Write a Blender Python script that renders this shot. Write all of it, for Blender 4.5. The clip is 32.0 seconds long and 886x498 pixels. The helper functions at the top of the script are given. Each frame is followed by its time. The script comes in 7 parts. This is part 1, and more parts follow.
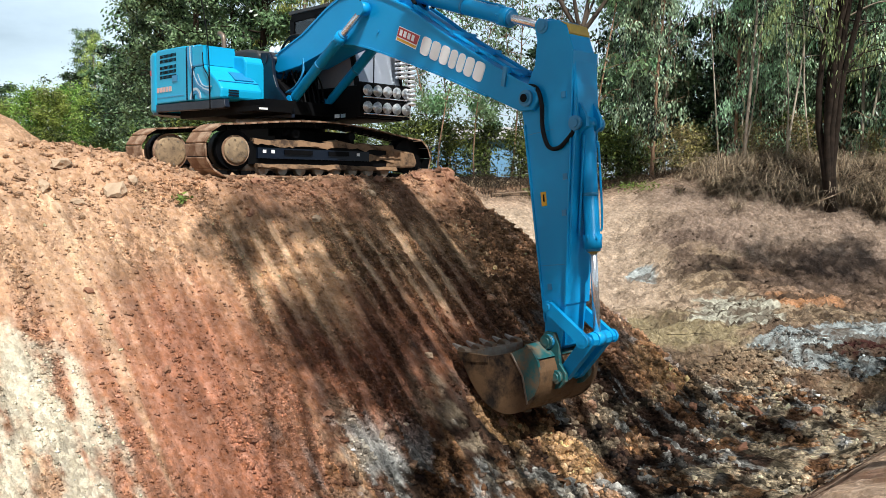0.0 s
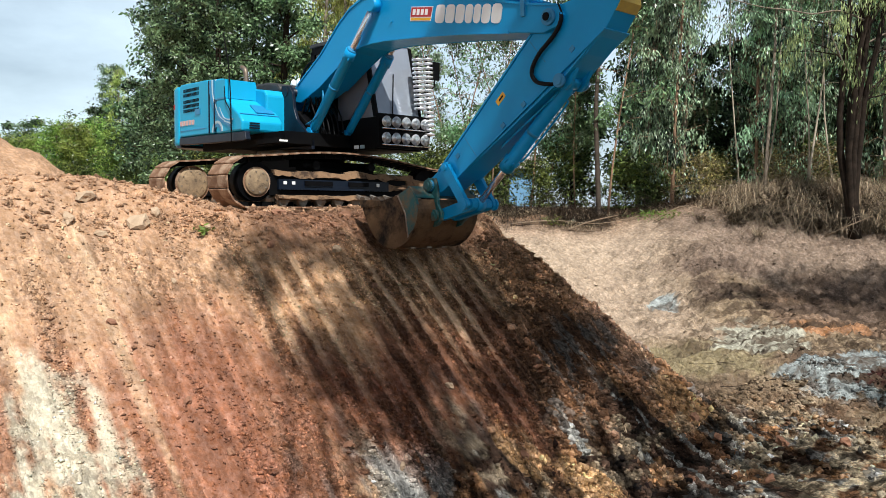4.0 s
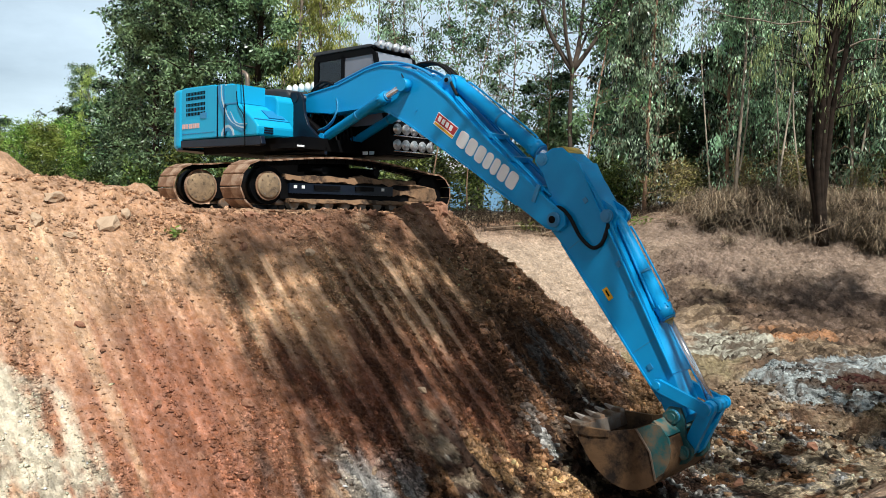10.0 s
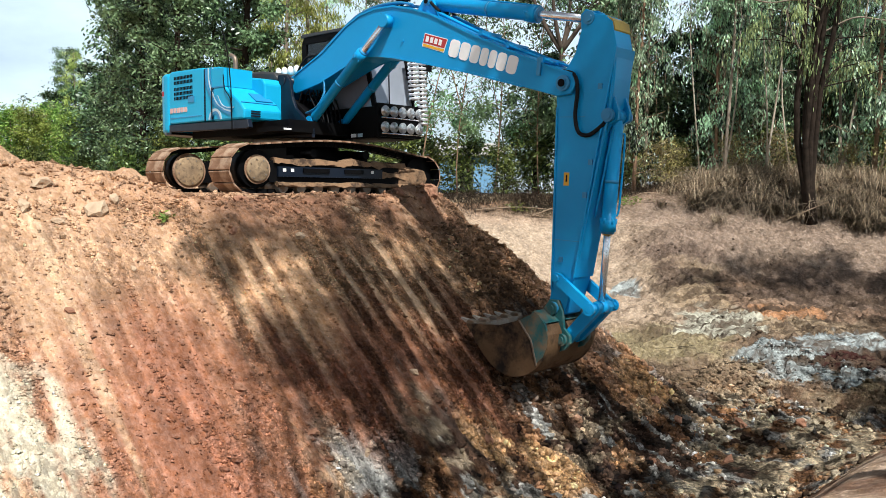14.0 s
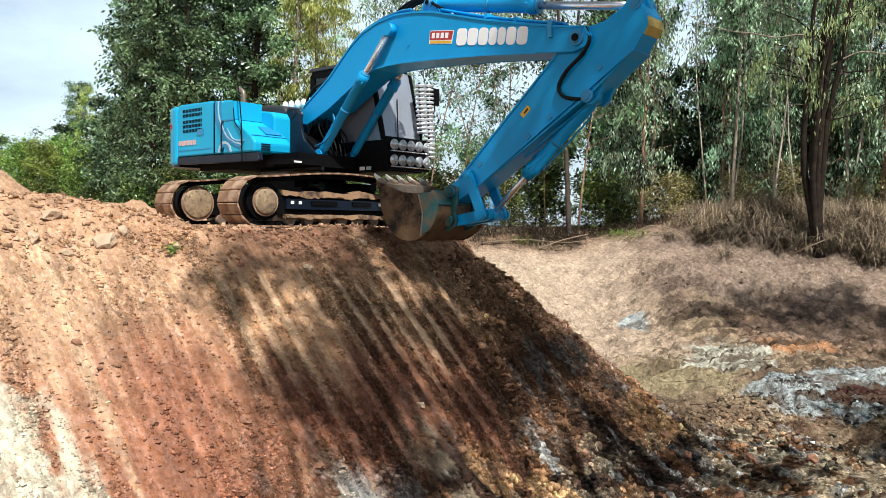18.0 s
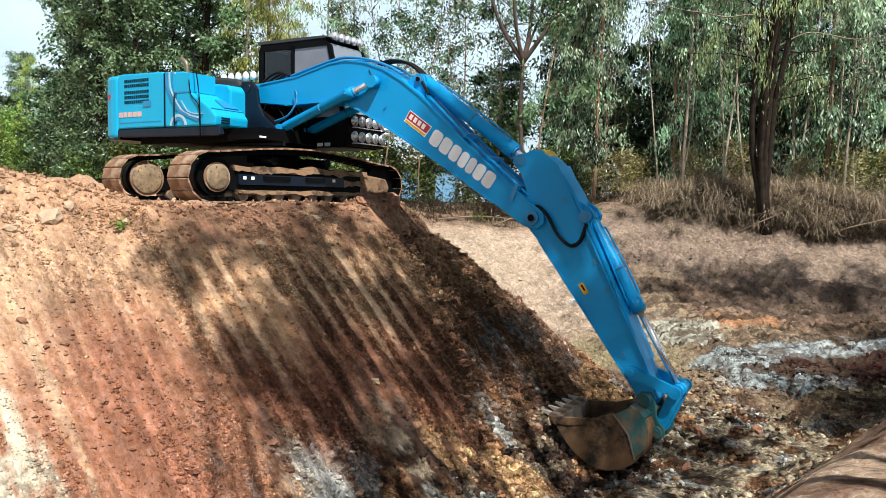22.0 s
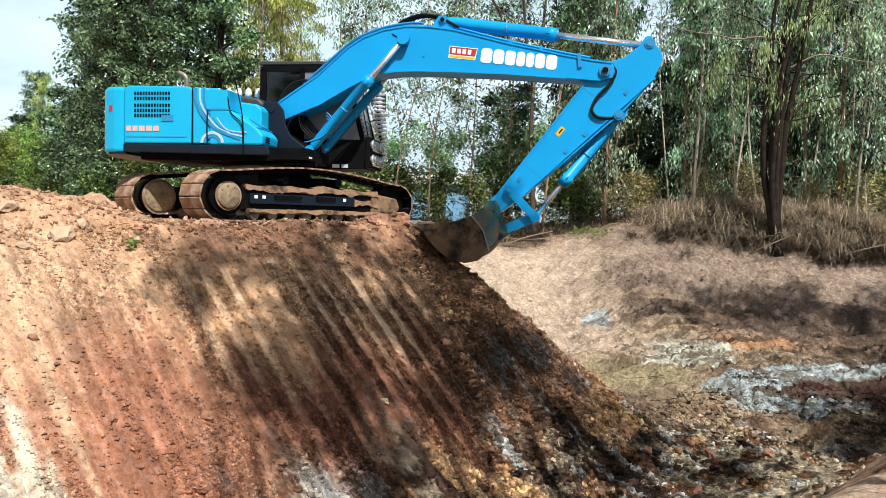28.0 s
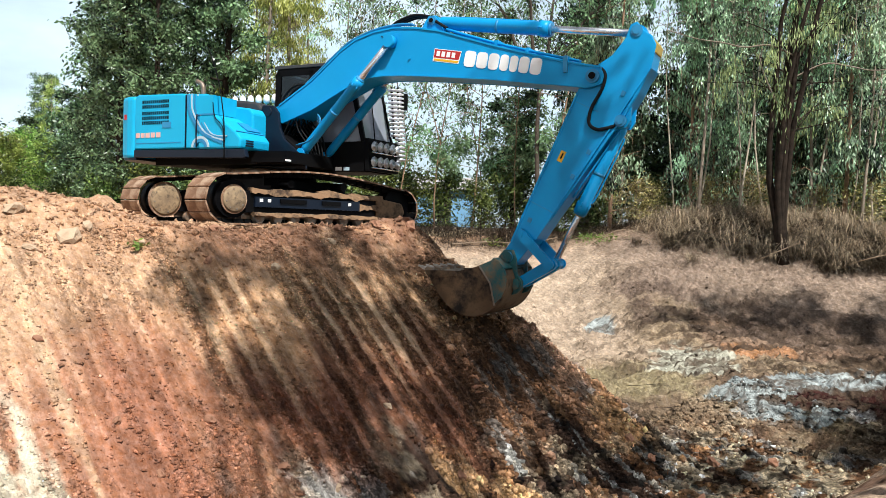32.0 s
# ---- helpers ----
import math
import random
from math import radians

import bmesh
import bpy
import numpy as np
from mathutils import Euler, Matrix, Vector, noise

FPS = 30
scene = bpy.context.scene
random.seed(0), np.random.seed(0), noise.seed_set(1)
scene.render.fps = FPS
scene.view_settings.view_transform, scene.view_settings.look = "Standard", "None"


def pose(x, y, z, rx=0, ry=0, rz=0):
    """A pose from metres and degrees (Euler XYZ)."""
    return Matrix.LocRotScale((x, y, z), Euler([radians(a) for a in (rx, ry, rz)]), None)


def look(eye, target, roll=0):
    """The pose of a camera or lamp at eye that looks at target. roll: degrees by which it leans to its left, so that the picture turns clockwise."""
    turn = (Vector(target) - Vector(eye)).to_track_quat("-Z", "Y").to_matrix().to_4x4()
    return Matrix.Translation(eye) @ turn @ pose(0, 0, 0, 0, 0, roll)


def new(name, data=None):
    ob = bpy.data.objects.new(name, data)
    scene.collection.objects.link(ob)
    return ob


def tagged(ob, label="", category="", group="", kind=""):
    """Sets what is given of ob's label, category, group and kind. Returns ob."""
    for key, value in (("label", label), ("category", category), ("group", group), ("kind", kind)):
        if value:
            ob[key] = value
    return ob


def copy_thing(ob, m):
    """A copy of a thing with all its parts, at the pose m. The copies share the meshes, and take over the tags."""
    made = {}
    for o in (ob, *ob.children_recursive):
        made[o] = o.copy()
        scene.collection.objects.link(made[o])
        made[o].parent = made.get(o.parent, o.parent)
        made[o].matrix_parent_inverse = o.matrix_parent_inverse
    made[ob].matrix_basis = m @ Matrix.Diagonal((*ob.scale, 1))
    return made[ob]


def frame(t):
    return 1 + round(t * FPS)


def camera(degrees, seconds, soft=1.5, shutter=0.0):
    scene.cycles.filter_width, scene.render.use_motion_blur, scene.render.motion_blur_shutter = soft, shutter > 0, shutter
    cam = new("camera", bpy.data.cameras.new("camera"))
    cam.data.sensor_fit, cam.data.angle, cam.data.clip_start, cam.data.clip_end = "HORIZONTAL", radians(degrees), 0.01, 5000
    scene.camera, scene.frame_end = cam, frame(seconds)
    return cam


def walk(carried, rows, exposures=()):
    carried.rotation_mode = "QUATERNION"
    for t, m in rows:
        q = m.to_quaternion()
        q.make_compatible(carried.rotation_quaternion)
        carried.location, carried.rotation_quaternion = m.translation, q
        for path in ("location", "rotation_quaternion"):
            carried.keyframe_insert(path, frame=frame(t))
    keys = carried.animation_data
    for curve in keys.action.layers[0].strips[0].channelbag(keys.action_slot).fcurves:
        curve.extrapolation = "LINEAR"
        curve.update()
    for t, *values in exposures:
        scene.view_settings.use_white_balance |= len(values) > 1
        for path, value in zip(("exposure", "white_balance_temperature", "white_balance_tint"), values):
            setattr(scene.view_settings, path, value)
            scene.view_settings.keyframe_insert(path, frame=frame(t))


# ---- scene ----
# camera: stands on the near bank and turns to follow the work
cam = camera(57.15, 32.0, soft=0.5)
EYE = (0.0, 0.0, 0.111)


def aim(yaw, pitch, roll):
    return pose(*EYE, 90 + pitch, 0, -yaw) @ pose(0, 0, 0, 0, 0, roll)


walk(cam, [
    (0.0, aim(-1.13, -5.16, 0.96)),
    (0.5, aim(-1.23, -5.10, 0.87)),
    (1.0, aim(-1.39, -5.01, 0.75)),
    (1.5, aim(-1.76, -4.56, 0.74)),
    (2.0, aim(-2.04, -4.08, 0.81)),
    (2.5, aim(-2.20, -3.75, 0.73)),
    (3.0, aim(-2.32, -3.56, 0.68)),
    (3.5, aim(-2.43, -3.35, 0.61)),
    (5.5, aim(-2.88, -2.03, 0.23)),
    (6.0, aim(-3.03, -1.65, 0.30)),
    (6.5, aim(-3.06, -1.52, 0.37)),
    (7.0, aim(-3.02, -1.48, 0.46)),
    (7.5, aim(-2.76, -1.46, 0.54)),
    (8.0, aim(-2.42, -1.52, 0.65)),
    (8.5, aim(-1.98, -1.68, 0.73)),
    (9.0, aim(-1.38, -2.15, 0.88)),
    (9.5, aim(-0.99, -2.55, 0.94)),
    (10.0, aim(-0.70, -2.77, 1.03)),
    (10.5, aim(-0.57, -2.85, 1.01)),
    (11.0, aim(-0.50, -3.01, 1.11)),
    (11.5, aim(-0.12, -4.07, 1.08)),
    (12.0, aim(0.01, -4.27, 0.68)),
    (12.5, aim(0.01, -4.22, 0.63)),
    (13.0, aim(0.00, -4.15, 0.52)),
    (13.5, aim(-0.01, -4.08, 0.55)),
    (14.0, aim(-0.01, -4.02, 0.49)),
    (14.5, aim(-0.03, -3.99, 0.40)),
    (16.5, aim(-0.34, -2.24, 0.38)),
    (17.0, aim(-0.45, -2.04, 0.45)),
    (17.5, aim(-0.50, -1.88, 0.51)),
    (18.0, aim(-0.53, -1.74, 0.59)),
    (18.5, aim(-0.55, -1.63, 0.73)),
    (19.0, aim(-0.39, -1.62, 0.84)),
    (19.5, aim(0.35, -1.84, 0.95)),
    (20.0, aim(1.59, -2.37, 0.98)),
    (20.5, aim(2.14, -2.65, 0.94)),
    (21.0, aim(2.45, -2.93, 0.86)),
    (21.5, aim(2.60, -3.23, 0.80)),
    (22.0, aim(2.68, -3.36, 0.78)),
    (22.5, aim(2.67, -3.41, 0.69)),
    (23.0, aim(2.67, -3.40, 0.55)),
    (23.5, aim(2.65, -3.38, 0.61)),
    (24.0, aim(2.61, -3.39, 0.57)),
    (24.5, aim(2.56, -3.32, 0.62)),
    (25.0, aim(2.52, -3.13, 0.73)),
    (25.5, aim(2.42, -2.88, 0.82)),
    (27.5, aim(2.01, -2.08, 1.14)),
    (28.0, aim(1.95, -1.98, 1.10)),
    (28.5, aim(1.93, -1.90, 1.06)),
    (29.0, aim(1.89, -1.83, 1.00)),
    (29.5, aim(1.82, -1.77, 1.11)),
    (30.0, aim(1.74, -1.72, 1.23)),
    (30.5, aim(1.71, -1.70, 1.35)),
    (31.0, aim(1.68, -1.69, 1.47)),
    (31.5, aim(1.65, -1.69, 1.54)),
    (32.0, aim(1.61, -1.62, 1.62)),
], exposures=[(0.0, 0.33), (3.0, 0.29), (6.0, 0.20), (11.0, 0.18), (11.8, 0.42), (18.0, 0.44), (21.0, 0.48), (25.0, 0.47), (32.0, 0.49)])

# excavator geometry and joints, one value each half second
PIN_X = 0.162
PIN_Z = 2.005
BOOM_L = 5.712
ARM_L = 2.929
GUIDE_L = 0.634
LINK_L = 0.607
EAR_R = 0.431
EAR_A = 97.73
HEADING = 44.62
BASE = (-2.624, 14.710)
GUIDE_PIN = (2.522, 0.039)
BUCKET_CYL_PIN = (0.411, 0.646)
ARM_ROD_PIN = (-0.810, 0.276)
BOOM_ROD_PIN = (2.406, 0.915)
BOOM_CYL_FOOT = (0.842, 1.294)
DRIVE = (
    -0.670, -0.670, -0.670, -0.670, -0.670, -0.670, -0.670, -0.670, -0.670, -0.670, -0.670, -0.670, -0.618,
    -0.431, -0.225, -0.053, 0.000, 0.000, 0.000, 0.000, 0.000, 0.000, 0.000, 0.000, 0.000, 0.000,
    0.000, 0.000, 0.000, 0.000, 0.000, 0.000, 0.000, 0.000, 0.000, 0.000, 0.000, 0.000, 0.000,
    0.000, 0.000, 0.000, 0.000, 0.000, 0.000, 0.000, 0.000, 0.000, 0.000, 0.000, 0.000, 0.000,
    0.000, 0.000, 0.000, 0.000, 0.000, 0.000, 0.000, 0.000, 0.000, 0.000, 0.000, 0.000, 0.000,
)
SWING = (
    -89.9, -89.9, -90.1, -90.1, -90.0, -90.1, -90.2, -90.2, -90.3, -90.3, -90.3, -90.2, -90.1,
    -90.1, -90.2, -90.3, -90.0, -88.9, -87.0, -86.0, -85.8, -86.5, -86.6, -86.6, -86.8, -86.7,
    -86.8, -86.9, -86.8, -86.8, -86.7, -86.6, -86.4, -86.3, -86.1, -85.8, -85.5, -85.2, -84.3,
    -82.5, -79.8, -78.2, -77.3, -77.0, -77.8, -78.3, -78.4, -78.5, -78.7, -78.5, -78.3, -78.0,
    -76.8, -74.8, -70.8, -63.9, -54.0, -49.6, -54.6, -65.9, -76.7, -80.7, -79.6, -76.8, -72.9,
)
BOOM = (
    -9.6, -6.0, -3.0, -0.5, 1.4, 2.6, 3.6, 2.9, 3.5, 4.9, 6.3, 7.1, 7.1,
    7.0, 6.7, 5.6, 1.1, -3.9, -12.4, -18.6, -20.5, -22.4, -22.4, -20.1, -16.6, -13.5,
    -10.4, -7.4, -4.9, -3.0, -1.1, 0.7, 2.1, 2.9, 3.2, 3.6, 5.5, 5.5, 3.1,
    -1.6, -8.1, -15.6, -19.8, -21.3, -21.7, -19.5, -15.5, -11.4, -7.4, -4.0, -1.2, 1.4,
    3.0, 3.8, 4.3, 5.2, 6.5, 8.5, 10.3, 9.6, 6.2, 3.6, 2.6, 2.5, 3.2,
)
ARM = (
    -81.6, -90.4, -98.6, -106.9, -115.1, -121.5, -128.3, -135.9, -137.6, -140.2, -140.1, -133.5, -119.8,
    -109.8, -102.4, -95.6, -88.8, -77.5, -67.7, -53.5, -52.8, -54.5, -54.4, -59.6, -66.1, -72.2,
    -79.2, -86.3, -92.3, -98.1, -105.3, -113.6, -122.5, -131.2, -139.5, -141.7, -137.9, -117.7, -96.8,
    -80.8, -70.1, -60.1, -53.6, -52.9, -55.1, -59.7, -66.6, -75.6, -83.6, -91.4, -99.7, -108.6,
    -116.6, -123.5, -128.5, -130.4, -128.7, -124.1, -120.0, -118.0, -113.8, -114.3, -114.7, -116.1, -115.1,
)
BUCKET = (
    -166.6, -161.6, -163.0, -163.4, -164.0, -161.9, -163.4, -165.5, -170.4, -177.4, -184.3, -188.6, -189.9,
    -186.3, -184.3, -182.6, -180.1, -179.9, -173.0, -167.0, -167.2, -158.8, -159.5, -164.7, -163.3, -163.8,
    -167.9, -164.4, -165.5, -163.1, -166.1, -172.7, -179.4, -182.4, -175.3, -177.4, -188.2, -184.7, -178.4,
    -169.8, -169.5, -168.1, -162.1, -163.6, -165.0, -165.3, -168.5, -165.4, -165.8, -167.1, -167.4, -167.6,
    -167.0, -165.1, -162.7, -161.1, -164.9, -164.7, -164.6, -165.1, -165.0, -166.4, -167.6, -168.4, -168.2,
)

# ---- world and light ----
SUN_AZ, SUN_EL = 158.0, 53.0  # degrees from +y towards +x, and above the horizon

world = bpy.data.worlds.new("sky")
scene.world = world
world.use_nodes = True
wn = world.node_tree
wn.nodes.clear()
w_out = wn.nodes.new("ShaderNodeOutputWorld")
w_bg = wn.nodes.new("ShaderNodeBackground")
w_sky = wn.nodes.new("ShaderNodeTexSky")
w_sky.sky_type = "NISHITA"
w_sky.sun_disc = False
w_sky.sun_elevation = radians(SUN_EL)
w_sky.sun_rotation = radians(SUN_AZ)
w_sky.dust_density = 1.2
w_sky.air_density = 1.0
w_sky.altitude = 100
w_bg.inputs["Strength"].default_value = 0.060
# thin bright cloud over the blue
w_tc = wn.nodes.new("ShaderNodeTexCoord")
w_map = wn.nodes.new("ShaderNodeMapping")
w_map.inputs["Scale"].default_value = (1.0, 1.0, 2.6)
w_noise = wn.nodes.new("ShaderNodeTexNoise")
w_noise.inputs["Scale"].default_value = 2.2
w_noise.inputs["Detail"].default_value = 7.0
w_noise.inputs["Roughness"].default_value = 0.55
w_range = wn.nodes.new("ShaderNodeMapRange")
w_range.inputs["From Min"].default_value = 0.36
w_range.inputs["From Max"].default_value = 0.66
w_range.inputs["To Min"].default_value = 0.35
w_range.inputs["To Max"].default_value = 0.85
w_mix = wn.nodes.new("ShaderNodeMix")
w_mix.data_type = "RGBA"
wn.links.new(w_tc.outputs["Generated"], w_map.inputs["Vector"])
wn.links.new(w_map.outputs[0], w_noise.inputs["Vector"])
wn.links.new(w_noise.outputs["Fac"], w_range.inputs["Value"])
# the veil is thick towards the horizon and thins out overhead
w_sep = wn.nodes.new("ShaderNodeSeparateXYZ")
wn.links.new(w_tc.outputs["Generated"], w_sep.inputs[0])
w_high = wn.nodes.new("ShaderNodeMapRange")
w_high.inputs["From Min"].default_value = 0.12
w_high.inputs["From Max"].default_value = 0.50
w_high.inputs["To Min"].default_value = 1.0
w_high.inputs["To Max"].default_value = 0.85
wn.links.new(w_sep.outputs["Z"], w_high.inputs["Value"])
w_mul = wn.nodes.new("ShaderNodeMath")
w_mul.operation = "MULTIPLY"
wn.links.new(w_range.outputs[0], w_mul.inputs[0])
wn.links.new(w_high.outputs[0], w_mul.inputs[1])
wn.links.new(w_mul.outputs[0], w_mix.inputs["Factor"])
w_veil = wn.nodes.new("ShaderNodeMix")
w_veil.data_type = "RGBA"
w_veil.inputs["A"].default_value = (14.4, 17.8, 20.2, 1)
w_veil.inputs["B"].default_value = (3.3, 3.1, 2.85, 1)
w_thin = wn.nodes.new("ShaderNodeMapRange")
w_thin.inputs["From Min"].default_value = 0.20
w_thin.inputs["From Max"].default_value = 0.60
wn.links.new(w_sep.outputs["Z"], w_thin.inputs["Value"])
wn.links.new(w_thin.outputs[0], w_veil.inputs["Factor"])
wn.links.new(w_veil.outputs["Result"], w_mix.inputs["B"])
wn.links.new(w_sky.outputs[0], w_mix.inputs["A"])
wn.links.new(w_mix.outputs["Result"], w_bg.inputs["Color"])
wn.links.new(w_bg.outputs[0], w_out.inputs["Surface"])

sun_dir = Vector((math.sin(radians(SUN_AZ)) * math.cos(radians(SUN_EL)), math.cos(radians(SUN_AZ)) * math.cos(radians(SUN_EL)), math.sin(radians(SUN_EL))))
sun = new("sun", bpy.data.lights.new("sun", "SUN"))
sun.data.energy = 5.0
sun.data.angle = radians(0.6)
sun.data.color = (1.0, 0.985, 0.945)
sun.matrix_basis = look(sun_dir * 100, (0, 0, 0))


# ---- materials ----
def material(name, base, rough=0.6, metal=0.0, second=None, scale=6.0, amount=0.5, grain=0.0, grain_scale=60.0, dirt=None, dirt_scale=3.0, dirt_from=0.55, rough_var=0.1, coat=0.0, island=0.0, spec=0.5):
    """A surface: base colour broken up by a second colour, dirt in patches, fine bump."""
    m = bpy.data.materials.new(name)
    m.use_nodes = True
    nt = m.node_tree
    n, k = nt.nodes, nt.links
    bsdf = n["Principled BSDF"]
    bsdf.inputs["Metallic"].default_value = metal
    bsdf.inputs["Coat Weight"].default_value = coat
    bsdf.inputs["Specular IOR Level"].default_value = spec
    tc = n.new("ShaderNodeTexCoord")

    def noise_node(sc, detail=5.0, rgh=0.6):
        t = n.new("ShaderNodeTexNoise")
        t.inputs["Scale"].default_value = sc
        t.inputs["Detail"].default_value = detail
        t.inputs["Roughness"].default_value = rgh
        k.new(tc.outputs["Object"], t.inputs["Vector"])
        return t

    def mix(a, b, fac, mode="MIX"):
        x = n.new("ShaderNodeMix")
        x.data_type = "RGBA"
        x.blend_type = mode
        for sock, v in ((x.inputs["A"], a), (x.inputs["B"], b), (x.inputs["Factor"], fac)):
            if isinstance(v, (tuple, list)):
                sock.default_value = (*v[:3], 1.0)
            elif isinstance(v, float):
                sock.default_value = v
            else:
                k.new(v, sock)
        return x.outputs["Result"]

    def ramp(src, lo, hi):
        r = n.new("ShaderNodeMapRange")
        r.inputs["From Min"].default_value = lo
        r.inputs["From Max"].default_value = hi
        k.new(src, r.inputs["Value"])
        return r.outputs["Result"]

    col = base
    big = noise_node(scale)
    if second:
        f = ramp(big.outputs["Fac"], 0.5 - 0.5 * amount, 0.5 + 0.5 * amount)
        col = mix(col, second, f)
    if island:
        gi = n.new("ShaderNodeNewGeometry")
        oi_ = n.new("ShaderNodeObjectInfo")
        ad = n.new("ShaderNodeMath")
        ad.operation = "ADD"
        k.new(gi.outputs["Random Per Island"], ad.inputs[0])
        k.new(oi_.outputs["Random"], ad.inputs[1])
        hs = n.new("ShaderNodeHueSaturation")
        mr = n.new("ShaderNodeMapRange")
        mr.inputs["From Max"].default_value = 2.0
        mr.inputs["To Min"].default_value = 1.0 - island
        mr.inputs["To Max"].default_value = 1.0 + island
        k.new(ad.outputs[0], mr.inputs["Value"])
        k.new(mr.outputs[0], hs.inputs["Value"])
        if isinstance(col, tuple):
            hs.inputs["Color"].default_value = (*col, 1)
        else:
            k.new(col, hs.inputs["Color"])
        col = hs.outputs["Color"]
    rv = noise_node(scale * 4)
    rr = n.new("ShaderNodeMapRange")
    rr.inputs["To Min"].default_value = max(0.02, rough - rough_var)
    rr.inputs["To Max"].default_value = min(1.0, rough + rough_var)
    k.new(rv.outputs["Fac"], rr.inputs["Value"])
    rough_out = rr.outputs["Result"]
    if dirt:
        dn = noise_node(dirt_scale, 8.0, 0.68)
        df = ramp(dn.outputs["Fac"], dirt_from, dirt_from + 0.16)
        col = mix(col, dirt, df)
        rm = n.new("ShaderNodeMix")
        k.new(df, rm.inputs["Factor"])
        k.new(rough_out, rm.inputs["A"])
        rm.inputs["B"].default_value = 0.9
        rough_out = rm.outputs["Result"]
    if isinstance(col, tuple):
        bsdf.inputs["Base Color"].default_value = (*col, 1)
    else:
        k.new(col, bsdf.inputs["Base Color"])
    k.new(rough_out, bsdf.inputs["Roughness"])
    if grain:
        g = noise_node(grain_scale, 6.0, 0.7)
        b = n.new("ShaderNodeBump")
        b.inputs["Strength"].default_value = 1.0
        b.inputs["Distance"].default_value = grain
        k.new(g.outputs["Fac"], b.inputs["Height"])
        k.new(b.outputs["Normal"], bsdf.inputs["Normal"])
    return m


MUD = (0.30, 0.17, 0.09)
BLUE = material("boom_blue", (0.003, 0.275, 0.60), 0.38, second=(0.004, 0.31, 0.65), scale=1.5, grain=0.0006, grain_scale=25, dirt=(0.10, 0.20, 0.26), dirt_scale=2.2, dirt_from=0.72, coat=0.03, spec=0.22)
CYAN = material("body_cyan", (0.006, 0.36, 0.62), 0.38, second=(0.009, 0.40, 0.67), scale=1.2, grain=0.0005, grain_scale=20, dirt=(0.22, 0.36, 0.42), dirt_scale=1.8, dirt_from=0.72, coat=0.05, spec=0.22)
DARK_CYAN = material("stripe_blue", (0.015, 0.20, 0.42), 0.4, second=(0.02, 0.24, 0.46), scale=2)
STRIPE = material("stripe_silver", (0.42, 0.55, 0.62), 0.35, second=(0.36, 0.5, 0.58), scale=3)
BLACK = material("frame_black", (0.002, 0.002, 0.003), 0.6, second=(0.005, 0.005, 0.005), scale=3, dirt=(0.04, 0.03, 0.02), dirt_scale=3, dirt_from=0.74, grain=0.001, spec=0.08)
NAVY = material("frame_navy", (0.003, 0.007, 0.016), 0.42, second=(0.005, 0.010, 0.021), scale=2, dirt=(0.05, 0.045, 0.04), dirt_scale=3, dirt_from=0.70, grain=0.0008, spec=0.3)
RUBBER = material("hose_rubber", (0.005, 0.005, 0.006), 0.6, second=(0.01, 0.01, 0.01), scale=9, spec=0.15)
CHROME = material("chrome", (0.82, 0.82, 0.82), 0.12, 1.0, second=(0.7, 0.7, 0.7), scale=6, rough_var=0.05)
ROD_DIRTY = material("rod_chrome", (0.86, 0.88, 0.90), 0.22, 0.85, second=(0.72, 0.74, 0.76), scale=4, rough_var=0.08)
STEEL = material("worn_steel", (0.30, 0.27, 0.24), 0.5, 0.7, second=(0.2, 0.14, 0.09), scale=7, dirt=MUD, dirt_scale=5, dirt_from=0.5, grain=0.002)
TRACK = material("muddy_track", (0.13, 0.065, 0.038), 0.8, 0.0, second=(0.32, 0.19, 0.115), scale=5, dirt=(0.42, 0.30, 0.21), dirt_scale=3.3, dirt_from=0.47, spec=0.25, grain=0.006, grain_scale=30, island=0.3)
HUB = material("dusty_hub", (0.13, 0.09, 0.058), 0.8, second=(0.38, 0.27, 0.155), scale=7, dirt=(0.07, 0.05, 0.035), dirt_scale=9, dirt_from=0.52, grain=0.006, grain_scale=25)
BUCKET_MAT = material("muddy_bucket", (0.085, 0.045, 0.022), 0.6, second=(0.175, 0.105, 0.054), scale=3, dirt=(0.014, 0.010, 0.008), dirt_scale=2.2, dirt_from=0.47, spec=0.3, grain=0.006, grain_scale=22)
BUCKET_BLUE = material("worn_bucket_paint", (0.004, 0.055, 0.062), 0.5, second=(0.010, 0.12, 0.125), scale=4, dirt=(0.16, 0.115, 0.07), dirt_scale=3.5, dirt_from=0.46, grain=0.002)
TOOTH = material("tooth_steel", (0.58, 0.56, 0.53), 0.4, 0.35, second=(0.34, 0.29, 0.24), scale=8, grain=0.002)
YELLOW = material("yellow_sticker", (0.75, 0.42, 0.01), 0.45, second=(0.7, 0.36, 0.01), scale=20)
OCHRE = material("ochre_ring", (0.52, 0.36, 0.05), 0.6, second=(0.36, 0.26, 0.07), scale=8)
WHITE = material("white_lettering", (0.86, 0.86, 0.85), 0.4, second=(0.80, 0.80, 0.79), scale=6)
RED = material("badge_red", (0.45, 0.02, 0.02), 0.4, second=(0.38, 0.02, 0.02), scale=10)
ORANGE = material("plate_rose", (0.70, 0.47, 0.42), 0.4, second=(0.62, 0.36, 0.32), scale=10)
GREY = material("grey_cover", (0.028, 0.03, 0.034), 0.5, second=(0.045, 0.045, 0.045), scale=4, dirt=(0.12, 0.09, 0.06), dirt_scale=3, dirt_from=0.62, grain=0.001)
LAMP = material("lamp_reflector", (0.88, 0.89, 0.91), 0.20, 0.7, second=(0.74, 0.76, 0.79), scale=12)
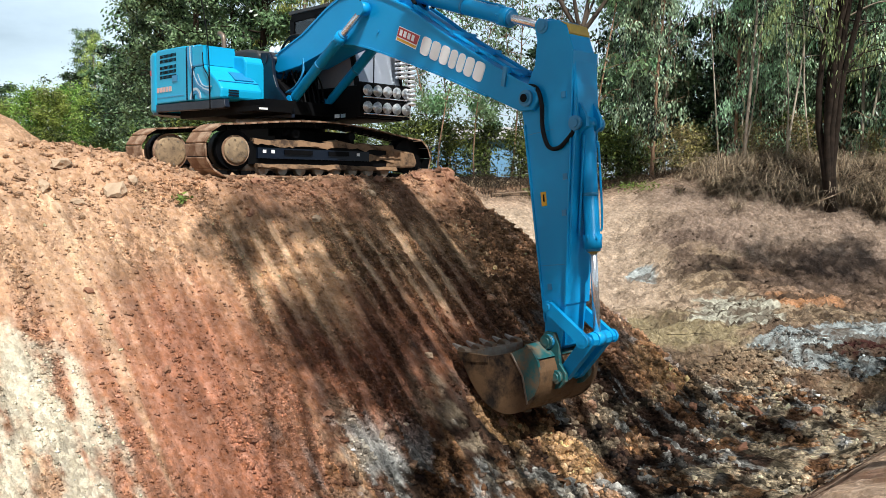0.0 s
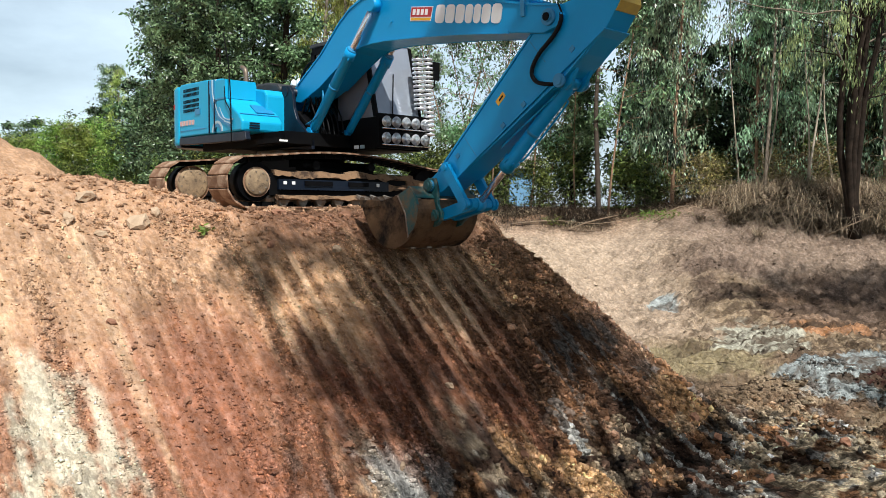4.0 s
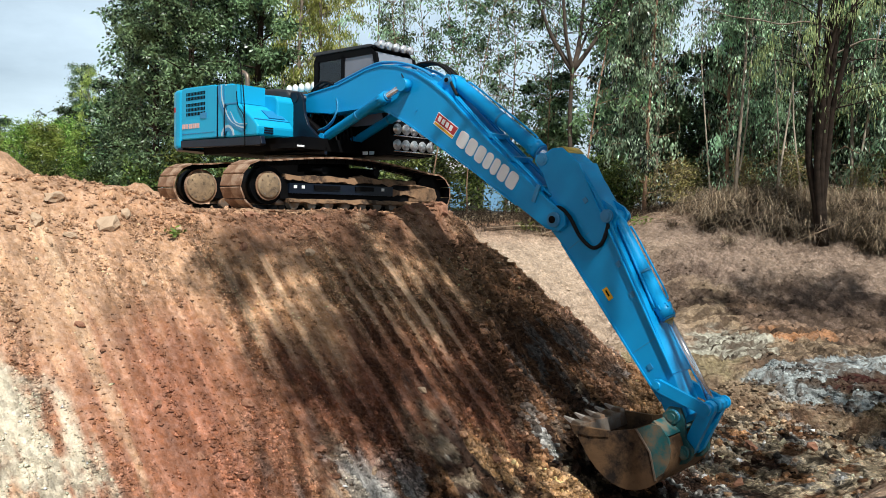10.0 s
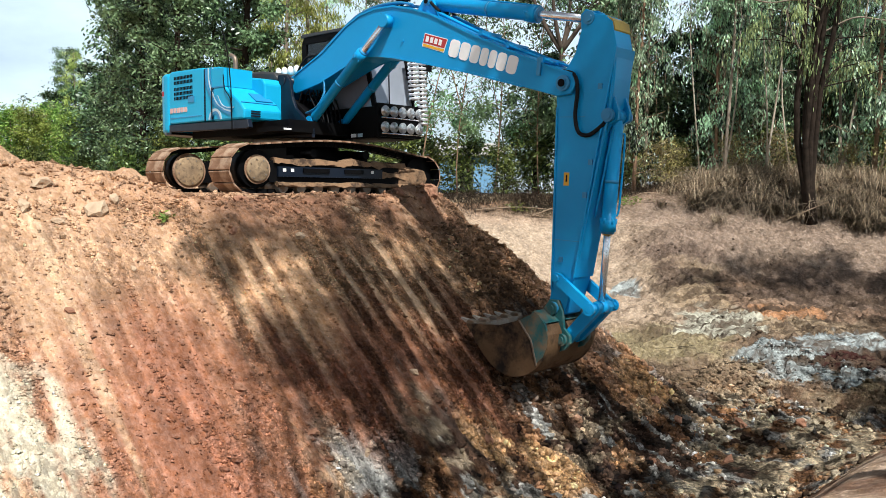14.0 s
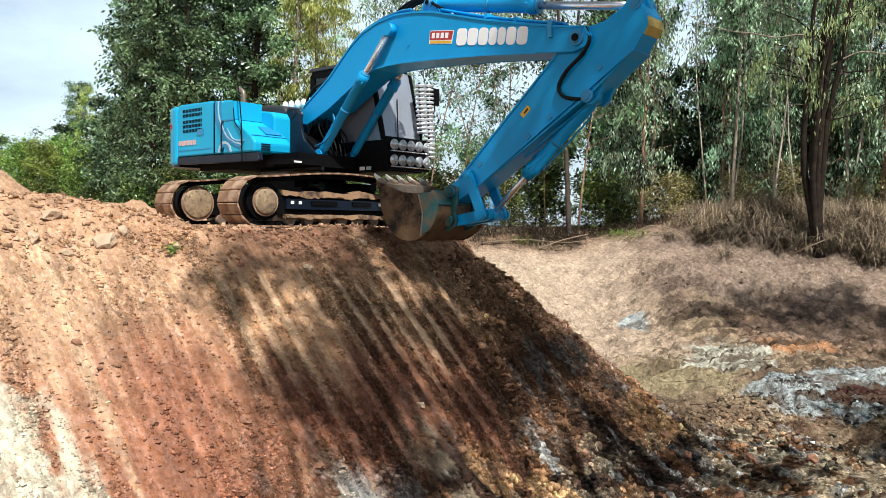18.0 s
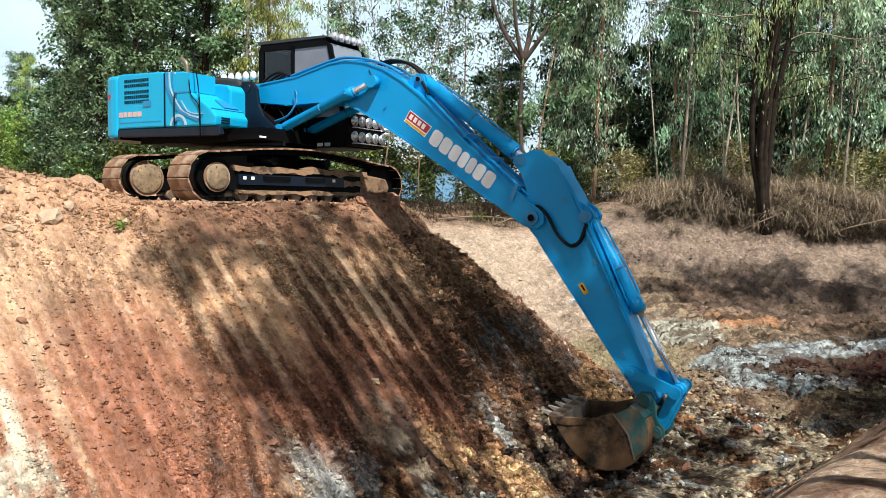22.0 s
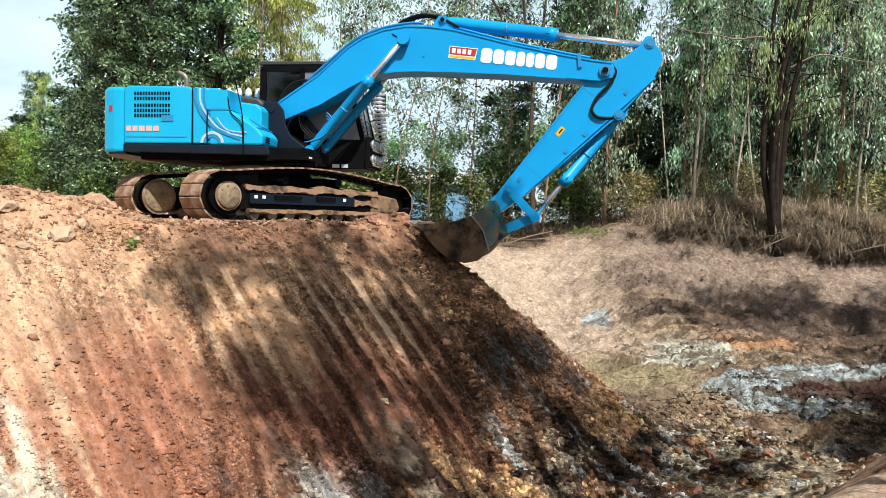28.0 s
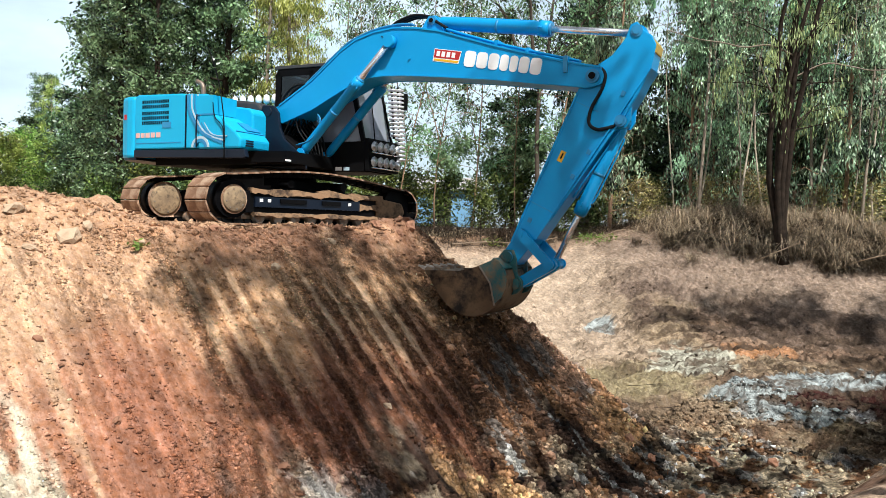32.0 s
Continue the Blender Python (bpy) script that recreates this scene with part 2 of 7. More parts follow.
LAMP_WHITE = material("lamp_shell_white", (0.78, 0.78, 0.76), 0.35, second=(0.7, 0.7, 0.68), scale=8)
SOIL_LOAD = material("bucket_soil", (0.20, 0.11, 0.055), 0.95, second=(0.11, 0.06, 0.035), scale=6, grain=0.02, grain_scale=18)


def glass(name, tint, rough=0.03):
    m = bpy.data.materials.new(name)
    m.use_nodes = True
    b = m.node_tree.nodes["Principled BSDF"]
    b.inputs["Base Color"].default_value = (*tint, 1)
    b.inputs["Roughness"].default_value = rough
    b.inputs["Transmission Weight"].default_value = 1.0
    b.inputs["IOR"].default_value = 1.45
    return m


GLASS = glass("cab_glass", (0.05, 0.07, 0.085))
# opaque grey for the front side panes
GREY_PANE = material("grey_window", (0.16, 0.165, 0.19), 0.12, second=(0.22, 0.225, 0.25), scale=1.5, rough_var=0.04)
# grey-blue base colour carries part of the sky's reflection in the windscreen
WINDSCREEN_GREY = material("windscreen_sky_reflection", (0.40, 0.44, 0.50), 0.14, 0.45, second=(0.30, 0.34, 0.40), scale=1.2, rough_var=0.05)
LAMP_GLASS = glass("lamp_glass", (0.9, 0.93, 0.95))


# ---- mesh helpers ----
def part(name, bm, mat, parent=None, label="", smooth=False, m=None):
    me = bpy.data.meshes.new(name)
    bmesh.ops.recalc_face_normals(bm, faces=bm.faces[:])
    if smooth:
        for f in bm.faces:
            f.smooth = True
    bm.to_mesh(me)
    bm.free()
    if mat is not None:
        me.materials.append(mat)
    ob = new(name, me)
    if parent is not None:
        ob.parent = parent
    if m is not None:
        ob.matrix_basis = m
    if label:
        ob["label"] = label
    return ob


def share(name, ob, m, parent, label=""):
    o = new(name, ob.data)
    o.parent = parent
    o.matrix_basis = m
    if label:
        o["label"] = label
    return o


def bevel_all(bm, w, seg=2, angle=25):
    if w > 0:
        es = [e for e in bm.edges if len(e.link_faces) == 2 and e.calc_face_angle(0) > radians(angle)]
        bmesh.ops.bevel(bm, geom=es, offset=w, segments=seg, affect="EDGES", profile=0.5, clamp_overlap=True)


def add_box(bm, x0, x1, y0, y1, z0, z1):
    vs = [bm.verts.new(p) for p in ((x0, y0, z0), (x1, y0, z0), (x1, y1, z0), (x0, y1, z0), (x0, y0, z1), (x1, y0, z1), (x1, y1, z1), (x0, y1, z1))]
    for f in ((0, 3, 2, 1), (4, 5, 6, 7), (0, 1, 5, 4), (1, 2, 6, 5), (2, 3, 7, 6), (3, 0, 4, 7)):
        bm.faces.new([vs[i] for i in f])
    return bm


def box(x0, x1, y0, y1, z0, z1, w=0.0, seg=2):
    bm = add_box(bmesh.new(), x0, x1, y0, y1, z0, z1)
    bevel_all(bm, w, seg)
    return bm


def add_prism(bm, prof, a, b, axis="y"):
    """A profile drawn in the plane across the axis, run from a to b along it."""
    def p(u, v, w):
        return {"y": (u, w, v), "z": (u, v, w), "x": (w, u, v)}[axis]
    lo = [bm.verts.new(p(u, v, a)) for u, v in prof]
    hi = [bm.verts.new(p(u, v, b)) for u, v in prof]
    bm.faces.new(lo)
    bm.faces.new(hi[::-1])
    for i in range(len(prof)):
        j = (i + 1) % len(prof)
        bm.faces.new((lo[j], lo[i], hi[i], hi[j]))
    return bm


def prism(prof, a, b, w=0.0, axis="y", seg=2):
    bm = add_prism(bmesh.new(), prof, a, b, axis)
    bmesh.ops.recalc_face_normals(bm, faces=bm.faces[:])
    bevel_all(bm, w, seg)
    return bm


def add_tube(bm, pts, radii, seg=10, caps=True):
    pts = [Vector(p) for p in pts]
    if isinstance(radii, (int, float)):
        radii = [radii] * len(pts)
    rings = []
    side = None
    for i, p in enumerate(pts):
        d = (pts[min(i + 1, len(pts) - 1)] - pts[max(i - 1, 0)]).normalized()
        if side is None:
            side = d.orthogonal().normalized()
        side = (side - d * side.dot(d)).normalized()
        up = d.cross(side)
        rings.append([bm.verts.new(p + radii[i] * (math.cos(2 * math.pi * k / seg) * side + math.sin(2 * math.pi * k / seg) * up)) for k in range(seg)])
    for r0, r1 in zip(rings, rings[1:]):
        for k in range(seg):
            f = bm.faces.new((r0[k], r0[(k + 1) % seg], r1[(k + 1) % seg], r1[k]))
            f.smooth = True
    if caps:
        bm.faces.new(rings[0][::-1])
        bm.faces.new(rings[-1])
    return bm


def tube(pts, r, seg=10, caps=True):
    return add_tube(bmesh.new(), pts, r, seg, caps)


def curve_points(ctrl, n=8):
    """Smooth points through the control points."""
    c = [Vector(p) for p in ctrl]
    out = []
    for i in range(len(c) - 1):
        p0, p1, p2, p3 = c[max(i - 1, 0)], c[i], c[i + 1], c[min(i + 2, len(c) - 1)]
        for k in range(n):
            t = k / n
            out.append(0.5 * (2 * p1 + (p2 - p0) * t + (2 * p0 - 5 * p1 + 4 * p2 - p3) * t * t + (3 * p1 - p0 - 3 * p2 + p3) * t ** 3))
    out.append(c[-1])
    return out


# ---- noise on arrays ----
def lattice(ix, iy, seed):
    h = (ix.astype(np.int64) * 374761393 + iy.astype(np.int64) * 668265263 + seed * 974634777) & 0x7FFFFFFF
    h = ((h ^ (h >> 13)) * 1274126177) & 0x7FFFFFFF
    return ((h ^ (h >> 16)) & 0xFFFF) / 65535.0


def vnoise(x, y, seed=0):
    x, y = np.asarray(x, float), np.asarray(y, float)
    ix, iy = np.floor(x), np.floor(y)
    fx, fy = x - ix, y - iy
    fx, fy = fx * fx * (3 - 2 * fx), fy * fy * (3 - 2 * fy)
    a, b = lattice(ix, iy, seed), lattice(ix + 1, iy, seed)
    c, d = lattice(ix, iy + 1, seed), lattice(ix + 1, iy + 1, seed)
    return (a * (1 - fx) + b * fx) * (1 - fy) + (c * (1 - fx) + d * fx) * fy


def fbm(x, y, seed=0, octaves=4, gain=0.5):
    s, amp, tot = 0.0, 1.0, 0.0
    for o in range(octaves):
        s = s + amp * vnoise(x * 2 ** o, y * 2 ** o, seed + o * 17)
        tot += amp
        amp *= gain
    return s / tot


def sstep(a, b, v):
    t = np.clip((v - a) / (b - a), 0, 1)
    return t * t * (3 - 2 * t)


def smax(a, b, k):
    h = np.clip(0.5 + 0.5 * (a - b) / k, 0, 1)
    return b * (1 - h) + a * h + k * h * (1 - h)


def smin(a, b, k):
    return -smax(-a, -b, k)

# ---- the ground: a dug bank, the pit below it, the basin and the far plain ----
ACROSS = (math.sin(radians(HEADING)), -math.cos(radians(HEADING)))  # down the bank
ALONG = (math.cos(radians(HEADING)), math.sin(radians(HEADING)))  # along its crest


def to_xy(r, s):
    return BASE[0] + ACROSS[0] * r + ALONG[0] * s, BASE[1] + ACROSS[1] * r + ALONG[1] * s


def to_rs(x, y):
    dx, dy = x - BASE[0], y - BASE[1]
    return dx * ACROSS[0] + dy * ACROSS[1], dx * ALONG[0] + dy * ALONG[1]


def ground_base(x, y):
    x, y = np.asarray(x, float), np.asarray(y, float)
    r, s = to_rs(x, y)
    wob = (fbm(s * 0.35, r * 0.2, 3) - 0.5)
    top = 0.42 * sstep(-2.6, -4.6, s + 0.5 * wob) * sstep(-7, -1.5, r) + 0.10 * (fbm(x * 0.9, y * 0.9, 5, 3) - 0.5)
    bank = smin(top, -0.83 * (r - 2.05 - 0.35 * wob), 0.22)
    end = -1.9 * (s - 1.75 - 0.3 * (fbm(r * 0.6, s * 0.6, 9) - 0.5))
    bank = smin(bank, end, 0.25)
    yy = y - 1.8 * sstep(6.5, 3.5, x)
    floor = np.interp(yy, (-40, 4, 6, 9, 12, 16, 19, 20.5, 21.5, 23, 25, 34, 60), (-4.0, -4.0, -3.95, -3.65, -3.3, -2.8, -2.3, -1.6, -0.95, -0.25, 0.0, 0.0, -0.1))
    floor = floor + 0.25 * (fbm(x * 0.22, y * 0.22, 21, 3) - 0.5)
    fill = -1.3 - 4.0 * sstep(-14, -9.5, s)
    # brushy mounds along the foot of the wood
    for bx, by, bh, bw in BRUSH:
        floor = floor + bh * np.exp(-((x - bx) ** 2 + ((y - by) * 1.5) ** 2) / (2 * bw * bw))
    near = smin(-1.5 + 0 * r, -4.4 + 0.95 * (r - 7.7), 0.3)
    z = smax(bank, floor, 0.5)
    z = smax(smax(z, near, 0.4), fill, 0.4)
    # earth pushed up before the near track's front
    z = z + 0.17 * np.exp(-((r - 1.92) / 0.36) ** 2) * sstep(-0.6, 1.4, s) * sstep(3.0, 1.7, s)
    # spoil heaps on the flat behind the crest
    for hx, hy, hh, hw in HEAPS:
        d = np.hypot(x - hx, y - hy) / hw
        z = z + hh * np.clip(1.15 - d, 0, 1) * (0.85 + 0.3 * fbm(x * 1.7, y * 1.7, 31))
    return z


HEAPS = ((-9.9, 15.4, 1.5, 2.4), (-7.35, 19.0, 0.62, 0.8), (-8.3, 19.3, 0.5, 0.75), (-9.3, 18.8, 0.5, 0.8), (-6.7, 20.3, 0.6, 1.0), (-11.0, 19.5, 0.9, 1.4), (-7.0, 16.9, 0.22, 0.9))


BRUSH = ((6.7, 24.5, 0.3, 0.9), (8.0, 24.1, 0.5, 0.9), (9.4, 23.75, 0.6, 0.9), (10.8, 23.45, 0.6, 0.9), (12.2, 22.95, 0.6, 0.9), (13.8, 22.55, 0.55, 1.0))


def slope_mask(r, s):
    return sstep(1.9, 2.5, r) * sstep(8.2, 7.4, r) * sstep(4.0, 3.2, s - 0.15 * (r - 2))


def furrows(r, s):
    """How strongly the bank is combed by the bucket's teeth, and the furrows' profile (1 in a furrow)."""
    q = s + 0.10 * (fbm(r * 0.25, s * 1.6, 40) - 0.5) + 0.03 * r
    q = q + 0.07 * (fbm(r * 0.5, s * 1.3, 41, 2) - 0.5)
    lane = np.floor(q / 0.30)
    tri = np.abs(((q / 0.30) % 1.0) - 0.5) * 2
    wide = 0.30 + 0.28 * vnoise(lane * 1.37, r * 0.45, 43)
    act = sstep(-3.9, -3.1, s) * sstep(1.1, 0.1, s + 0.5 * (r - 3.5)) * (0.65 + 0.35 * sstep(0.25, 0.6, vnoise(lane * 3.3, r * 0.3, 49))) * (0.5 + 0.5 * sstep(0.30, 0.46, fbm(s * 0.9, r * 0.35, 44, 2)))
    act = np.maximum(act, 0.18 * sstep(0.45, 0.6, fbm(s * 0.6, r * 0.2, 45, 2)) * sstep(-2.5, -4.0, s))
    return act * sstep(2.4, 3.0, r) * sstep(6.6, 5.4, r + 0.8 * vnoise(lane * 2.1, 0.5, 46)), 1 - sstep(wide - 0.12, wide + 0.12, tri)


def crumbs(r, s):
    """Where the earth lies broken: long lines down the bank, patches elsewhere."""
    line = fbm(s * 3.2, r * 0.55, 52, 4, 0.6)
    patch = fbm(s * 1.1, r * 1.1, 53, 3)
    act, fur = furrows(r, s)
    k = sstep(0.40, 0.60, 0.6 * line + 0.4 * patch)
    return (1 - 0.55 * sstep(-2.6, -3.8, s) * sstep(8.0, 7.0, r)) * (1 - 0.6 * sstep(4.0, 6.0, s) * sstep(9.5, 7.0, r)) * (1 - 0.6 * sstep(8.6, 9.2, r)) * np.clip(k * (0.4 + 0.6 * sstep(2.3, 3.3, r)) * (1 - 0.9 * act * fur) + 0.35 * act * (1 - fur) + 0.5 * sstep(5.0, 6.2, r) + 0.1 * sstep(2.6, 2.0, r) + 0.7 * sstep(0.2, 1.2, s + 0.6 * (r - 3.5)) + 0.22 * sstep(-2.6, -3.6, s) * sstep(2.2, 3.0, r), 0.06, 1.0)


def terraces(x, y):
    """Low broken ledges in the dried clay of the basin: height and the place within a ledge."""
    n = 7 * fbm(x * 0.55 + 0.25 * y, y * 1.25 - 0.2 * x, 72, 5, 0.58)
    f = n % 1.0
    return sstep(0.82, 1.0, f) - f, f


def ground_height(x, y):
    z = ground_base(x, y)
    r, s = to_rs(x, y)
    sl = slope_mask(r, s)
    act, fur = furrows(r, s)
    cr = crumbs(r, s)
    z = z - sl * act * 0.026 * fur
    z = z + sl * 0.09 * (fbm(s * 1.3, r * 0.15, 47, 3) - 0.5)
    z = z + (0.05 + 0.12 * cr) * (fbm(s * 6.0, r * 3.6, 60, 4, 0.6) - 0.5)
    flake = np.abs(fbm(s * 7.5 + 0.7 * r, r * 5.0, 61, 3, 0.6) - 0.5)
    z = z + (0.012 + 0.04 * sl + 0.085 * cr) * (0.10 - np.minimum(flake, 0.16)) * sstep(45, 20, np.hypot(x, y - 8))
    near_field = sstep(40, 15, np.hypot(x, y - 8))
    head = sstep(19.3, 20.3, y + 0.25 * (x - 8)) * sstep(2.0, 4.0, s)
    z = z + near_field * (1 - sl) * (0.26 - 0.17 * head) * (fbm(x * 1.6, y * 1.6, 66, 4, 0.55) - 0.5)
    # old track ruts and ribs across the basin
    basin = sstep(3.0, 5.5, s) * sstep(24, 22, y)
    z = z + basin * (0.30 - 0.14 * head) * (fbm(x * 0.5 + 0.3 * y, y * 1.5 - 0.25 * x, 67, 4, 0.6) - 0.5)
    rib = fbm(x * 0.6, y * 0.6, 68, 3) + 0.42 * (y + 0.22 * x)
    z = z - basin * 0.10 * sstep(0.80, 0.97, np.abs((rib % 1.0) - 0.5) * 2) * sstep(0.4, 0.55, fbm(x * 0.4, y * 0.4, 69, 2))
    z = z + basin * 0.16 * terraces(x, y)[0]
    # a crumbled step runs across the head of the basin
    d = y - (21.2 - 0.33 * (x - 6.7)) + 0.9 * (fbm(x * 0.9, y * 0.9, 71, 4, 0.6) - 0.5)
    z = z - sstep(5.2, 6.8, x) * 0.22 * sstep(0.14, -0.14, d) * sstep(-2.4, -0.6, d)
    return z


def spaced(lo, hi, fine_lo, fine_hi, step, grow):
    mid = list(np.arange(fine_lo, fine_hi, step))
    up, d, v = [], step, fine_hi
    while v < hi:
        up.append(v)
        d *= grow
        v += d
    dn, d, v = [], step, fine_lo
    while v > lo:
        d *= grow
        v -= d
        dn.append(v)
    return np.array(dn[::-1] + mid + up)


def soil_colour(x, y, z):
    """Base colours of the earth: dry tan and red bank, damp cut, mixed clays at the toe, basin floor."""
    r, s = to_rs(x, y)
    sl = slope_mask(r, s)
    streak = fbm(s * 2.2, r * 0.22, 70, 4, 0.6)
    broad = fbm(s * 0.55, r * 0.35, 75, 3)
    fine = fbm(x * 3.5, y * 3.5, 79, 4, 0.6)

    def c(*v):
        return np.array(v)[None, None, :]

    tan, ochre, red, dark = c(0.465, 0.278, 0.162), c(0.43, 0.236, 0.130), c(0.335, 0.136, 0.076), c(0.050, 0.026, 0.016)
    white, black, cream = c(0.64, 0.565, 0.42), c(0.012, 0.010, 0.008), c(0.66, 0.54, 0.36)

    def lerp(a, b, f):
        return a + (b - a) * f[..., None]

    def flood(v):
        return np.broadcast_to(v, z.shape + (3,))

    def spot(px, py, wx, wy):
        return np.exp(-(((x - px) / wx) ** 2 + ((y - py) / wy) ** 2))

    def rspot(pr, ps, wr, ws):
        return np.exp(-(((r - pr) / wr) ** 2 + ((s - ps) / ws) ** 2))

    # dry side: tan above, red below, in pale and dark drawn-out streaks
    col = lerp(flood(tan), ochre, sstep(0.38, 0.62, broad))
    depth = r + 1.5 * (streak - 0.5) + 0.9 * (broad - 0.5)
    col = lerp(col, red, sl * sstep(2.9, 4.3, depth) * (0.55 + 0.45 * sstep(-6.3, -4.5, s)))
    col = lerp(col, red * 0.7, sl * sstep(0.55, 0.66, fbm(s * 1.7, r * 0.25, 76, 4, 0.6)) * sstep(3.0, 3.8, r) * 0.6)
    col = lerp(col, c(0.55, 0.37, 0.225), sl * sstep(0.57, 0.68, fbm(s * 3.4, r * 0.28, 77, 4, 0.6)) * 0.6)
    # freshly cut half: brown above, deep red and black below
    cut = sl * sstep(-4.2, -2.9, s + 1.2 * (streak - 0.5))
    low = sstep(3.45, 4.25, depth)
    col = lerp(col, c(0.53, 0.295, 0.145), cut * 0.8 * sstep(2.2, 3.0, r))
    col = lerp(col, c(0.26, 0.080, 0.042), cut * 0.9 * low)
    col = lerp(col, c(0.42, 0.175, 0.085), cut * low * sstep(0.55, 0.64, fbm(s * 1.9, r * 0.9, 84, 4)) * 0.75)
    col = lerp(col, dark, cut * sstep(0.48, 0.60, streak) * 0.6 * low)
    # the damp crumbled end, with smears drawn down it
    end = cut * sstep(0.1, 1.3, s + 0.55 * (r - 3.5)) * sstep(2.5, 3.2, r)
    col = lerp(col, c(0.29, 0.150, 0.074), end * 0.85)
    col = lerp(col, dark, end * (0.35 + 0.35 * sstep(3.6, 4.4, r)) * sstep(0.46, 0.56, 0.5 * fbm(x * 2.2, y * 2.2, 107, 5, 0.65) + 0.5 * fbm(s * 3.6, r * 0.5, 108, 4, 0.6)))
    col = lerp(col, c(0.50, 0.29, 0.18), end * sstep(0.54, 0.63, fbm(s * 1.9, r * 0.2, 119, 4, 0.55)) * 0.7)
    col = lerp(col, c(0.22, 0.22, 0.205), cut * sstep(0.58, 0.63, fbm(s * 5.0, r * 2.0, 120, 5, 0.66)) * sstep(3.9, 4.9, r + 0.3 * s) * 0.6)
    act, fur = furrows(r, s)
    lane_col = lerp(flood(c(0.68, 0.44, 0.26)), c(0.43, 0.19, 0.105), sstep(3.6, 4.6, depth))
    col = lerp(col, lane_col, sl * act * fur * 0.92)
    col = lerp(col, c(0.225, 0.105, 0.052), sl * act * (1 - fur) * 0.8 * sstep(0.34, 0.50, fbm(s * 7, r * 5, 80, 3, 0.6)) * sstep(2.7, 3.3, r))
    col = lerp(col, tan * 1.02, sstep(2.3, 1.5, r) * 0.7 * sstep(24, 20, y))
    # moist dark earth below the tracks
    moist = sstep(1.3, 1.9, r) * sstep(3.2, 2.3, r + 0.8 * (fine - 0.5)) * sstep(-3.6, -2.2, s) * sstep(2.2, 1.2, s)
    col = lerp(col, c(0.215, 0.102, 0.058), moist * 0.85 * sstep(0.28, 0.46, fbm(x * 1.7, y * 1.7, 103, 3)))
    # whitish clay low on the bank
    fray = 0.35 * fbm(s * 3.2, r * 0.5, 105, 4, 0.6) + 0.35 * fbm(s * 7.0, r * 0.7, 104, 4, 0.6) + 0.3 * fbm(s * 6.0, r * 4.5, 106, 4, 0.65)
    w = np.exp(-(((r - 5.0) / 1.1) ** 2 + ((s + 6.4) / 0.8) ** 2)) * (-2.0 + 5.4 * fray)
    col = lerp(col, white, sstep(0.30, 0.62, w) * 0.95)
    # mixed clays along the toe: black, grey, orange and cream lumps drawn out down the bank
    toe = sstep(4.75, 5.8, depth) * sstep(10.2, 9.0, r) * sstep(-4.6, -2.8, s) * sstep(6.4, 4.4, s + 1.2 * (fine - 0.5))
    out = sstep(6.0, 7.2, r + 0.25 * (s - 2.5))
    mixc = lerp(flood(c(0.075, 0.044, 0.030)), c(0.19, 0.092, 0.042), sstep(0.46, 0.58, fbm(s * 1.4, r * 0.7, 81, 4, 0.6)) * 0.9)
    mixc = lerp(mixc, c(0.38, 0.385, 0.36), sstep(0.53, 0.59, fbm(s * 4.2, r * 1.6, 86, 5, 0.65)) * 0.85)
    mixc = lerp(mixc, c(0.44, 0.23, 0.10), sstep(0.55, 0.63, fbm(s * 2.6, r * 1.4, 87, 5, 0.65)) * 0.85)
    mixc = lerp(mixc, cream, sstep(0.56 - 0.09 * out, 0.63 - 0.07 * out, fbm(s * 2.2, r * 3.4, 85, 5, 0.65)) * (0.32 + 0.5 * out))
    mixc = lerp(mixc, black, sstep(0.54, 0.64, fbm(x * 4.4, y * 4.4, 88, 5, 0.65)) * 0.85)
    # orange patches at sunlit spots on the toe, their brightness put into the colour
    mixc = lerp(mixc, c(0.50, 0.29, 0.13), sstep(0.40, 0.55, (rspot(5.45, -1.0, 0.45, 0.35) + rspot(6.2, -0.35, 0.5, 0.45) + rspot(5.5, 2.6, 0.5, 0.5)) * (0.3 + 1.3 * fine)) * 0.85)
    mixc = lerp(mixc, c(0.50, 0.49, 0.45), sstep(0.40, 0.55, rspot(5.4, -2.6, 0.45, 0.6) * (-0.1 + 1.7 * fbm(s * 5.5, r * 2.5, 89, 5, 0.66))) * 0.8)
    col = lerp(col, mixc, toe)
    # basin floor: pale sand, brown and orange clay, blue-grey and maroon seams
    basin = (1 - sl) * sstep(1.5, 3.5, s) * sstep(26, 23, y) * (1 - toe)
    rag = fbm(x * 1.3 + 0.3 * y, y * 2.3 - 0.3 * x, 94, 6, 0.64)
    vein = fbm(x * 1.6 + 0.5 * y, y * 3.6 - 0.6 * x, 99, 6, 0.68)
    bas = lerp(flood(c(0.37, 0.27, 0.17)), c(0.25, 0.168, 0.108), sstep(0.42, 0.58, fbm(x * 0.7, y * 1.3, 91, 5, 0.6)))
    bas = lerp(bas, c(0.36, 0.29, 0.165), sstep(0.35, 0.6, spot(4.6, 16.6, 1.6, 1.5) * (0.4 + 1.1 * rag)))
    bas = lerp(bas, c(0.58, 0.44, 0.32), sstep(6.2, 4.2, x + 1.4 * (rag - 0.5)) * sstep(17.2, 18.6, y) * 0.8)
    brown = sstep(6.0, 7.6, x) * sstep(17.2, 18.2, y) * sstep(20.9, 20.2, y + 0.25 * (x - 8))
    bas = lerp(bas, c(0.285, 0.18, 0.12), sstep(0.30, 0.46, brown * (0.25 + 0.9 * rag)) * 0.85)
    bas = lerp(bas, c(0.47, 0.23, 0.105), sstep(0.40, 0.52, spot(7.7, 18.1, 1.1, 0.8) * (-0.1 + 1.7 * rag)))
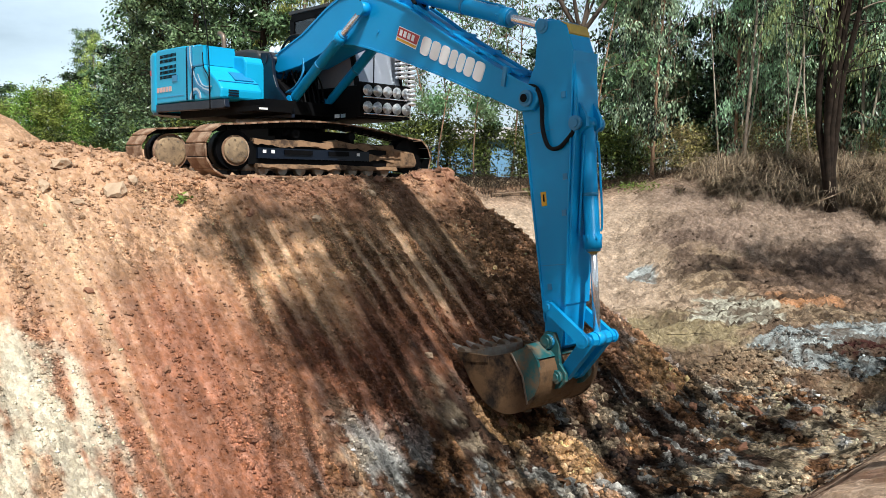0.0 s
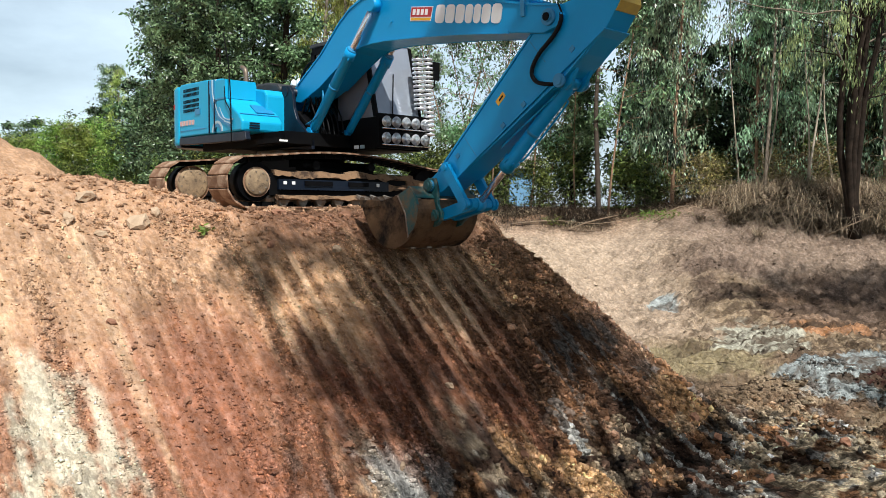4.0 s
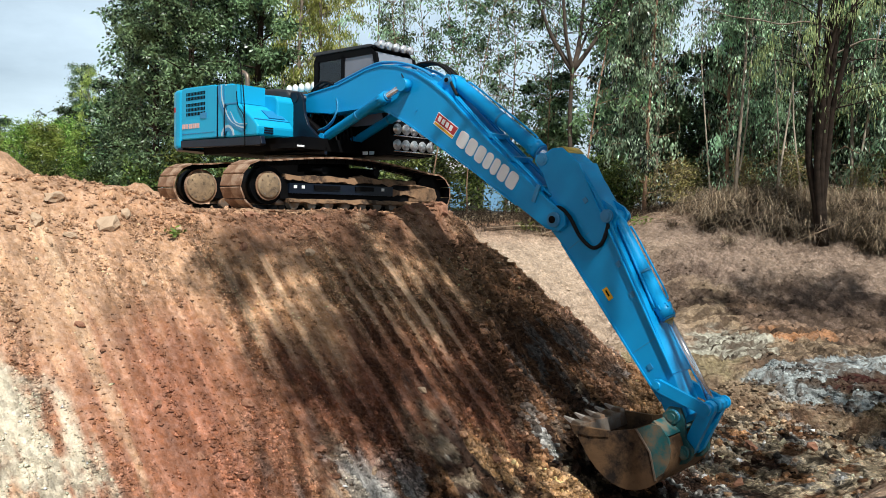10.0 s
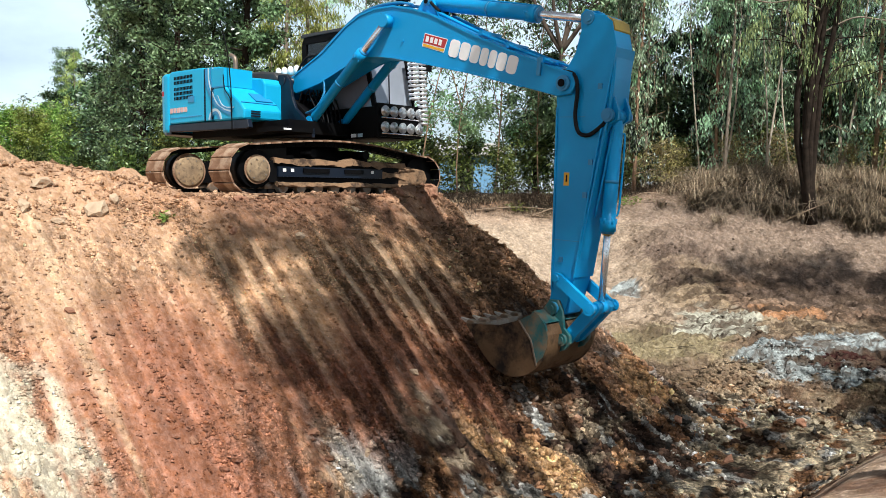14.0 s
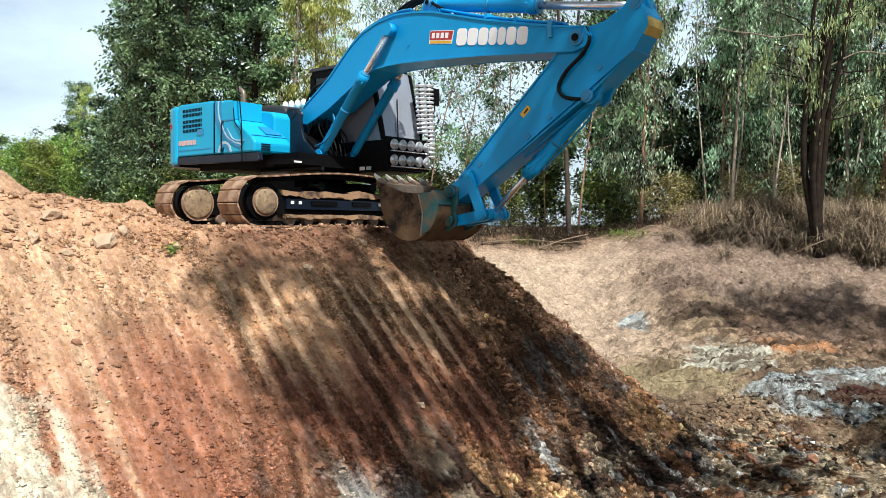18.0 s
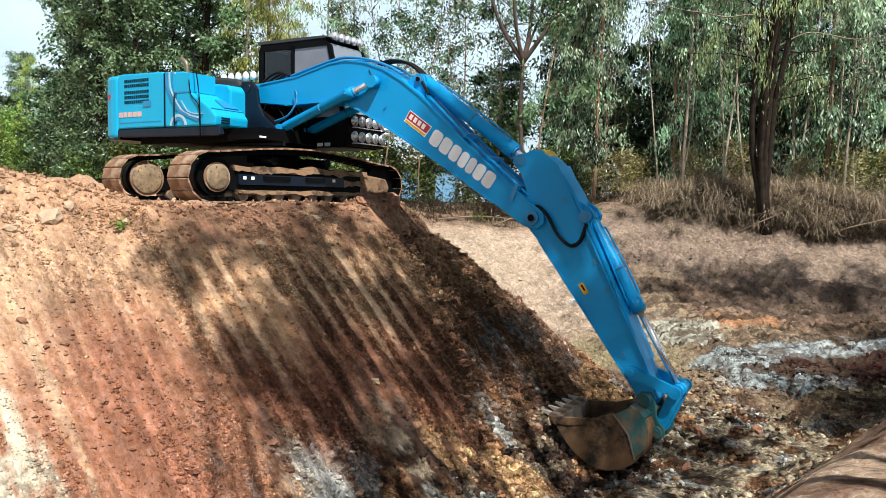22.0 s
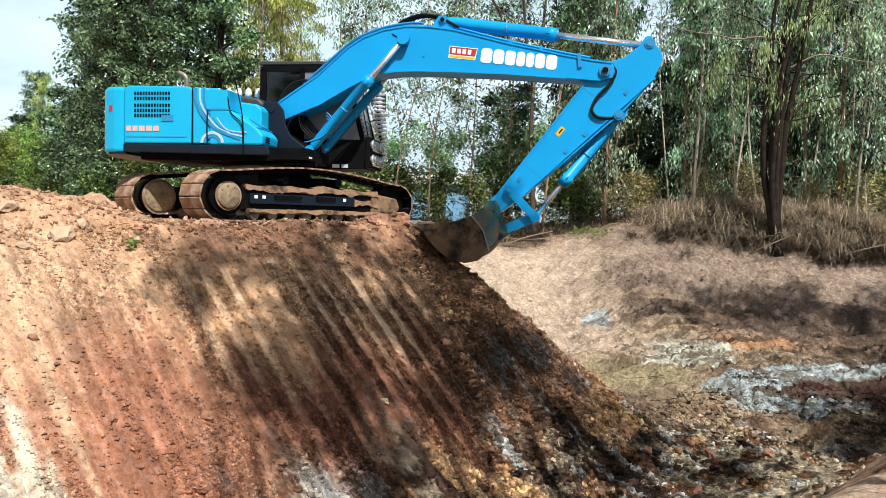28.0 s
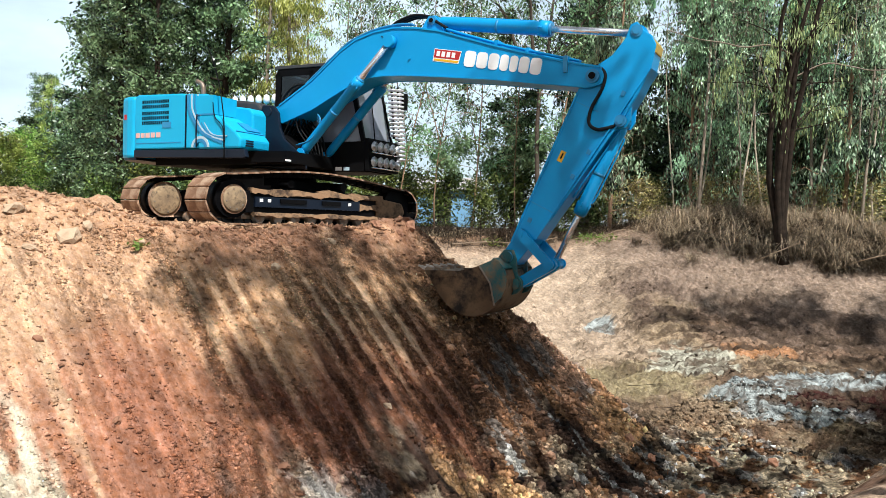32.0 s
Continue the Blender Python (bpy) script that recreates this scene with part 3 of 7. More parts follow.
    bas = lerp(bas, c(0.56, 0.55, 0.44), sstep(0.40, 0.50, spot(6.05, 17.6, 1.2, 1.3) * (0.2 + 1.5 * rag)) * 0.9)
    olive = sstep(15.6, 13.4, y + 1.2 * (rag - 0.5))
    bas = lerp(bas, lerp(flood(c(0.13, 0.105, 0.060)), c(0.35, 0.30, 0.20), sstep(0.50, 0.58, fbm(x * 1.8, y * 3.4, 96, 5, 0.65))), olive * 0.9)
    gm = spot(6.9, 14.9, 1.4, 1.1) + spot(8.3, 15.9, 1.3, 0.9) + 0.8 * spot(10.2, 16.6, 1.6, 0.7) + 0.95 * spot(4.7, 20.3, 0.8, 0.45)
    bas = lerp(bas, c(0.44, 0.52, 0.53), sstep(0.38, 0.46, gm * (-0.25 + 2.3 * rag)) * 0.8)
    seam = spot(8.0, 15.0, 1.2, 0.55) + spot(9.6, 15.6, 1.3, 0.5) + 0.8 * spot(8.6, 14.2, 1.0, 0.35)
    bas = lerp(bas, c(0.060, 0.022, 0.018), sstep(0.42, 0.52, seam * (0.1 + 1.6 * fbm(x * 2.0, y * 3.2, 111, 5, 0.65))))
    bas = lerp(bas, c(0.72, 0.68, 0.62), sstep(0.50, 0.62, spot(8.05, 14.45, 0.34, 0.30) * (0.4 + 1.2 * rag)))
    bas = lerp(bas, c(0.36, 0.262, 0.198), sstep(20.1, 20.7, y + 0.25 * (x - 8) + 0.8 * (rag - 0.5)) * sstep(4.5, 6.0, x) * 0.85)
    ramp = sstep(19.6, 20.6, y + 0.25 * (x - 8))
    # broad soft shade across the ramp, put into the soil as dark patches
    shade_band = sstep(18.8, 19.4, y + 0.25 * (x - 8)) * sstep(21.3, 20.8, y + 0.25 * (x - 8)) * sstep(4.6, 5.8, x)
    bas = lerp(bas, c(0.175, 0.122, 0.092), sstep(0.36, 0.42, shade_band * (0.02 + 0.9 * fbm(x * 0.8, y * 1.6, 128, 5, 0.66))) * 0.85)
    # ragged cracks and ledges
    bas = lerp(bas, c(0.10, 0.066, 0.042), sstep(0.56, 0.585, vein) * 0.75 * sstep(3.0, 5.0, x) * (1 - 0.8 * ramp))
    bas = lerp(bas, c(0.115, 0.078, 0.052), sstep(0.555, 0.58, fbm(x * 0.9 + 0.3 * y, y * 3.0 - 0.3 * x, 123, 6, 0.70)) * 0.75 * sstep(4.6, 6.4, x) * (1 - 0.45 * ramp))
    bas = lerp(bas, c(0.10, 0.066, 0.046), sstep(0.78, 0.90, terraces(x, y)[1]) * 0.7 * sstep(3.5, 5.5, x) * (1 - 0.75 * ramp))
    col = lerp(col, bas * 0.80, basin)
    # near bank and far ground
    near = lerp(flood(c(0.19, 0.112, 0.075)), c(0.46, 0.33, 0.23), sstep(0.50, 0.60, fbm(s * 1.2, r * 2.4, 121, 5, 0.65)))
    col = lerp(col, near, sstep(8.8, 9.8, r) * 0.9)
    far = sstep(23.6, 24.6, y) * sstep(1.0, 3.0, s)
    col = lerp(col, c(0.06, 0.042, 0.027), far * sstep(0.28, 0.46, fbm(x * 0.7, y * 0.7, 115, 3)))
    # shade beneath the brush mounds, put into the soil colour
    brush_shade = sstep(0.30, 0.5, sum(np.exp(-((x - bx) ** 2 + ((y - by) * 1.3) ** 2) / (2 * bw * bw)) for bx, by, bh, bw in BRUSH[1:]))
    col = lerp(col, c(0.045, 0.030, 0.018), brush_shade * 0.9)
    col = lerp(col, c(0.16, 0.14, 0.06), sstep(30, 45, np.hypot(x, y)))
    return np.clip(col * (0.76 + 0.48 * fine[..., None]), 0.008, 0.88)


def make_ground():
    rr = spaced(-420, 380, -1.0, 9.6, 0.038, 1.075)
    near = spaced(-420, 6.2, -8.0, 6.2, 0.036, 1.06)
    mid = np.arange(near[-1] + 0.05, 16.0, 0.062)
    ss = np.concatenate([near, mid, spaced(16.0, 420, 16.0, 16.1, 0.09, 1.10)])
    R, S = np.meshgrid(rr, ss, indexing="ij")
    X, Y = to_xy(R, S)
    Z = ground_height(X, Y)
    nr, ns = R.shape
    verts = np.stack([X, Y, Z], -1).reshape(-1, 3)
    i = np.arange(nr * ns).reshape(nr, ns)
    quads = np.stack([i[:-1, :-1], i[1:, :-1], i[1:, 1:], i[:-1, 1:]], -1).reshape(-1, 4)
    me = bpy.data.meshes.new("ground")
    me.vertices.add(len(verts))
    me.vertices.foreach_set("co", verts.ravel())
    me.loops.add(quads.size)
    me.loops.foreach_set("vertex_index", quads.ravel())
    me.polygons.add(len(quads))
    me.polygons.foreach_set("loop_start", np.arange(0, quads.size, 4))
    me.polygons.foreach_set("loop_total", np.full(len(quads), 4))
    me.update()
    me.validate()
    at = me.attributes.new("soil", "FLOAT_COLOR", "POINT")
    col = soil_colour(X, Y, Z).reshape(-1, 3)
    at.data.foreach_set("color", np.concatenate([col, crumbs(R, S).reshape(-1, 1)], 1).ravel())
    dr = me.attributes.new("drawn", "FLOAT", "POINT")
    dr.data.foreach_set("value", slope_mask(R, S).ravel())
    me.polygons.foreach_set("use_smooth", np.ones(len(quads), bool))
    me.materials.append(SOIL)
    return tagged(new("ground", me), "dug reddish brown and sandy earth with tooth furrows", "ground", kind="structure")


def soil_material():
    m = bpy.data.materials.new("earth")
    m.use_nodes = True
    nt = m.node_tree
    n, k = nt.nodes, nt.links
    bs = n["Principled BSDF"]
    bs.inputs["Roughness"].default_value = 0.95
    bs.inputs["Specular IOR Level"].default_value = 0.08
    tc = n.new("ShaderNodeTexCoord")
    at = n.new("ShaderNodeAttribute")
    at.attribute_name = "soil"

    def tex(kind, scale, **kw):
        t = n.new(kind)
        t.inputs["Scale"].default_value = scale
        for key, v in kw.items():
            t.inputs[key].default_value = v
        k.new(tc.outputs["Object"], t.inputs["Vector"])
        return t

    def rng_(src, a, b, c, d):
        r = n.new("ShaderNodeMapRange")
        for key, v in (("From Min", a), ("From Max", b), ("To Min", c), ("To Max", d)):
            r.inputs[key].default_value = v
        k.new(src, r.inputs["Value"])
        return r.outputs["Result"]

    def math_(op, a, b):
        x = n.new("ShaderNodeMath")
        x.operation = op
        for i, v in enumerate((a, b)):
            if isinstance(v, float):
                x.inputs[i].default_value = v
            else:
                k.new(v, x.inputs[i])
        return x.outputs[0]

    # grain drawn out down the bank
    mp = n.new("ShaderNodeMapping")
    mp.inputs["Rotation"].default_value = (0, 0, -radians(HEADING))
    mp2 = n.new("ShaderNodeMapping")
    mp2.inputs["Scale"].default_value = (11.0, 1.3, 1.3)
    k.new(tc.outputs["Object"], mp.inputs["Vector"])
    k.new(mp.outputs[0], mp2.inputs["Vector"])
    drawn = n.new("ShaderNodeTexNoise")
    drawn.inputs["Scale"].default_value = 1.0
    drawn.inputs["Detail"].default_value = 5.0
    drawn.inputs["Roughness"].default_value = 0.62
    k.new(mp2.outputs[0], drawn.inputs["Vector"])
    n1 = tex("ShaderNodeTexNoise", 2.3, Detail=6.0, Roughness=0.65)
    n2 = tex("ShaderNodeTexNoise", 13.0, Detail=6.0, Roughness=0.7)
    n3 = tex("ShaderNodeTexNoise", 70.0, Detail=3.0, Roughness=0.7)
    vo = tex("ShaderNodeTexVoronoi", 17.0, Randomness=1.0)
    vs = tex("ShaderNodeTexVoronoi", 38.0, Randomness=1.0)
    mp3 = n.new("ShaderNodeMapping")
    mp3.inputs["Scale"].default_value = (1.25, 0.62, 0.9)
    k.new(mp.outputs[0], mp3.inputs["Vector"])
    warp = n.new("ShaderNodeVectorMath")
    warp.operation = "MULTIPLY_ADD"
    warp.inputs[1].default_value = (0.10, 0.10, 0.10)
    k.new(n2.outputs["Color"], warp.inputs[0])
    k.new(mp3.outputs[0], warp.inputs[2])
    for cells in (vo, vs):
        k.new(warp.outputs[0], cells.inputs["Vector"])
    sep = n.new("ShaderNodeSeparateColor")
    k.new(vo.outputs["Color"], sep.inputs[0])
    val = math_("MULTIPLY", rng_(n1.outputs["Fac"], 0.3, 0.7, 0.75, 1.2), rng_(n2.outputs["Fac"], 0.3, 0.7, 0.82, 1.18))
    cell = math_("MULTIPLY", math_("SUBTRACT", sep.outputs[0], 0.5), rng_(at.outputs["Alpha"], 0.0, 1.0, 0.16, 1.0))
    val = math_("MULTIPLY", val, math_("ADD", cell, 1.0))
    sep2 = n.new("ShaderNodeSeparateColor")
    k.new(vs.outputs["Color"], sep2.inputs[0])
    cell2 = math_("MULTIPLY", math_("SUBTRACT", sep2.outputs[0], 0.5), rng_(at.outputs["Alpha"], 0.0, 1.0, 0.18, 0.95))
    val = math_("MULTIPLY", val, math_("ADD", cell2, 1.0))
    val = math_("MULTIPLY", val, rng_(n3.outputs["Fac"], 0.3, 0.7, 0.9, 1.1))
    on = n.new("ShaderNodeAttribute")
    on.attribute_name = "drawn"
    pull = math_("MULTIPLY", math_("SUBTRACT", rng_(drawn.outputs["Fac"], 0.3, 0.7, 0.72, 1.25), 1.0), on.outputs["Fac"])
    val = math_("MULTIPLY", val, math_("ADD", pull, 1.0))
    hs = n.new("ShaderNodeHueSaturation")
    k.new(at.outputs["Color"], hs.inputs["Color"])
    k.new(val, hs.inputs["Value"])
    k.new(rng_(n2.outputs["Fac"], 0.3, 0.7, 1.08, 0.80), hs.inputs["Saturation"])
    k.new(hs.outputs["Color"], bs.inputs["Base Color"])
    hgt = math_("ADD", math_("MULTIPLY", n2.outputs["Fac"], 0.11), math_("MULTIPLY", n3.outputs["Fac"], 0.016))
    hgt = math_("ADD", hgt, math_("MULTIPLY", vo.outputs["Distance"], -0.15))
    hgt = math_("ADD", hgt, math_("MULTIPLY", vs.outputs["Distance"], -0.13))
    hgt = math_("ADD", hgt, math_("MULTIPLY", math_("MULTIPLY", drawn.outputs["Fac"], 0.05), on.outputs["Fac"]))
    b = n.new("ShaderNodeBump")
    b.inputs["Distance"].default_value = 0.5
    k.new(rng_(at.outputs["Alpha"], 0.0, 1.0, 0.26, 1.0), b.inputs["Strength"])
    k.new(hgt, b.inputs["Height"])
    k.new(b.outputs["Normal"], bs.inputs["Normal"])
    return m


SOIL = soil_material()
make_ground()


# ---- clods and stones lying on the earth ----
def make_clods(name, label, n, sampler, size, seed, bright=1.0, vary=0.42, fine=False):
    g = np.random.default_rng(seed)
    ico = np.array([(0, 0, 1), (0.89, 0, 0.45), (0.28, 0.85, 0.45), (-0.72, 0.53, 0.45), (-0.72, -0.53, 0.45), (0.28, -0.85, 0.45), (0.72, 0.53, -0.45), (-0.28, 0.85, -0.45), (-0.89, 0, -0.45), (-0.28, -0.85, -0.45), (0.72, -0.53, -0.45), (0, 0, -1)])
    tri = np.array([(0, 1, 2), (0, 2, 3), (0, 3, 4), (0, 4, 5), (0, 5, 1), (1, 6, 2), (2, 7, 3), (3, 8, 4), (4, 9, 5), (5, 10, 1), (6, 7, 2), (7, 8, 3), (8, 9, 4), (9, 10, 5), (10, 6, 1), (11, 7, 6), (11, 8, 7), (11, 9, 8), (11, 10, 9), (11, 6, 10)])
    if fine:
        ico = np.array([(0, 0, 1), (1, 0.1, 0), (0.1, 1, 0.1), (-1, 0.1, -0.1), (0.1, -1, 0), (0, 0, -1)])
        tri = np.array([(0, 1, 2), (0, 2, 3), (0, 3, 4), (0, 4, 1), (5, 2, 1), (5, 3, 2), (5, 4, 3), (5, 1, 4)])
    nv = len(ico)
    r, s = sampler(g, n)
    n = len(r)
    x, y = to_xy(r, s)
    z = ground_height(x, y)
    sz = size * np.exp(g.normal(size=n) * 0.65)
    sz = np.minimum(sz, size * 3.2)
    v = ico[None] * (1 + 0.35 * g.normal(size=(n, nv, 1))).clip(0.45, 1.6) * (sz[:, None, None]) * g.uniform(0.4, 1.5, (n, 1, 3))
    a = g.uniform(0, 6.28, n)
    c, q = np.cos(a)[:, None], np.sin(a)[:, None]
    v = np.stack([v[..., 0] * c - v[..., 1] * q, v[..., 0] * q + v[..., 1] * c, v[..., 2] * 0.8], -1)
    v = v + np.stack([x, y, z + 0.25 * sz], -1)[:, None, :]
    f = (tri[None] + nv * np.arange(n)[:, None, None]).reshape(-1, 3)
    me = bpy.data.meshes.new(name)
    me.vertices.add(nv * n)
    me.vertices.foreach_set("co", v.ravel())
    me.loops.add(f.size)
    me.loops.foreach_set("vertex_index", f.ravel())
    me.polygons.add(len(f))
    me.polygons.foreach_set("loop_start", np.arange(0, f.size, 3))
    me.polygons.foreach_set("loop_total", np.full(len(f), 3))
    me.update()
    me.validate()
    col = soil_colour(x[None], y[None], z[None])[0] * np.exp(g.normal(size=(n, 1)) * vary) * bright
    col = np.clip(np.repeat(col, nv, 0), 0.01, 0.8)
    at = me.attributes.new("soil", "FLOAT_COLOR", "POINT")
    at.data.foreach_set("color", np.concatenate([col, np.full((len(col), 1), 0.5)], 1).ravel())
    me.materials.append(SOIL)
    return tagged(new(name, me), label, "clods", kind="stuff")


def on_bank(g, n):
    r = g.uniform(2.1, 6.6, 6 * n)
    s = g.uniform(-8.5, 4.6, 6 * n)
    act, fur = furrows(r, s)
    line = sstep(0.5, 0.62, fbm(s * 3.2, r * 0.55, 52, 4, 0.6)) * sstep(0.35, 0.6, fbm(s * 0.8, r * 0.6, 54, 3))
    line = np.maximum(line, 0.9 * sstep(0.2, 1.2, s + 0.6 * (r - 3.5)))
    keep = (g.random(6 * n) < np.maximum(line * 0.5, act * 0.35) * (1 - act * fur) + 0.006) & (s < 1.9 + 0.45 * (r - 2))
    return r[keep][:n], s[keep][:n]


def on_dry_side(g, n):
    r = g.uniform(2.1, 6.4, 8 * n)
    s = g.uniform(-8.3, -1.5, 8 * n)
    line = sstep(0.44, 0.58, fbm(s * 3.2, r * 0.55, 52, 4, 0.6)) * (0.3 + 0.7 * sstep(0.4, 0.6, fbm(s * 0.9, r * 0.9, 58, 3)))
    keep = g.random(8 * n) < line * 0.6 + 0.03
    return r[keep][:n], s[keep][:n]


def on_toe(g, n):
    r = g.uniform(5.0, 9.2, 4 * n)
    s = g.uniform(-4.5, 8.0, 4 * n)
    keep = g.random(4 * n) < sstep(0.38, 0.58, fbm(s * 2.0, r * 0.8, 55, 4))
    return r[keep][:n], s[keep][:n]


def on_dark_side(g, n):
    r = g.uniform(2.5, 7.0, 4 * n)
    s = g.uniform(-0.8, 4.2, 4 * n)
    keep = (g.random(4 * n) < sstep(0.0, 1.2, s + 0.6 * (r - 3.5)) * sstep(0.36, 0.56, fbm(s * 2.6, r * 0.9, 57, 4))) & (s < 1.8 + 0.45 * (r - 2))
    return r[keep][:n], s[keep][:n]


def on_basin(g, n):
    x = g.uniform(2.5, 14.0, 5 * n)
    y = g.uniform(12.5, 22.0, 5 * n)
    r, s = to_rs(x, y)
    ridge = np.exp(-(((y - (21.0 - 0.33 * (x - 6.7))) / 0.5) ** 2)) * (x > 5.0)
    want = np.maximum(sstep(0.50, 0.62, fbm(x * 1.1 + 0.4 * y, y * 2.8 - 0.5 * x, 117, 5, 0.66)), 0.8 * ridge)
    keep = (g.random(5 * n) < want) & (s > 4.0)
    return r[keep][:n], s[keep][:n]


def on_crest(g, n):
    return g.normal(1.75, 0.42, n), g.uniform(-9.0, 1.7, n)


make_clods("crumbled_earth", "crumbled reddish earth lying on the bank", 36000, on_bank, 0.0088, 1, 1.15, 0.32, True)
make_clods("broken_clay", "broken dark and pale clay lumps at the toe", 13000, on_toe, 0.016, 2, 0.95, 0.4)
make_clods("crest_clods", "loose tan clods along the crest", 4200, on_crest, 0.014, 3, 1.05, 0.2)
make_clods("dark_crumbs", "coarse dark crumbs on the damp end of the bank", 10000, on_dark_side, 0.018, 4, 1.0, 0.5)
make_clods("basin_clods", "loose lumps of clay scattered over the basin", 3600, on_basin, 0.013, 6, 0.95, 0.3)
make_clods("fine_crumbs", "fine dry crumbs strewn in lines down the bank", 46000, on_dry_side, 0.0066, 8, 1.2, 0.25, True)

# ---- the excavator ----
MUD_DRY = material("dried_mud", (0.19, 0.105, 0.055), 0.95, second=(0.34, 0.21, 0.115), scale=4, dirt=(0.05, 0.028, 0.016), dirt_scale=4, dirt_from=0.46, grain=0.012, grain_scale=25)
excavator = tagged(new("excavator"), "bright blue crawler excavator with muddy tracks, digging on the bank", "excavator")

TRACK_HALF = 1.80
SHOE_PITCH_N = 49


def track_path():
    """The belt's outline in the upright plane, from the front along the bottom to the rear and back over the top."""
    pts = [(1.85 - 3.65 * i / 40, 0.045) for i in range(41)]
    pts += [(-1.80 - 0.39 * math.sin(math.pi * i / 20), 0.435 - 0.39 * math.cos(math.pi * i / 20)) for i in range(1, 21)]
    pts += [(-1.80 + 3.65 * i / 40, 0.825 - 0.075 * (i / 40) + 0.155 * math.sin(math.pi * i / 40) ** 1.2) for i in range(1, 41)]
    pts += [(1.85 + 0.3525 * math.sin(math.pi * i / 20), 0.3975 + 0.3525 * math.cos(math.pi * i / 20)) for i in range(1, 21)]
    run = [0.0]
    for (a, b), (c, d) in zip(pts, pts[1:]):
        run.append(run[-1] + math.hypot(c - a, d - b))
    return pts, run


BELT, BELT_RUN = track_path()


def track_loop(u):
    """A point and turn on the belt, u from 0 to 1."""
    d = (u % 1.0) * BELT_RUN[-1]
    i = min(int(np.searchsorted(BELT_RUN, d, side="right")) - 1, len(BELT) - 2)
    f = (d - BELT_RUN[i]) / (BELT_RUN[i + 1] - BELT_RUN[i])
    (a, b), (c, e) = BELT[i], BELT[i + 1]
    return a + (c - a) * f, b + (e - b) * f, -math.degrees(math.atan2(e - b, c - a))


def shoe_mesh():
    bm = bmesh.new()
    add_prism(bm, [(-0.090, -0.022), (0.090, -0.022), (0.093, -0.008), (0.084, 0.004), (0.060, 0.006), (0.0, 0.003), (-0.060, 0.006), (-0.084, 0.004), (-0.093, -0.008)], -0.3, 0.3)
    add_box(bm, -0.08, 0.08, -0.09, -0.05, -0.09, -0.02)
    add_box(bm, -0.08, 0.08, 0.05, 0.09, -0.09, -0.02)
    bm.normal_update()
    # inner faces and links coloured black for the shade within the belt
    for f in bm.faces:
        if f.normal.z < -0.5 or f.calc_center_median().z < -0.03:
            f.material_index = 1
    return bm


shoes = []


def make_track(y, side):
    frame_bm = bmesh.new()
    add_prism(frame_bm, [(-1.42, 0.24), (1.30, 0.24), (1.36, 0.30), (1.40, 0.56), (1.20, 0.62), (-1.25, 0.62), (-1.42, 0.55)], y - 0.17, y + 0.17)
    bevel_all(frame_bm, 0.015)
    fr = part("track_frame", frame_bm, BLACK, excavator, "black track side frame caked with mud")
    out = -1 if side == "right" else 1
    yo = y + out * 0.172
    # panels, ledge and guards on the side of the frame
    for x0, x1, z0, z1, mt in ((-1.30, 1.45, 0.17, 0.235, MUD_DRY), (-1.28, 0.86, 0.33, 0.49, NAVY)):
        part("guard_plate", box(x0, x1, min(yo, yo + out * 0.05), max(yo, yo + out * 0.05), z0, z1, 0.008), mt, fr)
    for x0, x1 in ((-0.82, -0.30), (0.02, 0.42)):
        part("step_slot", box(x0, x1, min(yo + out * 0.045, yo + out * 0.075), max(yo + out * 0.045, yo + out * 0.075), 0.40, 0.47, 0.006), BLACK, fr)
    part("mud_cake", mud_strip(-1.34, 1.42, yo, out, 0.58, 0.07), MUD_DRY, fr, "dried tan mud caked on the ledge")
    part("mud_cake", mud_strip(-1.30, 1.45, yo + out * 0.05, out, 0.225, 0.03), MUD_DRY, fr, "dried tan mud caked on the guard rail")
    part("mud_cake", mud_strip(0.86, 1.42, yo, out, 0.40, 0.10), MUD_DRY, fr, "dried tan mud caked on the frame")
    for px in (-1.20, -1.05, 0.60):
        part("decal", box(px, px + 0.06, min(yo + out * 0.049, yo + out * 0.055), max(yo + out * 0.049, yo + out * 0.055), 0.41, 0.46), WHITE, fr)
    part("idler_yoke", prism([(1.28, 0.22), (1.92, 0.24), (1.98, 0.34), (1.90, 0.50), (1.28, 0.58)], y - 0.20, y + 0.20, 0.03), MUD_DRY, fr, "mud covered idler yoke")
    # end wheels with dusty round covers
    for x, r0 in ((-TRACK_HALF + 0.17, 0.0), (TRACK_HALF, 0.0)):
        bm = bmesh.new()
        add_tube(bm, [(x, y - 0.13, 0.445), (x, y + 0.13, 0.445)], 0.30, 28)
        wheel = part("end_wheel", bm, BLACK, fr)
        if x > 0:
            continue
        for o in (-1, 1):
            bm = bmesh.new()
            hr = 0.20 if y < 0 else 0.27
            add_tube(bm, [(x, y + o * 0.16, 0.435), (x, y + o * 0.19, 0.435), (x, y + o * 0.205, 0.435), (x, y + o * 0.21, 0.435)], [hr, hr, hr * 0.9, hr * 0.2], 32)
            part("hub_cover", bm, HUB, fr, "round hub cover dusty with dry mud")
            part("hub_rim", tube([(x, y + o * 0.15, 0.435), (x, y + o * 0.175, 0.435)], hr * 1.14, 32), TRACK, fr)
            for q in range(8):
                a = math.pi * q / 4 + 0.2
                part("hub_bolt", tube([(x + hr * 0.78 * math.cos(a), y + o * 0.19, 0.435 + hr * 0.78 * math.sin(a)), (x + hr * 0.78 * math.cos(a), y + o * 0.214, 0.435 + hr * 0.78 * math.sin(a))], 0.014, 6), STEEL, fr)
    for x in np.linspace(-1.18, 1.22, 8):
        bm = bmesh.new()
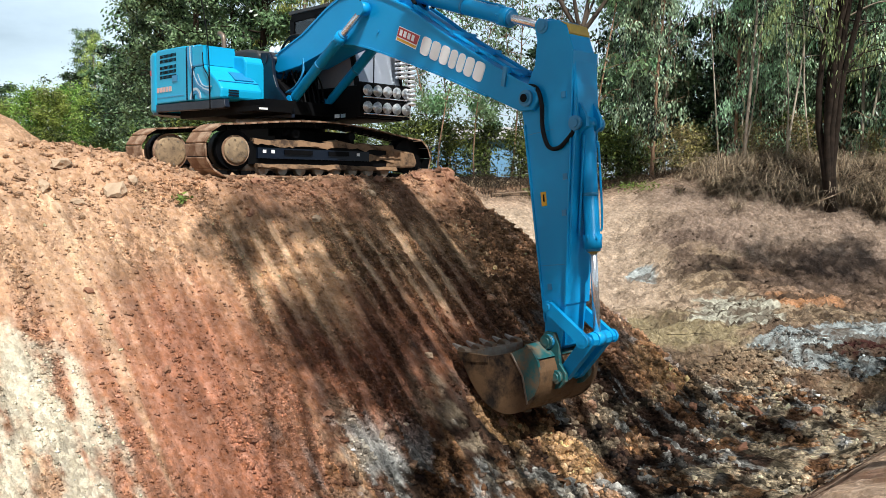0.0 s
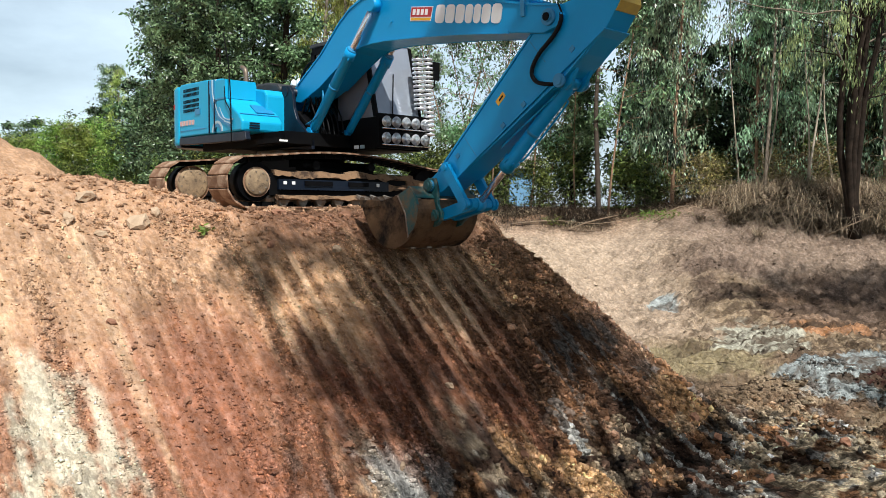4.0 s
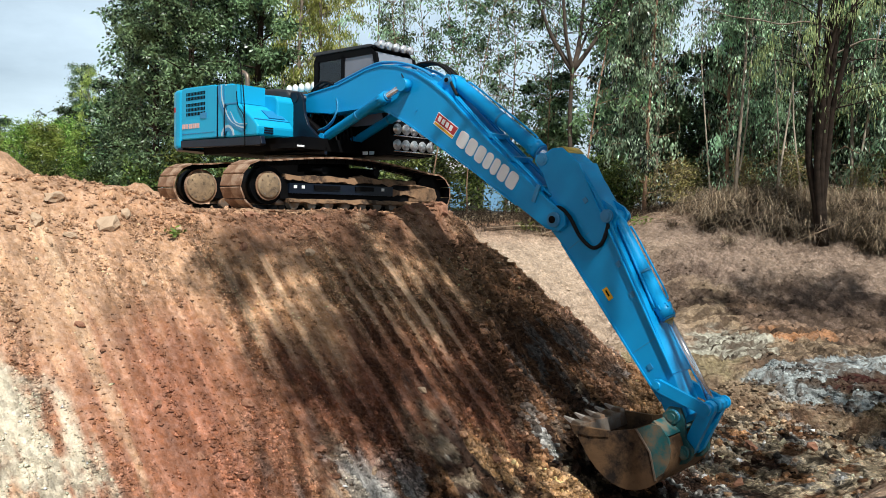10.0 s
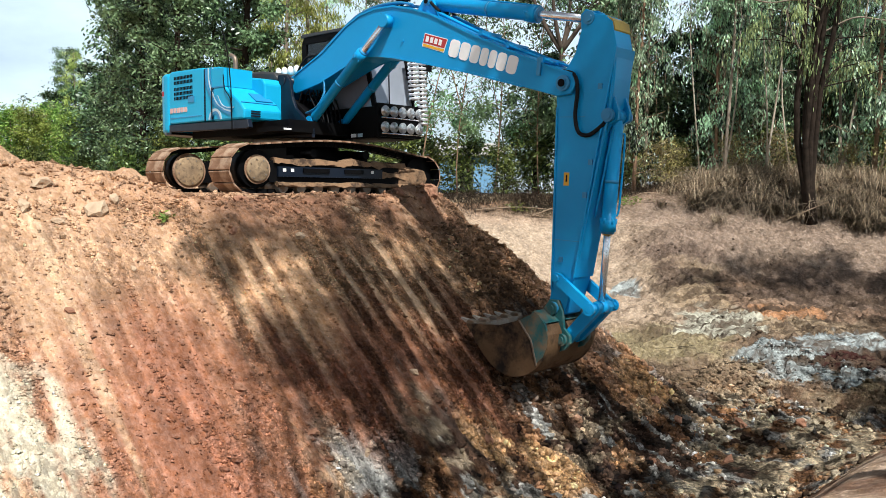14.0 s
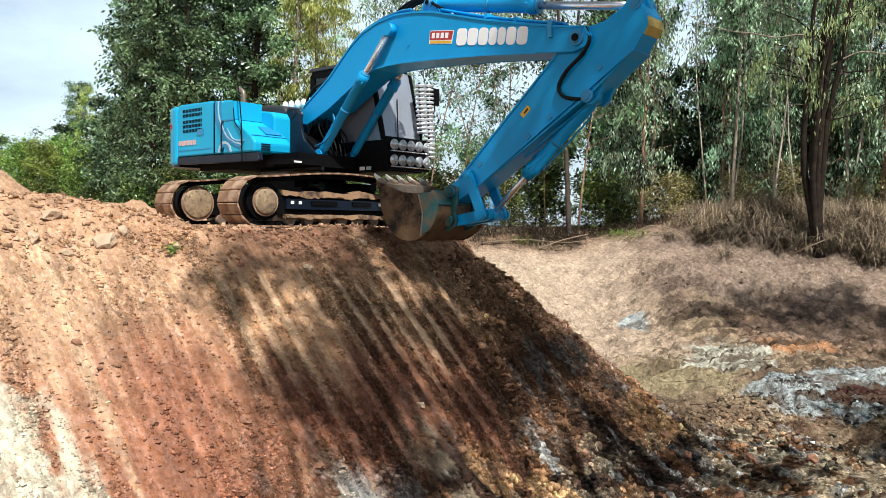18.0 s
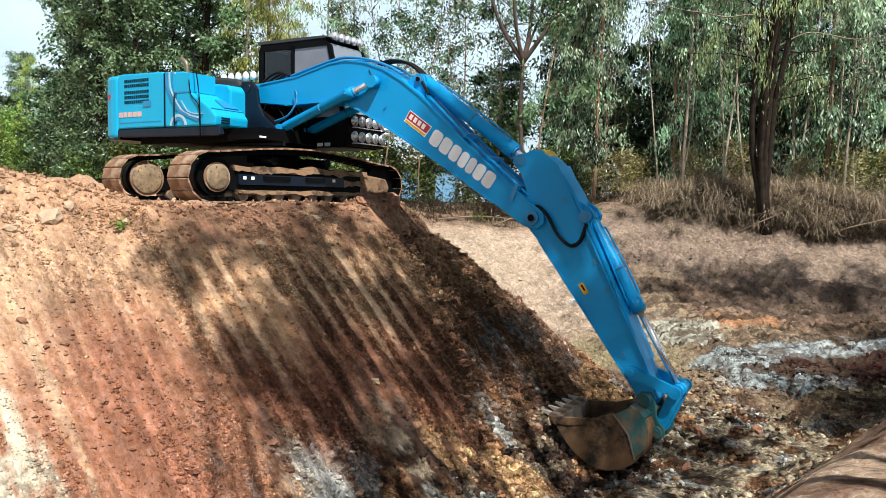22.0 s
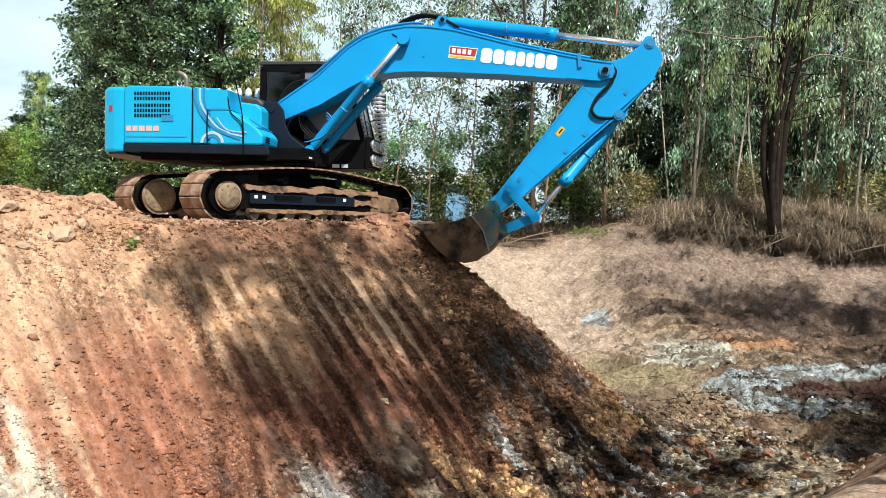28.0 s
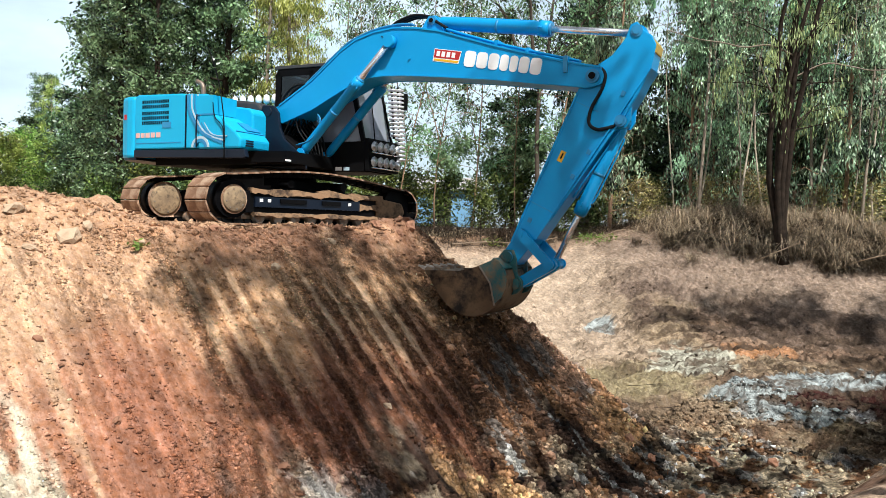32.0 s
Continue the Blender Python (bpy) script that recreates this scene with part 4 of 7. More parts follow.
        add_tube(bm, [(x, y - 0.2, 0.16), (x, y + 0.2, 0.16)], 0.09, 14)
        part("track_roller", bm, STEEL, fr)
    for x in (-0.55, 0.55):
        bm = bmesh.new()
        add_tube(bm, [(x, y - 0.15, 0.73), (x, y + 0.15, 0.73)], 0.07, 12)
        part("carrier_roller", bm, BLACK, fr)
    first = None
    for i in range(SHOE_PITCH_N):
        px, pz, a = track_loop(i / SHOE_PITCH_N)
        m = pose(px, y, pz, 0, a, 0)
        if first is None:
            first = part("track_shoe", shoe_mesh(), TRACK, fr, m=m)
            first.data.materials.append(BLACK)
            o = first
        else:
            o = share("track_shoe", first, m, fr)
        shoes.append((o, i, y))
    return fr


def mud_strip(x0, x1, y, out, z, h):
    """A lumpy ridge of dried mud on a ledge."""
    bm = bmesh.new()
    n = 46
    rows = []
    for i in range(n):
        x = x0 + (x1 - x0) * i / (n - 1)
        k = h * (0.3 + 1.3 * abs(noise.noise((x * 2.3, y, 3))) + 0.4 * abs(noise.noise((x * 9.0, y, 5))))
        w = 0.035 + 0.03 * abs(noise.noise((x * 5.0, y, 9)))
        rows.append([bm.verts.new(p) for p in ((x, y - out * 0.12, z - 0.03), (x, y - out * 0.08, z + k), (x, y + out * w * 0.4, z + k * 0.7), (x, y + out * w, z - 0.02 - 0.22 * h / 0.07 * 0.5 * abs(noise.noise((x * 2.9, y, 12))) - 0.05 * abs(noise.noise((x * 13.0, y, 15)))))])
    for a, b in zip(rows, rows[1:]):
        for j in range(3):
            bm.faces.new((a[j], b[j], b[j + 1], a[j + 1]))
    bm.faces.new(rows[0])
    bm.faces.new(rows[-1][::-1])
    bm.faces.new([r[0] for r in rows][::1] + [r[3] for r in rows][::-1])
    return bm


def make_undercarriage():
    bm = bmesh.new()
    add_box(bm, -0.75, 0.75, -0.75, 0.75, 0.50, 0.82)
    for x in (-0.62, 0.62):
        add_box(bm, x - 0.16, x + 0.16, -1.0, 1.0, 0.42, 0.70)
    bevel_all(bm, 0.03)
    add_tube(bm, [(0, 0, 0.80), (0, 0, 0.98)], 0.72, 40)
    part("car_body", bm, BLACK, excavator, "black centre frame under the turntable")
    bm = bmesh.new()
    add_tube(bm, [(0, 0, 0.90), (0, 0, 1.0)], 0.80, 48)
    part("slewing_ring", bm, STEEL, excavator)
    make_track(-1.10, "right")
    make_track(1.10, "left")


make_undercarriage()


# -- upper body, which slews --
def make_upper():
    up = part("upper_body", box(-1.95, 0.98, -0.95, 0.98, 1.06, 1.27, 0.02), BLACK, excavator, "slewing deck in black")

    def sub(name, bm, mt, label="", smooth=False):
        return part(name, bm, mt, up, label, smooth)

    # counterweight with a rounded back
    rear = [(-2.05, -1.36), (-2.22, -1.36), (-2.38, -1.31), (-2.50, -1.15), (-2.68, -0.70), (-2.74, -0.25), (-2.74, 0.25), (-2.68, 0.70), (-2.50, 1.15), (-2.38, 1.31), (-2.22, 1.36), (-2.05, 1.36)]
    bm = prism(rear, 1.14, 2.24, 0.0, "z")
    bevel_all(bm, 0.07, 3, 50)
    sub("counterweight", bm, CYAN, "bright cyan counterweight with rounded corners")
    sub("counterweight_skirt", prism([(u * 0.985, v * 0.985) for u, v in rear], 1.12, 1.16, 0.0, "z"), NAVY)
    sub("reflector", box(-2.31, -2.25, -1.353, -1.30, 1.83, 1.92, 0.004), RED, "small red reflector")
    # right hand body: louvred door and front tank box
    sub("side_door", prism([(-2.04, 1.30), (-0.86, 1.30), (-0.86, 2.19), (-0.93, 2.23), (-1.97, 2.25), (-2.04, 2.21)], -1.36, -0.75, 0.025), CYAN, "cyan louvred side door")
    sub("side_panel", prism([(-0.85, 1.30), (-0.34, 1.30), (-0.34, 2.13), (-0.40, 2.20), (-0.85, 2.22)], -1.355, -0.72, 0.025), CYAN)
    tank = prism([(-0.56, 1.28), (0.34, 1.28), (0.36, 1.44), (0.24, 1.57), (-0.05, 1.76), (-0.25, 1.86), (-0.56, 1.86)], -1.375, -0.62, 0.035)
    sub("tank_cover", tank, CYAN, "cyan sloping tank cover with swirl stripes")
    sub("hood_box", box(-0.60, -0.24, -1.37, -0.80, 1.86, 2.17, 0.05, 3), CYAN)
    sub("deck_box", prism([(-0.34, 1.30), (0.12, 1.30), (0.12, 1.93), (0.04, 2.02), (-0.34, 2.07)], -0.80, -0.40, 0.03), CYAN)
    sub("engine_cover", prism([(-1.9, 2.0), (0.02, 2.0), (0.05, 2.08), (-0.05, 2.17), (-0.4, 2.22), (-1.9, 2.26)], -0.50, 0.3, 0.05), GREY, "dark grey rounded engine cover")
    sub("left_body", box(-2.04, -0.36, 0.30, 1.34, 1.26, 2.22, 0.04), CYAN, "cyan body panel behind the cab")
    # skirts
    sub("side_skirt", prism([(-2.05, 1.16), (0.40, 1.12), (0.46, 1.14), (0.42, 1.27), (-2.05, 1.29)], -1.365, -1.27, 0.012), NAVY, "black skirt below the side door")
    # louvres, in rows of slots
    for row in range(5):
        for k in range(13):
            x = -1.86 + k * 0.049
            z = 2.145 - row * 0.083 - (0.03 if row > 1 else 0)
            sub("louvre", box(x, x + 0.03, -1.366, -1.352, z - 0.056, z, 0.0), BLACK)
    # panel joint, latch, name plate and badges as plain bars
    sub("panel_joint", box(-0.862, -0.850, -1.366, -1.34, 1.31, 2.2), NAVY)
    sub("latch", box(-1.38, -1.18, -1.372, -1.35, 1.66, 1.76, 0.006), DARK_CYAN)
    x = -2.0
    for wd in (0.085, 0.085, 0.095, 0.095, 0.095):
        sub("name_plate_bar", box(x, x + wd, -1.368, -1.352, 1.50, 1.585, 0.004), ORANGE)
        x += wd + 0.03
    sub("panel_rib", box(-2.0, -0.95, -1.366, -1.35, 1.40, 1.412), DARK_CYAN)
    # swirl stripes down the side
    for off, wd, mt in ((0.0, 0.05, DARK_CYAN), (0.075, 0.028, STRIPE), (0.14, 0.03, DARK_CYAN), (0.21, 0.018, STRIPE)):
        pts = curve_points([(-0.80 + off, -1.362, 2.20), (-0.78 + off, -1.362, 1.95), (-0.62 + off, -1.372, 1.70), (-0.40 + off * 0.8, -1.382, 1.52), (-0.02 + off * 0.5, -1.382, 1.38 + off * 0.5)], 7)
        bm = bmesh.new()
        prev = None
        for p, q in zip(pts, pts[1:] + pts[-1:]):
            d = (q - p) if (q - p).length > 1e-6 else d
            nrm = Vector((-d.z, 0, d.x)).normalized() * wd * 0.5
            cur = [bm.verts.new(p + nrm + Vector((0, -0.004, 0))), bm.verts.new(p - nrm + Vector((0, -0.004, 0))), bm.verts.new(p - nrm + Vector((0, 0.02, 0))), bm.verts.new(p + nrm + Vector((0, 0.02, 0)))]
            if prev:
                for j in range(4):
                    bm.faces.new((prev[j], prev[(j + 1) % 4], cur[(j + 1) % 4], cur[j]))
            prev = cur
        sub("stripe", bm, mt)
    for r0, r1, mt in ((0.20, 0.155, STRIPE), (0.15, 0.10, DARK_CYAN)):
        bm = bmesh.new()
        prev = None
        for k in range(17):
            a = math.pi * (0.02 + 0.96 * k / 16)
            cur = [bm.verts.new((-0.50 + rr_ * math.cos(a), yy, 1.30 + rr_ * math.sin(a))) for rr_, yy in ((r0, -1.383), (r1, -1.383), (r1, -1.35), (r0, -1.35))]
            if prev:
                for j in range(4):
                    bm.faces.new((prev[j], prev[(j + 1) % 4], cur[(j + 1) % 4], cur[j]))
            prev = cur
        sub("arch_stripe", bm, mt)
    for z in (1.325, 1.365, 1.405):
        sub("grille_slot", box(0.335, 0.366, -1.24, -1.06, z, z + 0.02), NAVY)
    sub("access_panel", prism([(-0.01, 1.742), (0.21, 1.598), (0.217, 1.609), (-0.003, 1.753)], -1.04, -0.70), DARK_CYAN, "darker inset access panel")
    sub("panel_crease", prism([(0.243, 1.568), (0.253, 1.557), (0.262, 1.565), (0.252, 1.576)], -1.36, -0.64), DARK_CYAN)
    sub("hood_edge", box(-0.60, -0.22, -1.38, -1.36, 1.845, 1.87), DARK_CYAN)
    # exhaust, whip rod, handrails
    sub("exhaust_pipe", tube(curve_points([(-1.42, -0.35, 2.25), (-1.42, -0.35, 2.48), (-1.46, -0.35, 2.58), (-1.58, -0.35, 2.64)], 5), 0.045, 12), STEEL, "grey curved exhaust pipe")
    sub("whip_rod", tube(curve_points([(0.04, -1.40, 1.12), (0.03, -1.40, 1.6), (-0.03, -1.38, 1.95), (-0.18, -1.34, 2.45), (-0.44, -1.30, 2.98)], 6), [0.010] * 24 + [0.006], 7), BLACK, "thin black rod aerial")
    sub("handrail", tube(curve_points([(-0.58, -1.385, 1.32), (-0.585, -1.392, 1.6), (-0.58, -1.385, 1.86)], 4), 0.012, 7), NAVY)
    sub("cable_strap", tube(curve_points([(-0.24, -1.38, 2.05), (-0.18, -1.39, 1.8), (0.0, -1.40, 1.62), (0.03, -1.40, 1.3)], 5), 0.008, 6), BLACK)
    # row of white lamp shells on the far side of the hood
    for k in range(7):
        bm = bmesh.new()
        x = -1.72 + 0.195 * k
        h = 2.46
        add_tube(bm, [(x, 0.85, 2.20), (x, 0.85, h - 0.08), (x, 0.85, h - 0.07), (x, 0.85, h), (x, 0.85, h + 0.07), (x, 0.85, h + 0.10)], [0.012, 0.012, 0.055, 0.065, 0.05, 0.012], 12)
        sub("work_lamp", bm, LAMP_WHITE, "white round work lamp")
    # boom foot bracket
    for y in (-0.46, 0.40):
        sub("boom_bracket", prism([(-0.20, 1.04), (0.98, 1.00), (0.98, 1.16), (0.84, 1.28), (0.52, 1.52), (0.42, 1.72), (0.38, 1.98), (0.28, 2.10), (0.05, 2.12), (-0.06, 1.98), (-0.20, 1.60)], y, y + 0.06, 0.008), NAVY, "dark boom foot bracket")
    bm = bmesh.new()
    add_tube(bm, [(PIN_X, -0.475, PIN_Z), (PIN_X, 0.475, PIN_Z)], 0.08, 20)
    sub("foot_pin", bm, NAVY)
    sub("swing_motor", prism([(0.1, 1.2), (0.9, 1.2), (0.8, 1.32), (0.25, 1.7), (0.1, 1.7)], -0.3, 0.3, 0.04), BLACK)
    for k in range(6):
        y = -0.25 + 0.09 * k
        sub("hydraulic_hose", tube(curve_points([(0.30, y, 1.55), (0.55 + 0.03 * (k % 3), y, 1.95), (0.62, y * 0.8, 1.7 + 0.04 * k), (0.85, y, 1.45 + 0.03 * k), (0.95, y, 1.2)], 5), 0.014, 7), RUBBER)
    for k in range(3):
        sub("hydraulic_hose", tube(curve_points([(0.75, -0.42 + 0.05 * k, 1.42), (1.05, -0.44 + 0.05 * k, 1.50 + 0.03 * k), (1.22, -0.40, 1.72 + 0.05 * k), (1.12, -0.34, 1.84 + 0.05 * k)], 5), 0.013, 7), DARK_CYAN)
    sub("front_deck", box(0.40, 1.05, -1.15, -0.50, 1.07, 1.15, 0.02), BLACK)
    sub("deck_label", box(1.046, 1.056, -1.1, -0.95, 1.09, 1.12), WHITE)
    sub("deck_label", box(1.05, 1.18, 0.335, 0.342, 1.04, 1.10), WHITE)
    sub("deck_label", box(1.22, 1.34, 0.335, 0.342, 1.04, 1.10), STRIPE)
    make_cab(sub)
    return up


def make_cab(sub):
    y0, y1 = 0.36, 1.34
    side = [(-0.34, 1.02), (1.62, 1.02), (1.66, 1.30), (1.60, 1.75), (1.30, 2.82), (1.18, 2.92), (-0.28, 2.92), (-0.34, 2.82)]
    # posts and sills round the openings on both sides
    for y in (y0, y1 - 0.05):
        sub("cab_side_lower", prism([(-0.34, 1.02), (1.62, 1.02), (1.655, 1.26), (1.635, 1.55), (-0.34, 1.55)], y, y + 0.05, 0.01), BLACK, "black cab wall")
        sub("cab_post", prism([(-0.34, 1.55), (-0.24, 1.55), (-0.22, 2.85), (-0.34, 2.82)], y, y + 0.05), BLACK)
        sub("cab_post", prism([(0.42, 1.55), (0.50, 1.55), (0.50, 2.85), (0.42, 2.85)], y, y + 0.05), BLACK)
        sub("cab_post", prism([(1.55, 1.55), (1.635, 1.55), (1.32, 2.80), (1.22, 2.84)], y, y + 0.05), BLACK)
        sub("cab_header", prism([(-0.34, 2.78), (1.26, 2.78), (1.18, 2.92), (-0.28, 2.92)], y, y + 0.05), BLACK)
        sub("cab_window", prism([(-0.24, 1.55), (0.43, 1.55), (0.43, 2.80), (-0.23, 2.80)], y + 0.02, y + 0.028), GLASS, "dark tinted cab window")
        sub("cab_window", prism([(0.49, 1.55), (1.57, 1.55), (1.25, 2.80), (0.49, 2.80)], y + 0.02, y + 0.028), GREY_PANE, "grey film-tinted cab window")
    sub("cab_roof", prism([(-0.36, 2.905), (1.22, 2.905), (1.26, 2.925), (1.18, 2.955), (-0.30, 2.97), (-0.36, 2.95)], y0 - 0.015, y1 + 0.015, 0.01), GREY, "dark cab roof")
    sub("cab_rear", box(-0.33, -0.29, y0 + 0.05, y1 - 0.05, 1.02, 2.0, 0.0), BLACK)
    sub("cab_window", box(-0.32, -0.312, y0 + 0.05, y1 - 0.05, 2.0, 2.85), GLASS)
    sub("cab_front_lower", box(1.60, 1.65, y0 + 0.05, y1 - 0.05, 1.02, 1.52, 0.01), BLACK)
    sub("windscreen", prism([(1.615, 1.52), (1.625, 1.52), (1.28, 2.82), (1.27, 2.82)], y0 + 0.05, y1 - 0.05), WINDSCREEN_GREY, "large sloping windscreen with silvery film")
    sub("cab_floor", box(-0.3, 1.6, y0 + 0.05, y1 - 0.05, 1.02, 1.10), BLACK)
    sub("seat", prism([(0.05, 1.1), (0.65, 1.1), (0.65, 1.5), (0.22, 1.55), (0.10, 2.2), (-0.05, 2.2), (0.02, 1.5)], 0.62, 1.08, 0.04), GREY, "empty dark operator seat")
    sub("wiper", tube([(1.63, 0.70, 1.6), (1.45, 0.85, 2.3)], 0.01, 6), BLACK)
    # round lamps in two rows on the front, in a black carrier
    sub("lamp_carrier", box(1.66, 1.73, 0.34, 1.40, 1.04, 1.60, 0.01), BLACK)
    for z in (1.09, 1.355):
        sub("carrier_bar", tube([(1.80, 0.36, z), (1.80, 1.38, z)], 0.012, 8), CHROME, "bright chrome bar")
    for z in (1.20, 1.465):
        for k in range(5):
            y = 0.46 + k * 0.205
            bm = bmesh.new()
            add_tube(bm, [(1.72, y, z), (1.76, y, z), (1.79, y, z), (1.785, y, z), (1.76, y, z)], [0.05, 0.085, 0.095, 0.085, 0.03], 16)
            sub("round_lamp", bm, LAMP, "round chrome work lamp")
            bm = bmesh.new()
            add_tube(bm, [(1.787, y, z), (1.797, y, z), (1.803, y, z)], [0.084, 0.06, 0.01], 16)
            sub("lamp_lens", bm, LAMP_GLASS)
    # two stacks of chrome rings up the corner of the cab
    for y, z0, n in ((1.18, 1.72, 12), (1.40, 1.30, 18)):
        sub("stack_rod", tube([(1.74, y, z0 - 0.05), (1.66, y, z0 + n * 0.075)], 0.02, 8), BLACK)
        for k in range(n):
            z = z0 + k * 0.075
            x = 1.76 - 0.08 * k / n
            bm = bmesh.new()
            add_tube(bm, [(x, y, z - 0.016), (x, y, z - 0.006), (x, y, z + 0.026), (x, y, z + 0.034)], [0.055, 0.098, 0.098, 0.055], 14)
            sub("chrome_ring", bm, LAMP, "chrome ring of a lamp stack")
    for k in range(5):
        bm = bmesh.new()
        y = 0.50 + k * 0.18
        add_tube(bm, [(1.18, y, 2.95), (1.34, y, 2.95), (1.36, y, 2.95), (1.34, y, 2.95)], [0.05, 0.075, 0.07, 0.03], 12)
        sub("roof_lamp", bm, LAMP, "roof lamp on the cab front")
    sub("mirror_arm", tube(curve_points([(1.5, 1.36, 2.0), (1.72, 1.5, 2.1), (1.74, 1.52, 2.3)], 4), 0.012, 6), BLACK)
    sub("mirror", box(1.70, 1.76, 1.44, 1.62, 2.25, 2.55, 0.02), BLACK, "black side mirror")


upper = make_upper()


# -- boom --
def make_boom():
    top = [(0.10, 0.13), (0.82, 0.50), (1.40, 0.91), (1.70, 1.06), (2.05, 1.14), (2.45, 1.16), (2.85, 1.10), (3.25, 1.00), (4.17, 0.65), (5.09, 0.335), (5.54, 0.20), (5.83, 0.13)]
    tip = [(5.90, 0.0), (5.83, -0.13), (5.62, -0.165)]
    bot = [(5.05, -0.05), (4.12, 0.13), (3.18, 0.28), (2.55, 0.37), (2.21, 0.40), (1.95, 0.40), (1.70, 0.35), (1.40, 0.24), (0.76, -0.03), (0.16, -0.20), (-0.10, -0.13), (-0.13, 0.05)]
    bm = prism(top + tip + bot, -0.27, 0.27, 0.0)
    bevel_all(bm, 0.014, 2, 30)
    b = part("boom", bm, BLUE, excavator, "blue box-section boom, cranked in the middle")

    def sub(name, bm, mt, label=""):
        return part(name, bm, mt, b, label)

    # raised edges of top and bottom plates
    for y in (-0.285, 0.27):
        for line, w in ((top, 0.022), (bot[:9], 0.022)):
            bm = bmesh.new()
            for (u0, v0), (u1, v1) in zip(line, line[1:]):
                add_prism(bm, [(u0, v0 - w), (u1, v1 - w), (u1, v1 + 0.006), (u0, v0 + 0.006)] if line is top else [(u0, v0 - 0.006), (u1, v1 - 0.006), (u1, v1 + w), (u0, v0 + w)], y, y + 0.015)
            sub("edge_flange", bm, BLUE)
    # pins with collars
    for (u, v), r, half in ((BOOM_ROD_PIN, 0.085, 0.40), ((BOOM_L, 0.0), 0.10, 0.33), ((3.08, 1.20), 0.07, 0.20)):
        bm = bmesh.new()
        add_tube(bm, [(u, -half, v), (u, half, v)], r * 0.62, 20)
        for o in (-1, 1):
            add_tube(bm, [(u, o * (half - 0.10), v), (u, o * (half - 0.02), v)], r, 20)
        sub("pin", bm, DARK_CYAN)
        for o in (-1, 1):
            sub("pin_cap", tube([(u, o * (half - 0.02), v), (u, o * (half + 0.012), v)], r * 0.5, 16), BLACK)
    bm = bmesh.new()
    for y in (-0.16, 0.11):
        add_prism(bm, [(2.86, 1.06), (3.30, 0.94), (3.20, 1.18), (3.12, 1.28), (3.02, 1.28), (2.95, 1.20)], y, y + 0.05)
    sub("cylinder_bracket", bm, BLUE)
    # white lettering reduced to plain strokes, red badge
    make_mark(sub)
    # pipes and hoses on the back of the boom
    for y in (-0.20, -0.14, 0.12, 0.18):
        pts = curve_points([(0.55, y, 0.40), (1.38, y, 0.97), (1.72, y, 1.12), (2.1, y, 1.20), (2.5, y, 1.215), (2.75, y, 1.18)], 5)
        sub("steel_pipe", tube(pts, 0.018, 7), DARK_CYAN)
        pts = curve_points([(3.35, y, 1.02), (4.2, y, 0.69), (5.1, y, 0.385), (5.5, y, 0.26)], 4)
        sub("steel_pipe", tube(pts, 0.018, 7), BLUE)
    for y in (-0.08, 0.0, 0.08):
        sub("rubber_hose", tube(curve_points([(2.2, y, 1.18), (2.40, y, 1.30), (2.70, y, 1.36), (2.98, y, 1.30), (3.15, y * 2, 1.18), (3.35, y * 2.2, 1.04)], 6), 0.024, 8), RUBBER, "black rubber hose looping over the boom")
    for u, v in ((4.2, 0.68), (4.7, 0.50), (5.32, 0.29)):
        sub("pipe_clamp", box(u - 0.03, u + 0.03, -0.22, 0.22, v - 0.02, v + 0.05, 0.005), BLUE)
    sub("work_lamp_bracket", box(5.28, 5.34, -0.30, -0.26, 0.10, 0.34, 0.006), DARK_CYAN)
    sub("boss", tube([(2.72, -0.275, 0.62), (2.72, -0.29, 0.62)], 0.02, 10), BLUE)
    sub("grease_line", tube(curve_points([(2.2, -0.276, 1.05), (2.30, -0.28, 0.98), (2.38, -0.285, 0.93)], 4), 0.008, 6), RUBBER)
    # hoses at the boom foot
    for k in range(4):
        y = -0.22 + 0.12 * k
        sub("rubber_hose", tube(curve_points([(0.10, y, -0.05), (0.12, y, 0.20), (0.35, y, 0.42), (0.62, y, 0.45)], 5), 0.022, 7), RUBBER)
    return b


